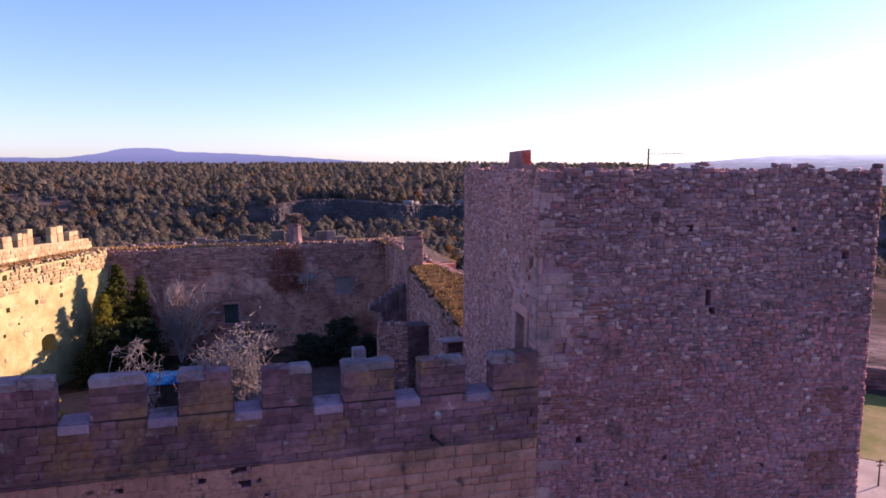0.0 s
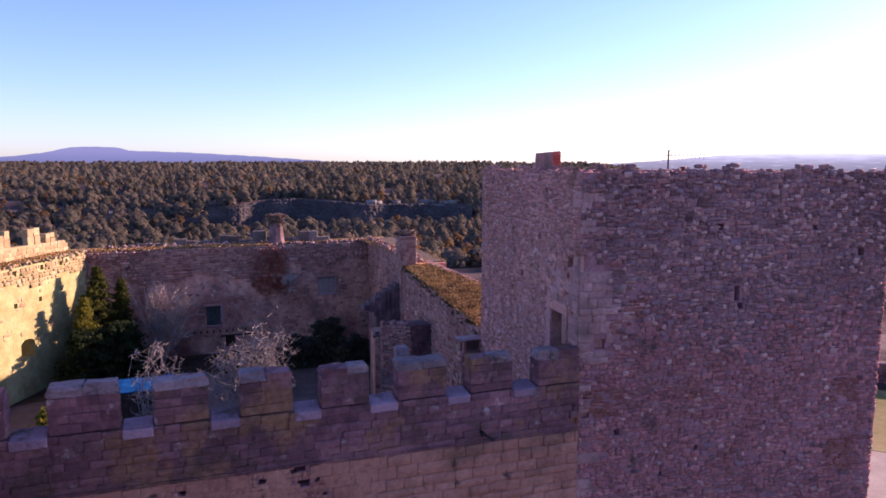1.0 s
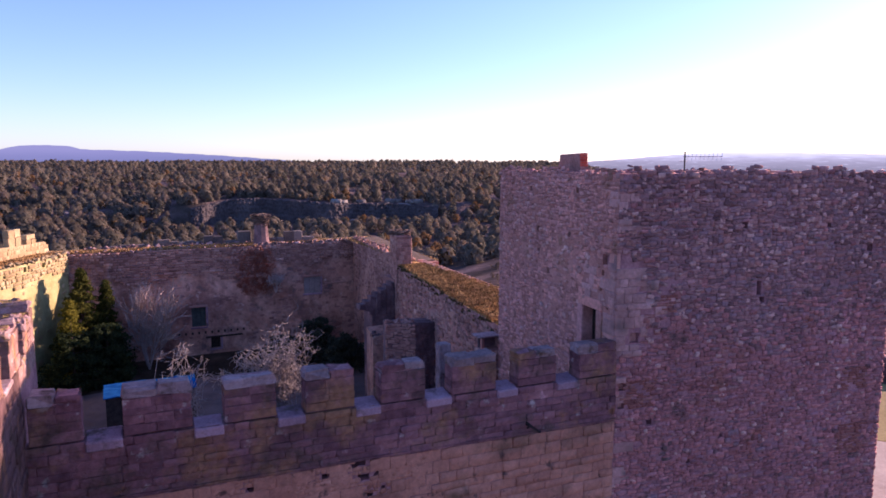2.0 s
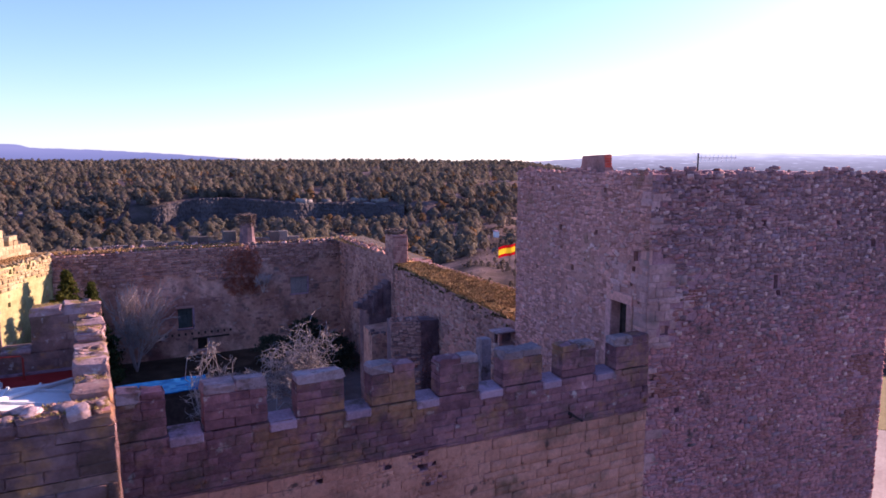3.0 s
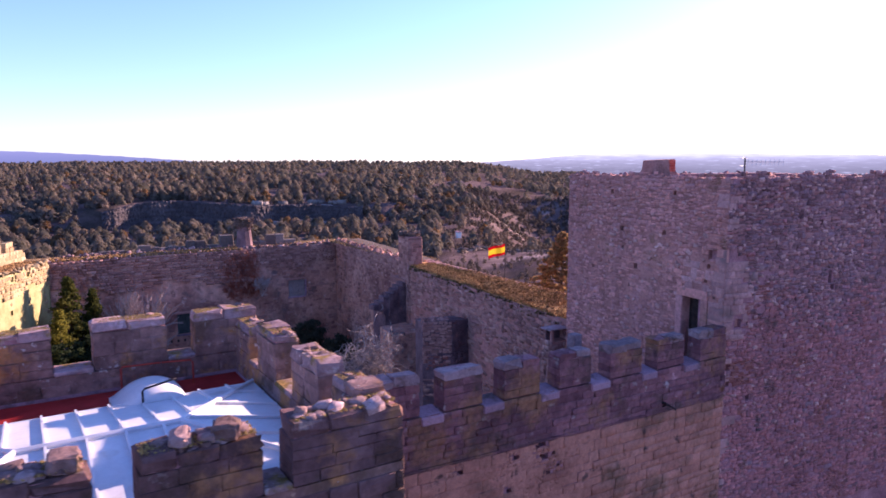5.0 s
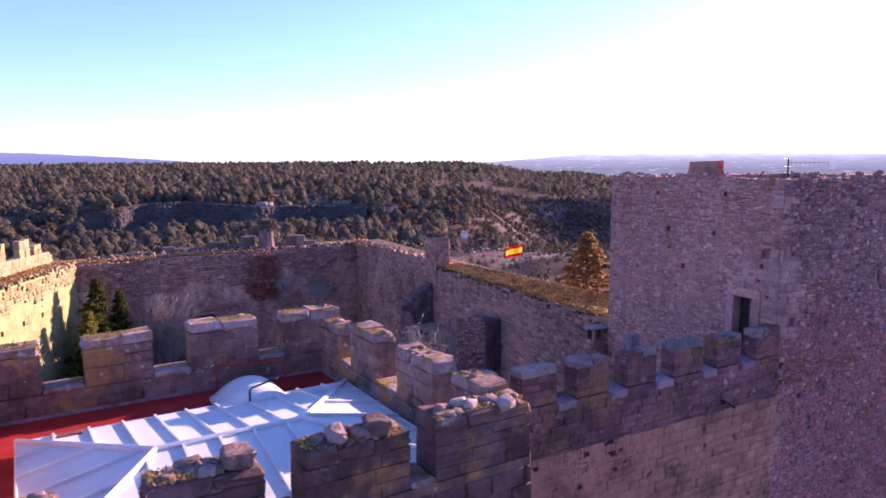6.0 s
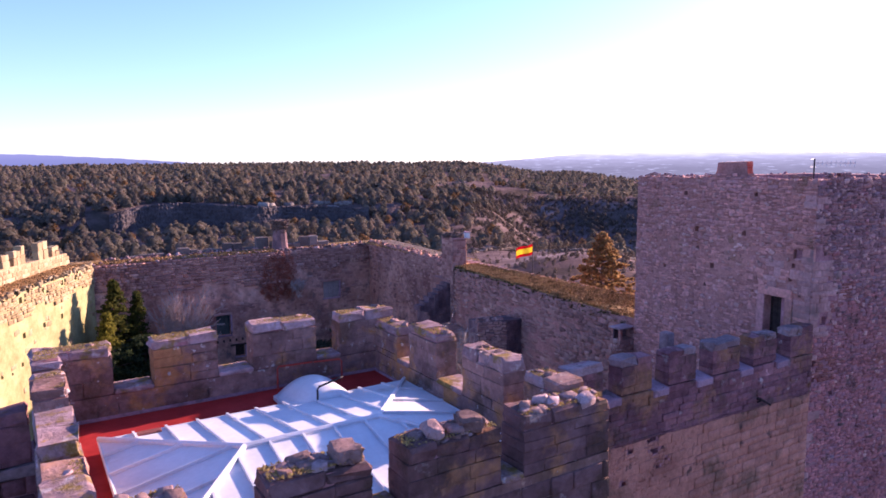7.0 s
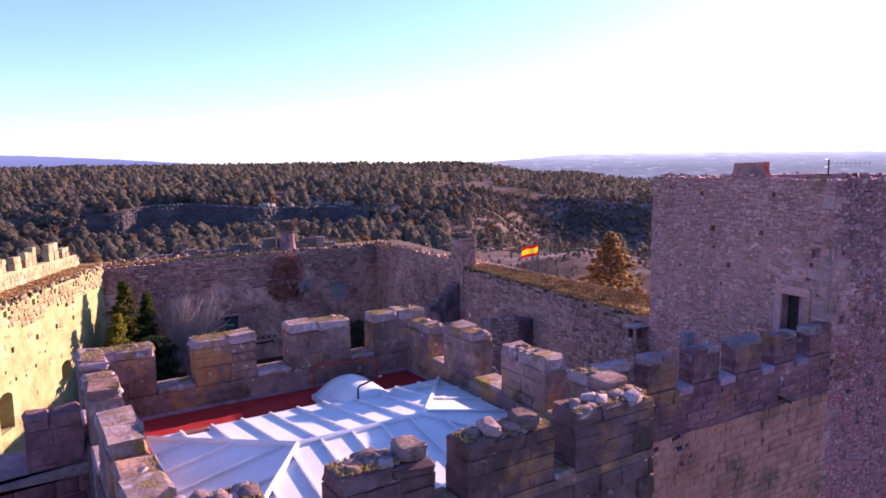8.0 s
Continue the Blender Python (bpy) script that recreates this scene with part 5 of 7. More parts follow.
def build_courtyard():
    yard = part("courtyard_floor", prism_bm([(-7.5, 20.6), (10.5, 20.6), (10.5, 30), (15, 53), (16, 68), (7, 73), (-11.1, 73), (-23, 49), (-21.9, 20.6)], -3.8, YARD), M_YARD)
    tagged(yard, "dark weedy soil floor of the castle courtyard", "ground", kind="structure")
    # back wall
    wa = base("wall_north", "tall courtyard wall with stone courses above faded plaster", "castle wall", kind="structure")
    ab = math.dist(A, B)
    hB = (uv(A, B, -0.45), uv(A, B, 0.92), -0.7, 1.32)
    hS = (uv(A, B, 1.32), uv(A, B, 2.27), -3.06, -1.95)
    wall_core("wall_body", A, B, 2.4, -4.0, 7.35, [hB, hS], M_PLASTER, wa)
    joists = [(uv(A, B, -2.45 + 0.63 * k), uv(A, B, -2.45 + 0.63 * k) + 0.24, -1.45, -1.2) for k in range(12)]
    masonry(wa, A, B, 4.0, 7.45, 0.5, 0.25, "ashlar", M_YARDSTONE, depth=0.15, gap=0.045, seed=50, within=lambda u, z, rng: z > 4.25 + 0.5 * math.sin(u * 0.7) + 0.3 * math.sin(u * 2.1) and rng.random() < 0.97, singles=200, near=(9, 7))
    masonry(wa, A, B, -2.5, 5.0, 0.5, 0.24, "rubble", M_YARDSTONE, depth=0.035, gap=0.04, seed=51, holes=[hB, hS, *joists], within=lambda u, z, rng: rng.random() < 0.13)
    top_rubble(wa, A, B, 2.4, 7.3, 200, 52, M_BROKEN, 0.08, 0.22)
    tufts('dry_grass', [(-10.9 + 0.9 * k, -10.0 + 0.9 * k, 72.75, 74.9, 7.36) for k in range(19)], M_GRASS_TOP, wa, 6000, 0.2, 87, 'dry weeds on the wall top')
    d = (Vector((*B, 0)) - Vector((*A, 0))).normalized()
    fm = Matrix(((d.x, -d.y, 0, A[0]), (d.y, d.x, 0, A[1]), (0, 0, 1, 0), (0, 0, 0, 1)))
    for h in joists:
        part("joist_stub", box_bm((h[0] + 0.03, -0.06, h[2]), (h[1] - 0.03, 0.2, h[3]), 0.01, m=fm), M_DARKWOOD, wa, "dark joist stub")
    opening_fill("window_1", A, B, hB, 0.35, M_SHUTTER, "green-grey shuttered window in the courtyard wall")
    opening_fill("window_2", A, B, hS, 0.4, M_DARKWOOD, "small dark barred window low in the courtyard wall")
    part("beam", box_bm((hS[0] - 0.5, -0.09, -1.94), (hS[1] + 2.2, 0.2, -1.76), 0.02, m=fm), M_DARKWOOD, wa, "dark timber beam over the small window")
    # north-east wall
    wb = base("wall_north_east", "faded plastered courtyard wall with ruined masonry", "castle wall", kind="structure")
    hA = (uv(B, C, 11.05), uv(B, C, 12.85), 1.85, 3.62)
    wall_core("wall_body", B, C, 2.4, -4.0, 7.33, [hA], M_PLASTER, wb)
    masonry(wb, B, C, 4.6, 7.4, 0.5, 0.25, "ashlar", M_YARDSTONE, depth=0.14, gap=0.045, seed=53, holes=[hA], within=lambda u, z, rng: z > 5.1 + 0.5 * math.sin(u * 0.9 + 1) and rng.random() < 0.95, singles=90, near=(4, 7))
    masonry(wb, B, C, -2.5, 5.0, 0.5, 0.24, "rubble", M_YARDSTONE, depth=0.035, gap=0.04, seed=54, holes=[hA], within=lambda u, z, rng: rng.random() < 0.16)
    top_rubble(wb, B, C, 2.4, 7.32, 150, 55, M_BROKEN, 0.1, 0.26)
    tufts("dry_grass", [(6.9 + 0.9 * k, 7.8 + 0.9 * k, 73.2, 75.2, 7.35) for k in range(11)], M_GRASS_TOP, wb, 1600, 0.16, 88, "dry weeds on the wall top")
    opening_fill("window_3", B, C, hA, 0.12, M_INFILL, "walled-up grey window with pale stone jamb in the courtyard wall")
    d = (Vector((*C, 0)) - Vector((*B, 0))).normalized()
    fm = Matrix(((d.x, -d.y, 0, B[0]), (d.y, d.x, 0, B[1]), (0, 0, 1, 0), (0, 0, 0, 1)))
    part("ledge", box_bm((hA[1] + 0.5, -0.12, 2.75), (hA[1] + 2.9, 0.1, 2.93), 0.02, m=fm), M_YARDSTONE, wb)
    # east wall from the corner to the pillar, with its stair
    wc = base("wall_north_corner", "broad ruined courtyard wall with a stone stair", "castle wall", kind="structure")
    wall_core("wall_body", C, D, 3.0, -4.0, 7.6, [], M_PLASTER, wc)
    masonry(wc, C, D, -2.0, 7.7, 0.45, 0.22, "rubble", M_YARDSTONE, depth=0.06, gap=0.03, seed=56, mixed=0.3, within=lambda u, z, rng: rng.random() < (0.9 if z > 5.6 + 0.7 * math.sin(u) else 0.25), singles=80, near=(8, 7))
    top_rubble(wc, C, D, 3.0, 7.6, 160, 57, M_YARDSTONE, 0.1, 0.3)
    tufts("dry_grass", [(15.6, 18.6, 54, 73.0, 7.62)], M_GRASS_TOP, wc, 2500, 0.16, 58, "dry grass on the wall walk")
    part("wall_walk", prism_bm([(16.3, 54.0), (18.1, 54.0), (19.4, 73.0), (17.5, 73.0)], 7.45, 7.69), M_EARTH_PALE, wc, "trodden tan earth on the wall walk")
    stair = base("stone_stair", "steep worn stone stair climbing along the courtyard wall", "stair", kind="structure")
    rng = np.random.default_rng(45)
    foot_z = lambda x: 4.0 + max(0.0, 11.4 - x) * 0.75
    for k in range(7):
        x, z = 10.42 + 0.42 * k, 4.98 + 0.27 * k + rng.uniform(-0.05, 0.05)
        bm = box_bm((x, 50.9 + rng.uniform(-0.1, 0.1), min(z - 0.42, foot_z(x))), (x + 0.44, 51.9, z), 0.03)
        for v in bm.verts:
            v.co += Vector(rng.normal(0, 0.035, 3))
        part("step", bm, M_DARKSTONE, stair)
    # Steps and flank are dark: shade of the recess painted into the stone.
    part("stair_flank", prism_bm([(11.4, 50.98), (13.32, 50.98), (13.32, 53.1), (11.4, 53.1)], -3.7, 4.1), M_DARKSTONE, stair, "stair flank with painted dark shade")
    part("landing", box_bm((13.2, 50.9, 6.3), (15.5, 53.6, 6.78), 0.03), M_YARDSTONE, stair)
    # the pillar with its nest
    pil = base("pillar", "tall square stone chimney pillar rising from the courtyard wall", "pillar")
    fm = pose(13.98, 51.4, 0, 0, 0, -7)
    part("shaft", box_bm((-0.6, -1.05, -3.7), (0.6, 1.05, 10.3), 0.05, m=fm), M_MORTAR_SIDE, pil)
    cs = [fm @ Vector(p) for p in ((-0.6, -1.05, 0), (0.6, -1.05, 0), (0.6, 1.05, 0), (-0.6, 1.05, 0))]
    for k in range(4):
        a, b = cs[k], cs[(k + 1) % 4]
        masonry(pil, (a.x, a.y), (b.x, b.y), 4.0, 10.32, 0.45, 0.26, "ashlar", M_YARDSTONE, depth=0.04, gap=0.025, seed=59 + k, singles=60, near=(0.7, 9))
    # the east curtain with its grassy walk
    we = base("wall_east", "thick rubble curtain wall with a grassy golden walk", "castle wall", kind="structure")
    E0, E1 = (16.2, 52.4), (14.9, 28.2)
    part("wall_body", prism_bm([P, Q, E1, E0, (15.6, 53.2), (14.5, 53.2)], -4.0, [7.85, 8.4, 8.05, 7.75, 7.75, 7.85]), M_MORTAR_SIDE, we)
    masonry(we, P, Q, -2.0, 8.2, 0.5, 0.2, "rubble", M_YARDSTONE, depth=0.08, gap=0.025, mixed=0.3, seed=66, turn=8, within=lambda u, z, rng: z < 7.72 + 0.55 * u / 22 and rng.random() < (0.82 if z > 4.6 + math.sin(u * 0.6) else 0.38), singles=250, near=(12, 6.5))
    rng = np.random.default_rng(67)
    walk_boxes = []
    for k in range(24):
        f = (k + 0.5) / 24
        px_, ex = P[0] + (Q[0] - P[0]) * f, E0[0] + (E1[0] - E0[0]) * f
        y = P[1] + (Q[1] - P[1]) * f
        walk_boxes.append((px_ + 0.05, ex - 0.15, y - 0.45, y + 0.45, 8.0 + 0.4 * f))
    tufts("dry_grass", walk_boxes, M_GRASS_TOP, we, 26000, 0.15, 68, "golden dry grass on the wall walk")
    lip = [(x0 - 0.12, x0 + 0.25, y0, y1, z - rng.uniform(0.05, 0.5)) for x0, x1, y0, y1, z in walk_boxes for _ in range(3)]
    tufts("weeds", lip, M_WEEDS, we, 2400, 0.17, 69, "dark weeds hanging over the inner edge")
    turf = bmesh.new()
    nu, nv = 40, 9
    grid = []
    for i in range(nu + 1):
        f = i / nu
        row = []
        for j in range(nv + 1):
            g = j / nv
            x = (P[0] + (Q[0] - P[0]) * f) * (1 - g) + (E0[0] + (E1[0] - E0[0]) * f) * g
            y = (P[1] + (Q[1] - P[1]) * f) * (1 - g) + (E0[1] + (E1[1] - E0[1]) * f) * g
            z = 7.86 + 0.54 * f - (0.08 + 0.3 * f) * g + 0.18 * math.sin(math.pi * min(1, g * 1.05)) ** 0.6 * (0.75 + 0.5 * rng.random()) * (0.3 if j in (0, nv) else 1)
            row.append(turf.verts.new((x, y, z)))
        grid.append(row)
    for i in range(nu):
        for j in range(nv):
            turf.faces.new((grid[i][j], grid[i + 1][j], grid[i + 1][j + 1], grid[i][j + 1]))
    tf = part("turf", turf, M_GRASS_TOP, we, "dry golden turf on the wall walk")
    for p_ in tf.data.polygons:
        p_.use_smooth = True
    for k in range(36):
        f = (k + 0.5) / 36
        x, y, z = E0[0] + (E1[0] - E0[0]) * f, E0[1] + (E1[1] - E0[1]) * f, 7.86 + 0.3 * f
        part("edge_slab", box_bm((-0.45, -0.1, -0.65), (0.15, 0.08, 0.08), 0.02, m=pose(x - 0.05, y, z + 0.14, rng.normal() * 3, rng.normal() * 4, 7 + rng.normal() * 4)), M_RUBBLE_PALE, we)
    # ruined block below the pillar, low shed and stump by the keep
    ruin = base("ruined_buttress", "ruined brown masonry buttress with broken top", "ruin")
    part("buttress_core", prism_bm([(8.75, 40.5), (10.4, 39.5), (11.95, 39.75), (12.25, 42.0), (9.2, 42.2)], -3.7, [6.0, 6.1, 5.9, 5.7, 5.8]), M_DARKSTONE, ruin)
    top_rubble(ruin, (8.8, 40.6), (10.4, 39.6), 1.2, 5.95, 40, 73, M_YARDSTONE, 0.12, 0.26)
    masonry(ruin, (8.75, 40.5), (10.4, 39.5), -1.0, 6.05, 0.36, 0.17, "rubble", M_YARDSTONE, depth=0.07, seed=70, mixed=0.3, within=lambda u, z, rng: z > 3.9 or rng.random() < 0.35, singles=80, near=(1, 5))
    # The right face is darkened in colour for the shadow beside it.
    masonry(ruin, (10.4, 39.5), (11.95, 39.75), -1.0, 6.0, 0.4, 0.2, "rubble", M_DARKSTONE, depth=0.06, seed=71, mixed=0.3, singles=60, near=(1, 5))
    masonry(ruin, (8.8, 40.47), (10.2, 39.62), 2.9, 3.75, 0.25, 0.09, "ashlar", M_BRICK, depth=0.06, gap=0.018, seed=77, within=lambda u, z, rng: rng.random() < 0.75, label="red brick patch low in the buttress")
    low = base("ruined_lean_to", "crumbling low stone wall with brick under the stair", "ruin")
    part("low_wall", prism_bm([(10.4, 47.9), (12.9, 47.6), (13.2, 50.9), (10.9, 50.9)], -3.7, [3.2, 3.3, 3.3, 3.2]), M_PLASTER, low)
    top_rubble(low, (10.4, 47.9), (12.9, 47.6), 2.0, 3.15, 30, 76, M_DARKSTONE, 0.1, 0.2)
    masonry(low, (10.4, 47.9), (12.9, 47.6), -3.0, 3.2, 0.4, 0.2, "rubble", M_YARDSTONE, depth=0.05, seed=72, mixed=0.3, within=lambda u, z, rng: rng.random() < 0.3, singles=40, near=(1, 3))
    shed = base("stone_hut", "low dark stone recess with a slab roof against the keep", "hut")
    part("hut_wall", box_bm((9.15, 28.32, -3.7), (10.2, 29.0, 7.35), 0.03), M_YARDSTONE, shed)
    masonry(shed, (9.15, 29.0), (9.15, 28.32), 2.0, 7.35, 0.3, 0.2, "rubble", M_YARDSTONE, depth=0.06, seed=74)
    masonry(shed, (9.15, 28.32), (10.1, 28.32), 2.0, 7.35, 0.3, 0.2, "rubble", M_YARDSTONE, depth=0.06, seed=75)
    part("slab_roof", box_bm((9.0, 28.25, 7.94), (10.15, 29.05, 8.03), 0.03), M_COPING, shed)
    # Dark panel: the shade inside the recess is put into its colour.
    part("hut_back", box_bm((9.3, 28.9, 7.35), (10.2, 29.0, 7.94), 0.01), M_DARKSTONE, shed)
    part("hut_post", box_bm((9.18, 28.35, 7.34), (9.33, 28.5, 7.95), 0.01), M_MORTAR_SIDE, shed)
    # the sunlit west wall
    ww = base("wall_west", "sunlit honey-coloured courtyard wall with stone top courses", "castle wall", kind="structure")
    dl = math.dist(L1, A)
    un = lambda y: (y - L1[1]) / (A[1] - L1[1]) * dl
    arch = (un(64.1), un(65.65), -0.4, 1.25)
    arch2 = (un(55.9), un(57.5), -0.9, 1.7)
    pits = [(un(y) - s / 2, un(y) + s / 2, z - s / 2, z + s / 2) for y, z, s in ((58.0, 4.23, 0.4), (61.1, 4.24, 0.4), (63.9, 4.27, 0.4), (66.6, 4.28, 0.4), (58.1, 2.2, 0.3), (60.6, 2.25, 0.3), (59.3, 2.0, 0.22), (57.0, 3.0, 0.2), (62.0, 2.9, 0.22), (55.0, 4.2, 0.4), (52.0, 4.2, 0.4),
                                                                                          (54.0, 6.75, 0.45), (57.5, 6.8, 0.45), (61.0, 6.85, 0.45), (64.0, 6.9, 0.45), (67.0, 6.95, 0.42), (69.3, 6.95, 0.4))]
    wall_core("wall_body", L1, A, 2.6, -4.0, 7.38, [arch, arch2, *pits], M_PLASTER_SUN, ww)
    masonry(ww, L1, A, 5.4, 7.5, 0.5, 0.3, "ashlar", M_SUNSTONE, depth=0.14, gap=0.07, seed=80, holes=pits, within=lambda u, z, rng: z > 5.75 + 0.25 * math.sin(u * 0.9) and z < 7.36, singles=200, near=(dl - 8, 6.5))
    masonry(ww, L1, A, -2.5, 5.6, 0.5, 0.3, "rubble", M_SUNSTONE, depth=0.03, gap=0.05, seed=81, holes=[arch, arch2, *pits], within=lambda u, z, rng: rng.random() < 0.06)
    top_rubble(ww, L1, A, 1.0, 7.38, 120, 82, M_SUNSTONE, 0.12, 0.3)
    d = (Vector((*A, 0)) - Vector((*L1, 0))).normalized()
    fm = Matrix(((d.x, -d.y, 0, L1[0]), (d.y, d.x, 0, L1[1]), (0, 0, 1, 0), (0, 0, 0, 1)))
    for h in (arch, arch2):
        bm = bmesh.new()
        r = (h[1] - h[0]) / 2
        mid = (h[0] + h[1]) / 2
        pts = [(h[0] - 0.02, h[3] + 0.02)] + [(mid - r * math.cos(math.pi * i / 10), h[3] - 0.5 + 0.5 * math.sin(math.pi * i / 10)) for i in range(11)] + [(h[1] + 0.02, h[3] + 0.02)]
        lo = [bm.verts.new(fm @ Vector((u, 0.006, z))) for u, z in pts]
        hi = [bm.verts.new(fm @ Vector((u, 0.5, z))) for u, z in pts]
        bm.faces.new(lo), bm.faces.new(hi[::-1])
        for i in range(len(pts)):
            j = (i + 1) % len(pts)
            bm.faces.new((lo[i], hi[i], hi[j], lo[j]))
        part("arch_head", bm, M_PLASTER_SUN, ww)
    part("back_lining", box_bm((0, 2.602, -4.0), (dl, 2.7, 7.0), m=fm), M_MORTAR, ww)
    # its walk and outer battlements
    part("wall_walk", box_bm((0.3, 0.5, 7.382), (dl - 0.2, 2.5, 7.52), 0.03, m=fm), M_GRASS_TOP, ww, "mossy dry grass on the wall walk")
    bx = []
    for k in range(30):
        p = fm @ Vector((dl * (k + 0.5) / 30, 1.5, 0))
        bx.append((p.x - 1.0, p.x + 1.0, p.y - 0.45, p.y + 0.45, 7.53))
    tufts("dry_grass", bx, M_GRASS_TOP, ww, 3000, 0.12, 83)
    bt = base("battlement_west", "sunlit stepped stone battlement on the outer wall edge", "battlement", kind="structure")
    pl = [(fm @ Vector(p)).to_2d() for p in ((0, 2.5, 0), (dl + 0.9, 2.5, 0), (dl + 0.9, 3.1, 0), (0, 3.1, 0))]
    part("parapet", prism_bm([tuple(p) for p in pl], 6.9, [9.1, 8.45, 8.45, 9.1]), M_SUNSTONE, bt)
    brng = np.random.default_rng(89)
    for u, w, z in ((24.2, 1.3, 9.38), (21.8, 1.6, 10.05), (18.85, 0.75, 10.12), (17.75, 1.1, 9.82), (16.1, 1.05, 9.72), (13.6, 1.3, 9.85), (10.6, 1.3, 9.95), (7.4, 1.3, 9.95)):
        z_low = 9.1 - 0.65 * (u + w) / (dl + 0.9) - 0.03
        n = 2 if w > 1.0 else 1
        for k in range(n):
            h = z - z_low
            for lo_z, hi_z in ((z_low, z_low + h * 0.52), (z_low + h * 0.52, z)):
                bm = box_bm((u + w * k / n + 0.004, 2.52 + brng.uniform(-0.03, 0.03), lo_z + 0.003), (u + w * (k + 1) / n - 0.004, 3.08, hi_z - 0.003 - (0.08 * brng.random() if hi_z == z else 0)), 0.04)
                for v in bm.verts:
                    v.co = fm @ (v.co + Vector(brng.normal(0, 0.02, 3)))
                part("merlon_block", bm, M_SUNSTONE, bt)
    q0, q1 = fm @ Vector((0, 2.5, 0)), fm @ Vector((dl + 1.2, 2.5, 0))
    masonry(bt, (q0.x, q0.y), (q1.x, q1.y), 7.5, 8.7, 0.5, 0.28, "ashlar", M_SUNSTONE, depth=0.06, gap=0.03, seed=84, within=lambda u, z, rng: z < 9.0 - 0.65 * u / (dl + 0.9), singles=60, near=(dl - 4, 8))
    # outer parapet remains behind the back wall
    bn = base("battlement_north", "broken low outer parapet behind the courtyard wall", "battlement", kind="structure")
    part("wall_walk", prism_bm([(-13.5, 75.0), (7.0, 75.32), (19.6, 75.5), (19.6, 77.2), (7.0, 77.0), (-14, 76.8)], 5.5, 7.30), M_GRASS_TOP, bn, "weedy wall walk")
    rngb = np.random.default_rng(85)
    for x0, x1, z in ((-7.6, -4.4, 7.72), (-3.2, -2.0, 8.0), (-2.0, 1.2, 7.8), (1.3, 3.2, 8.3), (3.4, 4.6, 7.7), (4.7, 6.1, 8.75), (8.0, 9.6, 7.7), (9.6, 11.6, 8.5), (11.6, 12.9, 7.9)):
        y = 75.6
        for k in range(max(1, int((x1 - x0) / 0.75))):
            w = (x1 - x0) / max(1, int((x1 - x0) / 0.75))
            part("stone", box_bm((x0 + k * w + 0.01, y, 7.25), (x0 + (k + 1) * w - 0.01, y + 0.7, z + rngb.uniform(-0.16, 0.05)), 0.05), M_PARAPET_GREY, bn)
    top_rubble(bn, (-10, 75.1), (7, 75.5), 1.2, 7.34, 160, 86, M_BROKEN, 0.12, 0.35)
    return ww


build_courtyard()


def build_nest(x, y, z, r, label, stump=None):
    nest = base("stork_nest", label, "nest", group="stick nests on the castle")
    rng = np.random.default_rng(int(abs(x * 10)))
    bm = bmesh.new()
    for _ in range(900 if stump else 260):
        up_ = rng.random()
        a, rr = rng.uniform(0, 6.28), r * math.sqrt(rng.random()) * ((0.72 + 0.28 * up_) if stump else 1)
        p = Vector((x + rr * math.cos(a), y + rr * math.sin(a), z + ((-0.85 + 1.3 * up_) if stump else rng.uniform(-0.1, 0.3) * (1.15 - 0.5 * rr / r))))
        b = rng.uniform(0, 6.28)
        d = Vector((math.cos(b), math.sin(b), rng.normal() * 0.15)) * rng.uniform(0.15, 0.4)
        tube_bm([p - d, p + d], 0.032, 3, bm)
    part("nest_bowl", bm, M_TWIGS, nest)["kind"] = "stuff"
    if stump:
        st = base("chimney_stump", "round tapering stone chimney stump on the back wall", "chimney")
        part("stump", tube_bm([(x, y, 7.2), (x, y, 8.3), (x, y, z - 1.0), (x, y, z - 0.5)], [0.9, 0.78, 0.72, 0.68], 10), M_DARKSTONE, st)


build_nest(13.98, 51.4, 10.4, 0.82, "untidy flat stick nest on the stone pillar")
build_nest(7.0, 74.7, 10.0, 0.85, "heaped stick nest on the chimney stump", stump=True)


# ---- plants ----
def branch_tree(parent, name, foot, height, seed, material, spread=0.9, depth=5, radius=0.12, stems=1, lean=0.25, twig=0.012, rise=0.5, first=0.22, fork=4, low=3, crook=0.26):
    """A bare tree: tapering limbs that fork. The stems become one part, the twigs another."""
    rng = np.random.default_rng(seed)
    trunk, crown = bmesh.new(), bmesh.new()

    def grow(p, way, length, r, level):
        pts, rad = [p], [r]
        n = 9 if level == 0 else 4 if level < 3 else 3
        for k in range(n):
            wild = 0.07 if level == 0 else crook
            way = (way + Vector(rng.normal(0, wild, 3)) + Vector((0, 0, 0.05))).normalized()
            p = p + way * length / n
            pts.append(p)
            rad.append(max(twig, r * (1 - 0.45 * (k + 1) / n)))
        tube_bm(pts, rad, 6 if level < 2 else 4 if level < 4 else 3, trunk if level == 0 else crown)
        if level >= depth:
            return
        for c in range(fork if level == 0 else 4 if level < 2 else 3 if level < 4 else 2):
            q = pts[-1] if c == 0 else pts[int(rng.integers(n - low, n + 1) if level == 0 else rng.integers(1, n + 1))]
            side = Vector(rng.normal(0, 1, 3))
            side.z *= 0.7
            w = (way * 0.6 + side.normalized() * spread * rng.uniform(0.6, 1.2)).normalized()
            grow(q, w, (length if level else height * first) * rng.uniform(0.6, 0.95), max(twig, rad[-1] * 0.72), level + 1)

    for s in range(stems):
        a = 6.28 * s / stems + rng.random()
        w = Vector((math.cos(a) * lean, math.sin(a) * lean, 1)).normalized()
        grow(Vector(foot) + Vector((math.cos(a), math.sin(a), 0)) * radius * (stems > 1), w, height * rise, radius, 0)
    part("trunk", trunk, material, parent)
    part("crown", crown, material, parent)


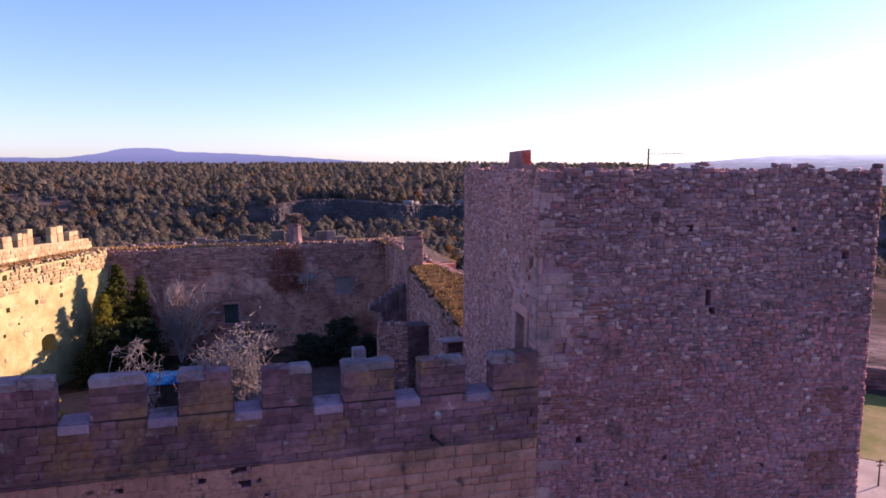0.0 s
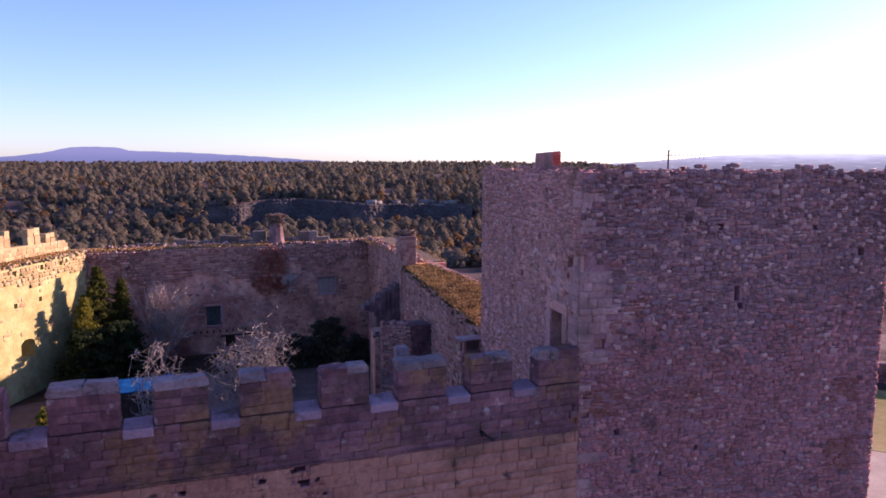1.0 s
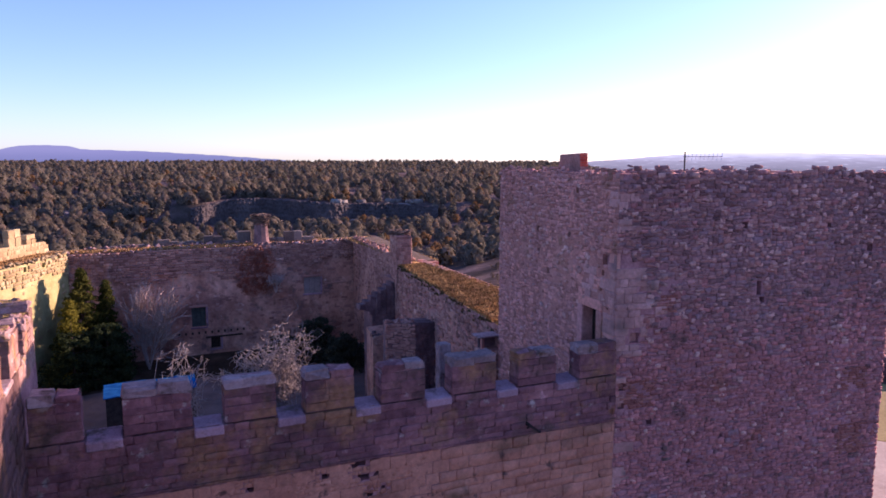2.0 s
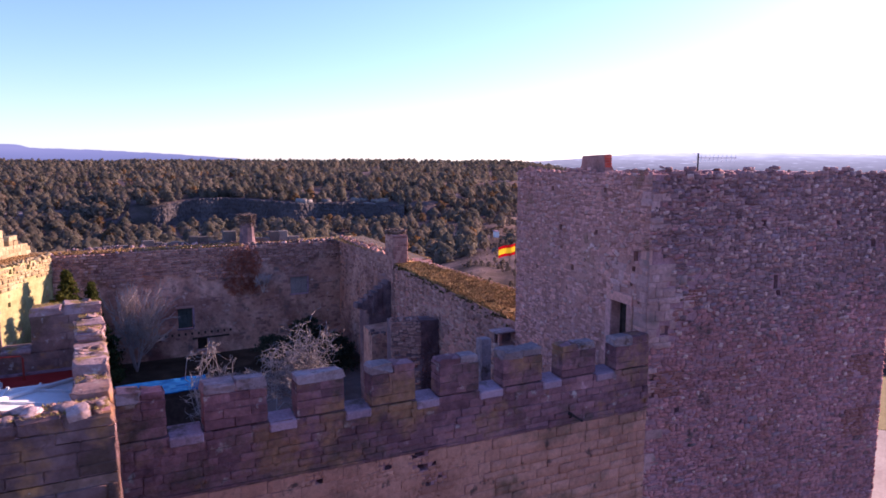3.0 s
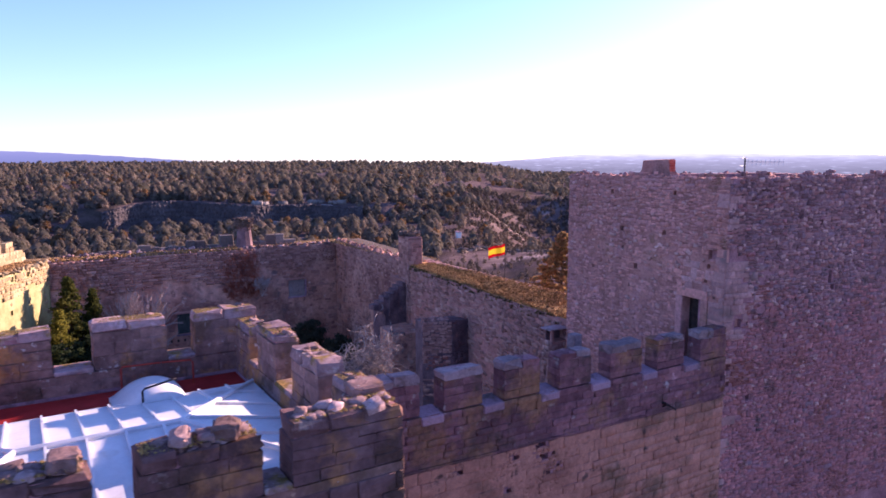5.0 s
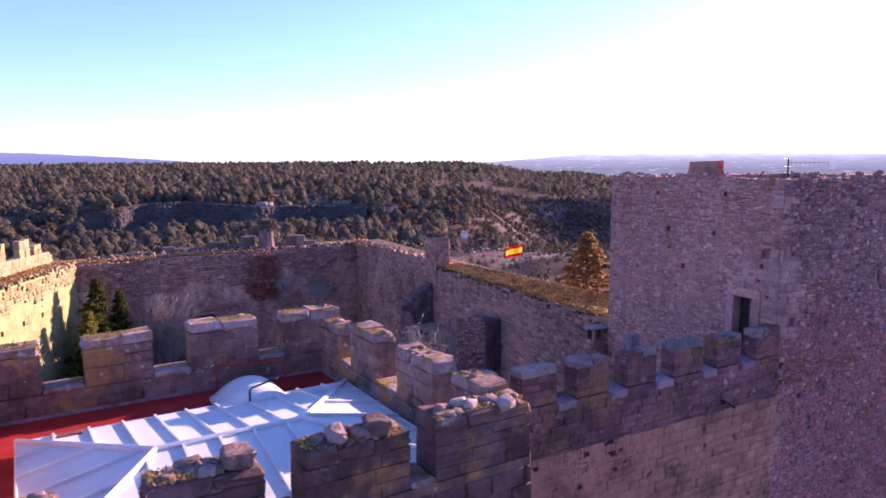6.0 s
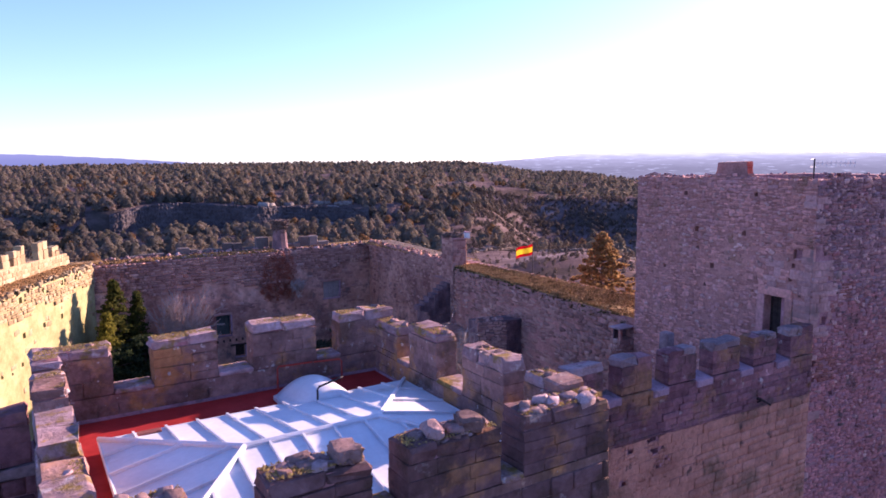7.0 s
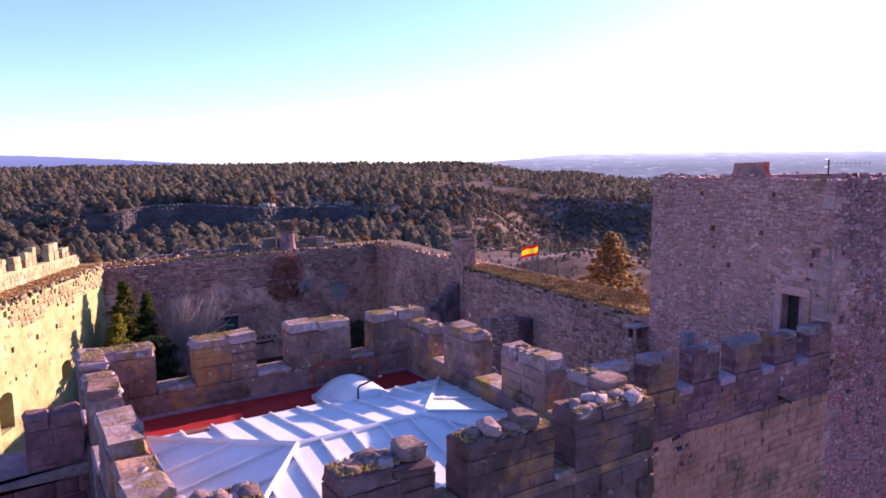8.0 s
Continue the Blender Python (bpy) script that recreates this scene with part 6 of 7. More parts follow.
def twig_tree(parent, foot, crowns, seed, material, fork_z, radius):
    """A bare tree whose limbs reach into crowns (centre, radii, limbs) and end in crooked twigs."""
    rng = np.random.default_rng(seed)
    trunk, crown = bmesh.new(), bmesh.new()
    f = Vector(foot)
    top = Vector((f.x + 0.15, f.y, fork_z))
    tube_bm([f, f.lerp(top, 0.35) + Vector((0.12, 0, 0)), f.lerp(top, 0.7) - Vector((0.1, 0, 0)), top], [radius, radius * 0.85, radius * 0.7, radius * 0.55], 7, trunk)

    def crooked(p, q, r0, r1, n, wild, sides):
        d = (q - p).length
        pts = [p] + [p.lerp(q, k / n) + Vector(rng.normal(0, wild * d, 3)) for k in range(1, n)] + [q]
        tube_bm(pts, [r0 + (r1 - r0) * k / n for k in range(n + 1)], sides, crown)
        return pts

    for centre, rad, count in crowns:
        c, rad = Vector(centre), Vector(rad)
        for _ in range(count):
            d = Vector(rng.normal(0, 1, 3)).normalized()
            d.z = abs(d.z) if rng.random() < 0.75 else d.z
            tip = c + Vector((d.x * rad.x, d.y * rad.y, d.z * rad.z)) * rng.uniform(0.55, 1.0)
            start = f.lerp(top, rng.uniform(0.86, 1.0))
            limb = crooked(start, tip, radius * rng.uniform(0.14, 0.28), 0.011, 7, 0.085, 5)
            for _ in range(6):
                p = limb[int(rng.integers(3, 8))]
                q = p + Vector(rng.normal(0, 1, 3)).normalized() * rng.uniform(0.3, 0.75) * (rad.x ** 0.5 if rad.x > 0.6 else rad.x) + Vector((0, 0, 0.08))
                sub_ = crooked(p, q, 0.017, 0.010, 4, 0.1, 4)
                for _ in range(3):
                    a = sub_[int(rng.integers(1, 5))]
                    crooked(a, a + Vector(rng.normal(0, 1, 3)).normalized() * rng.uniform(0.15, 0.42), 0.011, 0.007, 2, 0.1, 3)
    part("trunk", trunk, material, parent)
    part("crown", crown, material, parent)


def leaf_cloud(name, centres, sizes, leaf, per, seed, material, parent, flat=0.5, label=""):
    """Foliage: many small leaf sprays gathered round clump centres."""
    rng = np.random.default_rng(seed)
    c = np.repeat(np.asarray(centres, float), per, 0)
    s = np.repeat(np.asarray(sizes, float), per)
    n = len(c)
    p = c + rng.normal(0, 0.42, (n, 3)) * s[:, None] * np.array((1, 1, flat))
    a = rng.normal(0, 1, (n, 3))
    a /= np.linalg.norm(a, axis=1)[:, None]
    b = np.cross(a, rng.normal(0, 1, (n, 3)))
    b /= np.linalg.norm(b, axis=1)[:, None] + 1e-9
    k = (leaf * rng.uniform(0.6, 1.4, n))[:, None]
    v = np.stack((p - a * k, p + a * k * 0.6 + b * k * 0.7, p + a * k * 0.6 - b * k * 0.7), 1).reshape(-1, 3)
    ob = link(name, mesh_np(name, v, np.arange(len(v)), np.full(n, 3)), material, parent, label)
    return ob


def conifer(name, label, foot, height, radius, material, seed, leaf=0.16, clumps=170, per=34, tip=0.15, power=0.8, category="tree", group=""):
    t = base(name, label, category, group=group)
    rng = np.random.default_rng(seed)
    fx, fy, fz = foot
    part("trunk", tube_bm([(fx, fy, fz), (fx + 0.05, fy, fz + height * 0.5), (fx, fy, fz + height * 0.97)], [0.2, 0.12, 0.02], 7), M_BARK_DARK, t)
    limbs, cs, ss = bmesh.new(), [], []
    for k in range(clumps):
        f = (k + rng.random()) / clumps
        f = f ** 1.25
        r = radius * (tip + (1 - tip) * (1 - f) ** power) * math.sqrt(rng.uniform(0.2, 1.0)) * rng.uniform(0.6, 1.3)
        a = rng.uniform(0, 6.28)
        p = (fx + r * math.cos(a), fy + r * math.sin(a), fz + height * (0.06 + 0.94 * f))
        cs.append(p)
        ss.append((0.34 + 0.4 * (1 - f)) * (170 / clumps) ** 0.3)
        if k % 4 == 0:
            tube_bm([(fx, fy, p[2] - 0.25), p], [0.04, 0.015], 4, limbs)
    part("bough", limbs, M_BARK_DARK, t)
    leaf_cloud("crown", cs, ss, leaf, per, seed + 1, material, t)
    return t


def build_yard_plants():
    t = base("bare_tree", "leafless grey lichened tree in the courtyard", "tree")
    twig_tree(t, (0.2, 31.1, YARD), [((0.1, 31.0, 7.2), (1.85, 1.5, 1.75), 44), ((-1.6, 30.8, 6.5), (1.3, 1.0, 0.9), 11), ((0.9, 31.0, 6.0), (0.8, 1.0, 1.0), 6)], 5, M_BARK, 5.6, 0.13)
    t = base("bare_sapling", "leafless pale sapling behind the battlements", "tree")
    twig_tree(t, (-3.9, 30.6, YARD), [((-4.5, 30.5, 7.5), (0.24, 0.24, 1.5), 9), ((-3.75, 30.5, 7.7), (0.3, 0.25, 1.5), 9), ((-3.1, 30.4, 7.0), (0.3, 0.25, 1.1), 7)], 9, M_BARK, 4.6, 0.05)
    t = base("bare_shrub", "tall leafless pale shrub against the courtyard wall", "shrub")
    branch_tree(t, "bare_shrub", (-4.6, 69.6, YARD), 7.8, 14, M_BARK_PALE, spread=0.34, depth=3, radius=0.05, stems=12, lean=0.26, twig=0.025, rise=0.62, first=0.24, fork=6, low=6, crook=0.1)
    t = base("wall_shrub", "small leafless shrub rooted in the wall", "shrub")
    branch_tree(t, "wall_shrub", (7.9, 72.05, 2.4), 2.4, 17, M_BARK_PALE, spread=0.35, depth=3, radius=0.04, stems=6, lean=0.5, twig=0.02, rise=0.4, first=0.3)
    conifer("conifer", "tall dark cypress-like conifer in the courtyard corner", (-9.9, 69.2, YARD), 10.0, 3.1, M_CEDAR, 41, leaf=0.11, clumps=300, per=60, power=1.0, tip=0.03, group="conifers in the courtyard corner")
    conifer("conifer", "bushy yellow-green conifer in the courtyard corner", (-10.75, 66.9, YARD), 7.6, 1.15, M_THUJA, 43, leaf=0.1, clumps=150, per=60, power=0.55, tip=0.05, group="conifers in the courtyard corner")
    conifer("conifer", "dark spreading conifer beside the courtyard corner", (-8.0, 66.8, YARD), 5.2, 2.0, M_HOLLY, 45, leaf=0.14, clumps=190, per=50, power=0.4, tip=0.4, group="conifers in the courtyard corner")
    conifer("conifer", "low dark conifer in front of the yellow-green one", (-10.6, 65.6, YARD), 4.9, 2.3, M_HOLLY, 49, leaf=0.14, clumps=170, per=50, power=0.4, tip=0.4, group="conifers in the courtyard corner")
    conifer("conifer", "slim dark conifer leaning in the courtyard corner", (-8.0, 70.0, YARD), 8.6, 2.0, M_CEDAR, 47, leaf=0.11, clumps=150, per=60, power=1.0, tip=0.03, group="conifers in the courtyard corner")
    for k, (x, y, h, r) in enumerate(((10.6, 66.0, 4.2, 1.7), (7.6, 66.5, 2.6, 2.0), (12.4, 62.5, 3.1, 1.7))):
        conifer("evergreen_bush", "dense dark evergreen bush in the courtyard", (x, y, YARD), h, r, M_BUSH, 51 + 2 * k, leaf=0.13, clumps=110, per=60, power=0.45, tip=0.4, category="bush", group="evergreen bushes in the courtyard")
    conifer("young_conifer", "small sunlit yellow-green conifer in the courtyard", (-9.6, 41.0, YARD), 6.6, 1.3, M_THUJA, 57, leaf=0.13, clumps=110, per=34)
    conifer("larch", "tall rust-orange autumn conifer outside the walls", (26.4, 46.9, -4.0), 14.2, 6.6, M_ORANGE, 59, leaf=0.13, clumps=1000, per=44, power=0.9, tip=0.03)
    # creeper on the back wall
    cr = base("dead_creeper", "red-brown dead creeper on the courtyard wall", "creeper")
    rng = np.random.default_rng(61)
    cs = [(rng.uniform(3.8, 8.2), 72.74 + rng.uniform(-0.03, 0.05), rng.uniform(1.7, 7.1)) for _ in range(640)]
    cs = [c for c in cs if ((c[0] - 6.0) / 1.75) ** 4 + ((c[2] - 4.6) / 2.3) ** 4 < 1 + 0.45 * rng.normal()]
    ob = leaf_cloud("creeper_mat", cs, [0.28] * len(cs), 0.05, 26, 62, M_CREEPER, cr, flat=1.0)
    ob["kind"] = "stuff"
    tp = base("tarpaulin", "crumpled blue tarpaulin over a heap in the courtyard", "tarpaulin")
    bm = bmesh.new()
    bmesh.ops.create_grid(bm, x_segments=14, y_segments=10, size=1.0)
    for v in bm.verts:
        v.co = Vector((-4.9 + v.co.x * 2.3, 39.9 + v.co.y * 0.7, 4.0 + 0.15 * v.co.y + 0.02 * rng.normal()))
    ex = bmesh.ops.extrude_face_region(bm, geom=bm.faces[:])
    for v in [g for g in ex["geom"] if isinstance(g, bmesh.types.BMVert)]:
        v.co.z -= 0.05
    part("sheet", bm, M_BLUE, tp)
    part("mound", prism_bm([(-7.1, 39.3), (-2.7, 39.3), (-2.7, 40.5), (-7.1, 40.5)], YARD, [3.8, 3.8, 4.0, 4.0]), M_DARKWOOD, tp)


build_yard_plants()


def build_small_things():
    post = base("stone_post", "squared grey stone post on the wall walk", "post")
    part("shaft", box_bm((3.72, 20.9, -3.6), (4.12, 21.3, 10.1), 0.03), M_COPING, post)
    spout = base("water_spout", "dark bent drain pipe on the curtain wall", "pipe")
    part("pipe", tube_bm([(5.5, CY + 0.1, 8.05), (5.53, CY - 0.2, 8.03), (5.8, CY - 0.4, 7.84)], [0.06, 0.055, 0.045], 8), M_IRON, spout)
    part("bracket", tube_bm([(5.55, CY - 0.02, 7.86), (5.57, CY - 0.18, 7.98)], 0.03, 6), M_IRON, spout)
    flag = base("flag", "red and yellow striped flag waving on a pole", "flag")
    fx, fy, z1 = 39.0, 71.6, 6.0
    part("flag_pole", tube_bm([(fx, fy, -5.0), (fx, fy, z1 + 0.1)], 0.035, 8), M_IRON, flag)
    n = 18
    way = Vector((-0.86, 0.5, 0)).normalized()
    for name, v0, v1, mat in (("stripe", 0.0, 0.25, M_FLAG_RED), ("stripe", 0.25, 0.75, M_FLAG_YELLOW), ("stripe", 0.75, 1.0, M_FLAG_RED)):
        bm = bmesh.new()
        rows = []
        for i in range(n + 1):
            u = i / n
            off = Vector((0.5, 0.86, 0)) * 0.12 * math.sin(u * 8)
            col = []
            for v in (v0, v1):
                p = Vector((fx, fy, z1 - 0.05 - v * 1.35 - u * 0.55 - 0.07 * math.sin(u * 7))) + way * u * 2.1 + off
                col.append((bm.verts.new(p), bm.verts.new(p + Vector((0.5, 0.86, 0)) * 0.012)))
            rows.append(col)
        for a, b in zip(rows, rows[1:]):
            bm.faces.new((a[0][0], b[0][0], b[1][0], a[1][0]))
            bm.faces.new((a[0][1], a[1][1], b[1][1], b[0][1]))
            bm.faces.new((a[0][0], a[0][1], b[0][1], b[0][0]))
            bm.faces.new((a[1][0], b[1][0], b[1][1], a[1][1]))
        part(name, bm, mat, flag)
    hut = base("white_cabin", "small white cabin on the far slope", "cabin")
    gx, gy = 140.0, 236.5
    gz = float(ground_z(gx, gy))
    part("wall", box_bm((gx - 0.9, gy - 0.9, gz - 1), (gx + 0.9, gy + 0.9, gz + 2.3), 0.03), M_WHITE, hut)
    part("roof", prism_bm([(gx - 1.0, gy - 1.0), (gx + 1.0, gy - 1.0), (gx + 1.0, gy + 1.0), (gx - 1.0, gy + 1.0)], gz + 2.3, [gz + 2.5, gz + 2.5, gz + 2.8, gz + 2.8]), M_SILL, hut)
    lawn = part("lawn", prism_bm([(36.5, 34.5), (42.5, 27.5), (54.5, 35.0), (47.5, 45.0)], -6.5, [-2.97, -2.97, -2.95, -2.95]), M_LAWN)
    tagged(lawn, "straw-coloured mown meadow beside the keep", "lawn", kind="structure")
    path = part("path", prism_bm([(22, 27), (40, 16), (42.4, 27.4), (36.4, 34.4)], -6.5, -2.96), M_ROAD)
    tagged(path, "pale gravel path below the keep", "path", kind="structure")
    low = base("field_wall", "dark dry-stone field wall along the meadow", "wall", kind="structure")
    part("wall_body", prism_bm([(48.0, 46.3), (58.0, 36.0), (58.7, 36.6), (48.7, 46.9)], -4.5, -1.25), M_DARKSTONE, low)
    masonry(low, (48.0, 46.3), (58.0, 36.0), -3.2, -1.2, 0.6, 0.32, "rubble", M_DARKSTONE, depth=0.1, gap=0.03, seed=90)
    pole = base("utility_pole", "small wooden utility pole with a crossarm beside the path", "pole")
    px_, py_ = 36.2, 28.6
    part("mast", tube_bm([(px_, py_, -3.0), (px_, py_, -1.3)], [0.05, 0.035], 7), M_BARK_DARK, pole)
    for z, w in ((-1.45, 0.3), (-1.7, 0.22)):
        part("crossarm", box_bm((px_ - w, py_ - 0.03, z), (px_ + w, py_ + 0.03, z + 0.06), 0.008), M_BARK_DARK, pole)


build_small_things()


# ---- woods on the hillsides ----
def tree_template(rng, n, kind):
    """A juniper or a round oak of n leaf clumps (one spray of two crossed triangles each), one metre tall."""
    vs = []
    for k in range(n):
        f = rng.random() ** (1.15 if kind == "cone" else 0.9)
        if kind == "cone":
            r = 0.42 * (1 - f) ** 0.6 + 0.03
        else:
            r = 0.42 * math.sqrt(max(0.05, 1 - (2 * f - 0.9) ** 2))
        a = rng.uniform(0, 6.28)
        rr = r * math.sqrt(rng.uniform(0.55, 1.0)) * (0.88 + 0.2 * math.sin(3 * a + 7 * f) + 0.06 * rng.normal())
        p = np.array((rr * math.cos(a), rr * math.sin(a), 0.04 + 0.92 * f))
        s = (0.12 if n < 80 else 0.085) * rng.uniform(0.6, 1.4)
        out = np.array((math.cos(a), math.sin(a), 0.5 + rng.normal() * 0.4))
        t1 = np.cross(out, rng.normal(0, 1, 3))
        t1 /= np.linalg.norm(t1)
        t2 = np.cross(out, t1)
        t2 /= np.linalg.norm(t2)
        vs += [p - t1 * s - t2 * s * 0.5, p + t1 * s - t2 * s * 0.5, p + t2 * s]
    for a in (0, 2.1, 4.2):
        vs += [np.array((0.03 * math.cos(a), 0.03 * math.sin(a), -0.06)), np.array((0.03 * math.cos(a + 2), 0.03 * math.sin(a + 2), -0.06)), np.array((0, 0, 0.5))]
    return np.array(vs)


def plant(name, label, xs, ys, hs, templates, material, seed):
    rng = np.random.default_rng(seed)
    zs = ground_z(xs, ys)
    out, soft = [], []
    pick = rng.integers(len(templates), size=len(xs))
    ang = rng.uniform(0, 6.28, len(xs))
    wide = rng.uniform(0.85, 1.55, len(xs))
    for k, t in enumerate(templates):
        sel = np.nonzero(pick == k)[0]
        if not len(sel):
            continue
        c, s = np.cos(ang[sel])[:, None], np.sin(ang[sel])[:, None]
        h, w = hs[sel][:, None], (hs[sel] * wide[sel])[:, None]
        x = (t[None, :, 0] * c - t[None, :, 1] * s) * w + xs[sel][:, None]
        y = (t[None, :, 0] * s + t[None, :, 1] * c) * w + ys[sel][:, None]
        z = t[None, :, 2] * h + zs[sel][:, None] - 0.1
        out.append(np.stack((x, y, z), -1).reshape(-1, 3))
        soft.append(np.stack((x - xs[sel][:, None], y - ys[sel][:, None], z - zs[sel][:, None] + 0.1 * h), -1).reshape(-1, 3) + rng.normal(0, 0.3, (x.size, 3)))
    v = np.concatenate(out)
    me = mesh_np(name, v, np.arange(len(v)), np.full(len(v) // 3, 3))
    # round off the light on each crown
    nm = np.concatenate(soft)
    nm /= np.linalg.norm(nm, axis=1)[:, None] + 1e-9
    me.polygons.foreach_set("use_smooth", np.ones(len(me.polygons), bool))
    me.normals_split_custom_set_from_vertices(nm.tolist())
    return tagged(link(name, me, material), label, "woodland", kind="stuff")


def scatter(rng, n, r0, r1, a0, a1):
    r = np.sqrt(rng.uniform(r0 ** 2, r1 ** 2, n))
    a = np.radians(rng.uniform(a0, a1, n))
    return LAND[0] + r * np.sin(a), LAND[1] + r * np.cos(a), r, np.degrees(a)


def build_woods():
    rng = np.random.default_rng(77)
    near = [tree_template(rng, 230, "cone") for _ in range(3)] + [tree_template(rng, 230, "round") for _ in range(6)]
    far = [tree_template(rng, 75, "cone") for _ in range(3)] + [tree_template(rng, 75, "round") for _ in range(6)]
    rnd = [tree_template(rng, 70, "round") for _ in range(4)]
    field = lambda x, y: np.sin(x * 0.021 + 1.3) * np.sin(y * 0.017 + 0.4) + 0.6 * np.sin(x * 0.05 + y * 0.043)

    def thin(x, y, r, a):
        """Clearings, the cliff face and the bare valley floor stay open."""
        wob = r + bend(a)
        cliff = (wob > 346) & (wob < 388) & (a > 2) & (a < 24)
        valley = (a > 31) & (r < 330 + np.clip(a - 31, 0, 9) * 23) & (rng.random(len(x)) > 0.05)
        gaps = (field(x, y) > 0.25) & (a > 17) & (r > 330) & (rng.random(len(x)) > 0.12)
        gaps |= (field(x * 1.3, y * 1.3) > 0.8) & (r > 390) & (rng.random(len(x)) > 0.2)
        shaded = (a > 37) & (r > 440) & (r < 558) & (rng.random(len(x)) > 0.18)
        return ~(cliff | valley | gaps | shaded)

    x, y, r, a = scatter(rng, 4700, 190, 520, -22, 66)
    k = thin(x, y, r, a)
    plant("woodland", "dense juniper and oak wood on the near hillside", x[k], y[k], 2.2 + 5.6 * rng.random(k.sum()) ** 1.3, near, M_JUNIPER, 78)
    a = rng.uniform(-2, 25, 150)
    r = np.where(rng.random(150) < 0.6, rng.uniform(338, 358, 150), rng.uniform(389, 396, 150)) - bend(a)
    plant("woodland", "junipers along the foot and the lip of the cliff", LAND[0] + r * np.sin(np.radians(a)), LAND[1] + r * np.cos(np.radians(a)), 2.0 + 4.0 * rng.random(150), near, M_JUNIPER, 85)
    x, y, r, a = scatter(rng, 14000, 510, 1450, -22, 62)
    k = thin(x, y, r, a) & ~((a > 45) & (r > 900) & (rng.random(len(x)) > 0.3))
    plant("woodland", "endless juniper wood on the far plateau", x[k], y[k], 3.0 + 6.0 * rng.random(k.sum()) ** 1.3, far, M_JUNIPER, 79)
    x, y, r, a = scatter(rng, 320, 190, 700, -18, 44)
    k = thin(x, y, r, a)
    plant("scrub_oaks", "russet leafless oaks scattered in the wood", x[k], y[k], rng.uniform(3.5, 6.5, k.sum()), rnd, M_RUSSET, 80)
    # low scrub, hedges and terrace banks in the valley
    x, y, r, a = scatter(rng, 9500, 95, 560, 30, 66)
    k = (np.sin(r * 0.11 + a * 0.08) > 0.3) | (rng.random(len(x)) < 0.2) | ((r > 440) & (rng.random(len(x)) < 0.7))
    plant("scrub", "low grey-brown scrub on the valley terraces", x[k], y[k], rng.uniform(0.6, 2.2, k.sum()) * np.clip(r[k] / 250, 0.7, 1.6), rnd, M_SCRUB, 83)
    rng = np.random.default_rng(82)
    places = []
    for r0, a0, a1, sink in ((196, 33, 56, -0.03), (232, 33, 52, 0.05), (268, 36, 62, 0.0), (300, 35, 60, 0.02), (330, 38, 64, 0.04)):
        for _ in range(180):
            f = rng.random()
            a = a0 + (a1 - a0) * f
            r = r0 * (1 + 0.10 * math.sin(a * 0.35 + r0) + sink * f)
            x, y = LAND[0] + r * math.sin(radians(a)), LAND[1] + r * math.cos(radians(a))
            s = rng.uniform(0.4, 1.1)
            places.append((int(rng.integers(14)), Matrix.LocRotScale((x, y, float(ground_z(x, y)) + 0.2), Euler((rng.normal() * 0.2, rng.normal() * 0.2, radians(180 - a + rng.normal() * 10))), (s * 3.6, 1.4, s * 0.24))))
    ob = link("terrace_banks", mesh_np("terrace_banks", *stamp(places, RUBBLE_POOL)), M_EARTH_PALE)
    tagged(ob, "pale dry-stone terrace banks in the valley", "terrace", kind="stuff")
    a = np.radians(np.linspace(37, 66, 40))
    edge = [np.stack((LAND[0] + r * np.sin(a), LAND[1] + r * np.cos(a)), 1) for r in (424 + 6 * np.sin(a * 9), 431 + 6 * np.sin(a * 9))]
    v = np.concatenate([np.column_stack((e, ground_z(e[:, 0], e[:, 1]) + 0.35)) for e in edge])
    i = np.arange(39)
    q = np.stack((i, i + 1, i + 41, i + 40), 1)
    tagged(link("road", mesh_np("road", v, q.ravel(), np.full(39, 4)), M_ROAD), "pale country road along the valley floor", "road", kind="structure")
    # cliff: beds of limestone along the break in the slope
    rng = np.random.default_rng(81)
    na, nh = 420, 26
    grid = []
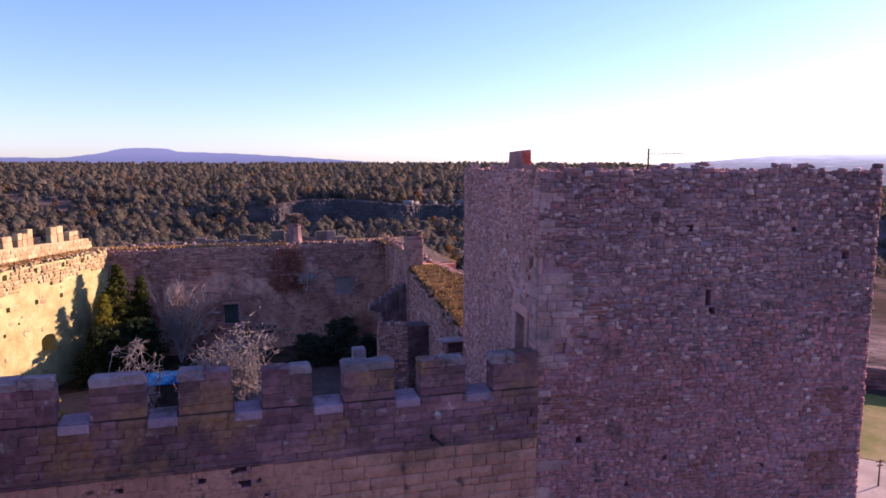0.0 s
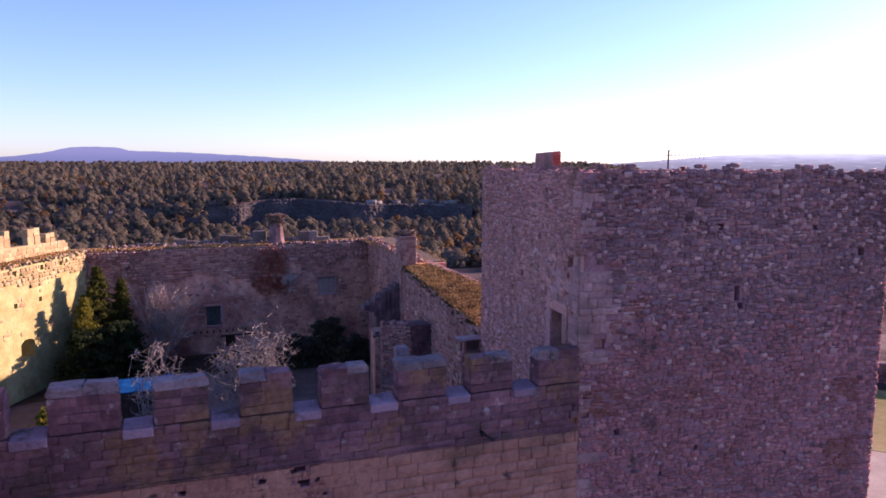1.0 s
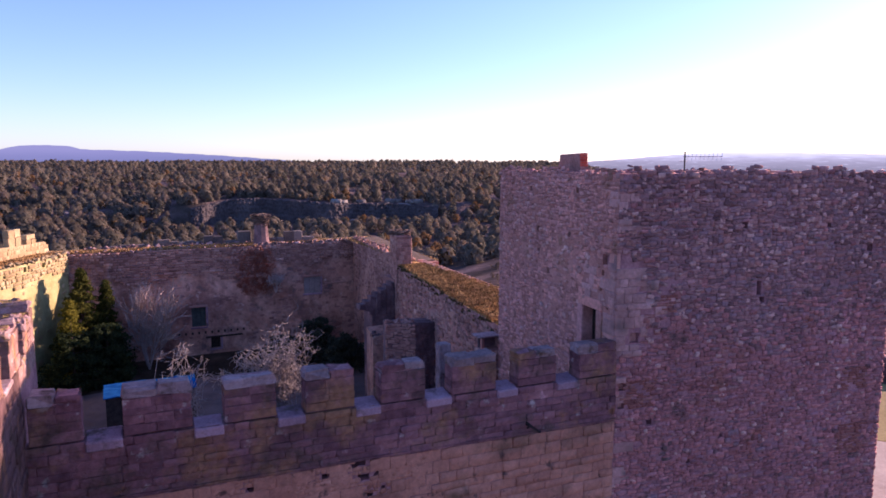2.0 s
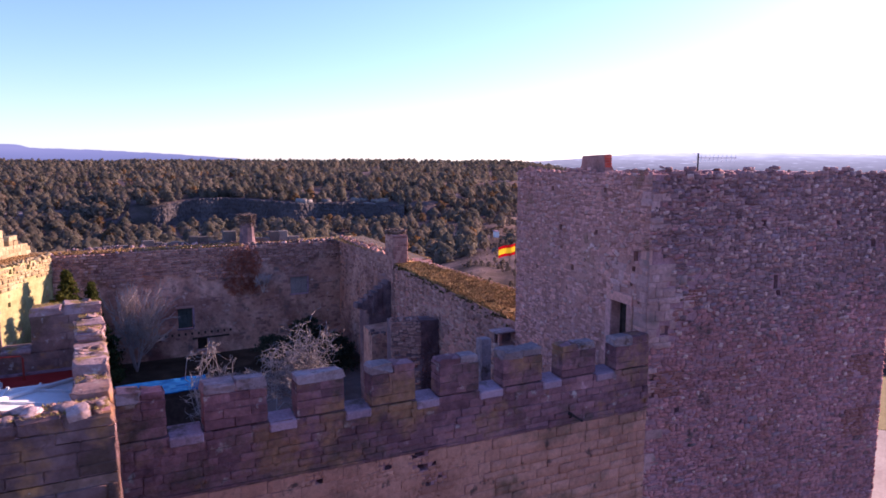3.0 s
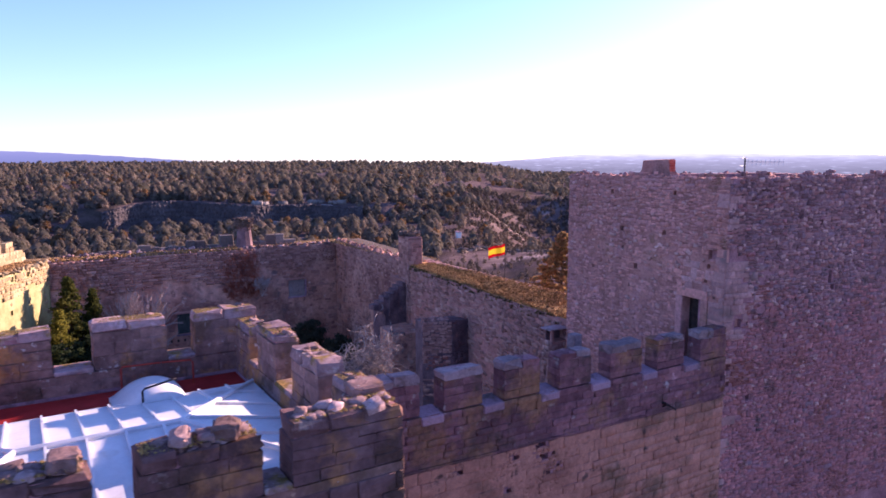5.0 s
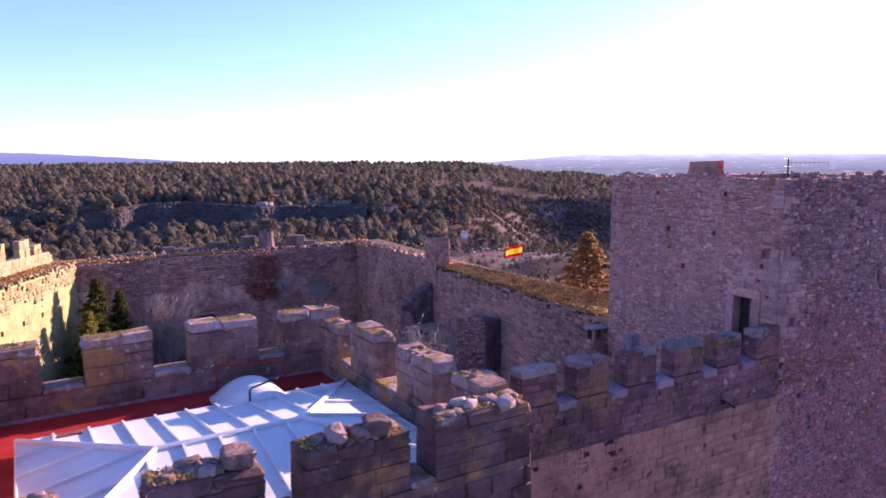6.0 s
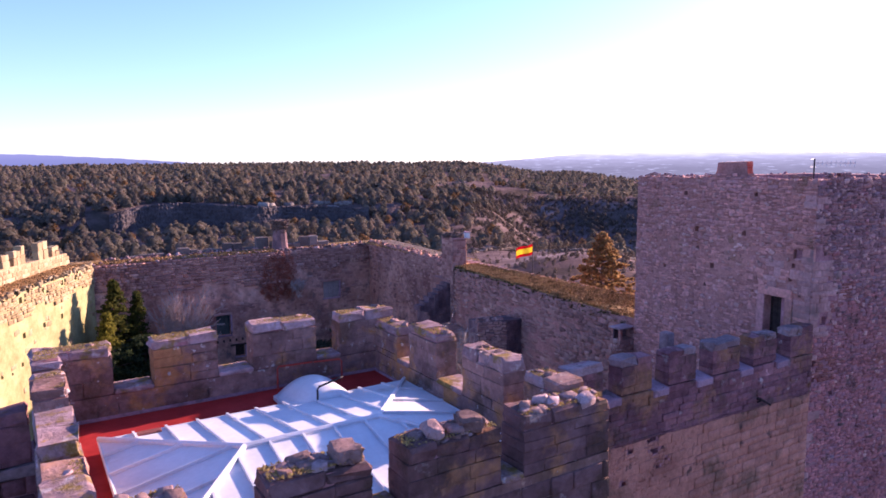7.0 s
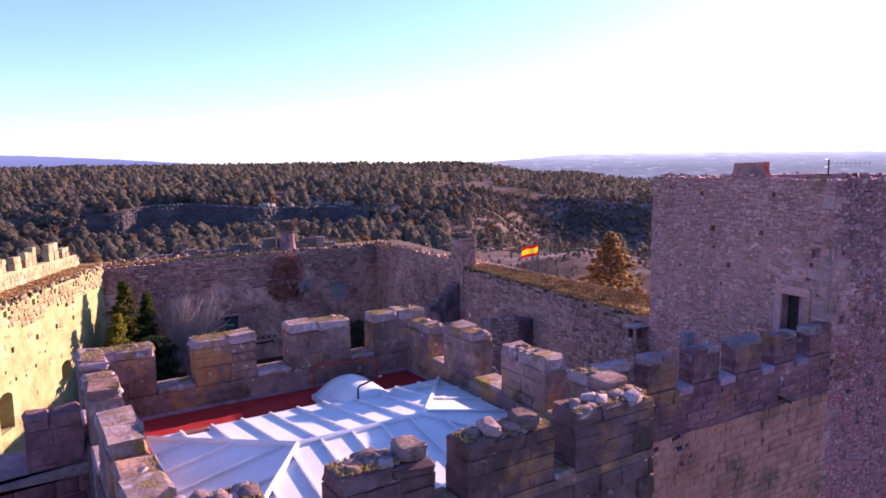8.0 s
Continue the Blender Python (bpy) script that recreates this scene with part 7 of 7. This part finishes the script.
    for i in range(na):
        a = 3.5 + 21.0 * i / (na - 1)
        r0 = 366 - float(bend(a))
        ends = min(1.0, (a - 3.5) / 5, (24.5 - a) / 6)
        lip = 0.9 * noise.noise(Vector((a * 0.5, 3, 0))) + 0.7 * noise.noise(Vector((a * 3, 7, 0))) - 1.5 * (1 - ends)
        z0 = float(ground_z(LAND[0] + r0 * math.sin(radians(a)), LAND[1] + r0 * math.cos(radians(a)))) - 2.0
        r1 = r0 + 24
        tall = float(ground_z(LAND[0] + r1 * math.sin(radians(a)), LAND[1] + r1 * math.cos(radians(a)))) + 0.4 + lip - z0
        for j in range(nh + 2):
            h = min(1.0, j / nh)
            bed = math.floor(h * 7 + 0.8 * noise.noise(Vector((a * 0.6, 0, 0))))
            out = 0.62 * bed + 0.9 * noise.noise(Vector((a * 2.3, bed * 5.1, 2))) + 0.7 * noise.noise(Vector((a * 7.0, h * 9, 5))) + 0.45 * noise.noise(Vector((a * 17.0, h * 21, 8))) + (0 if j <= nh else 24)
            r = r0 + out
            grid.append((LAND[0] + r * math.sin(radians(a)), LAND[1] + r * math.cos(radians(a)), z0 + tall * h + (0.3 * noise.noise(Vector((a * 6, j, 9))) if j <= nh else -1.0)))
    i, j = np.meshgrid(np.arange(na - 1), np.arange(nh + 1), indexing="ij")
    step = nh + 2
    quads = np.stack((i * step + j, (i + 1) * step + j, (i + 1) * step + j + 1, i * step + j + 1), -1).reshape(-1, 4)
    ledges = []
    for _ in range(70):
        a = rng.uniform(15.5, 23)
        r = rng.uniform(346, 392) - float(bend(a))
        x, y = LAND[0] + r * math.sin(radians(a)), LAND[1] + r * math.cos(radians(a))
        s = rng.uniform(2.5, 6.5)
        ledges.append((int(rng.integers(14)), Matrix.LocRotScale((x, y, float(ground_z(x, y)) + 0.5), Euler((rng.normal() * 0.12, rng.normal() * 0.1, radians(180 - a + rng.normal() * 20))), (s, 2.4, s * rng.uniform(0.3, 0.6)))))
    ob = link("rock_ledge", mesh_np("rock_ledge", *stamp(ledges, RUBBLE_POOL)), M_LEDGE)
    tagged(ob, "pale limestone ledges at the end of the cliff", "rock", kind="stuff")
    ob = link("cliff", mesh_np("cliff", np.array(grid), quads.ravel(), np.full(len(quads), 4)), M_ROCK)
    tagged(ob, "grey limestone cliff band across the wooded hillside", "cliff", kind="stuff")


build_woods()
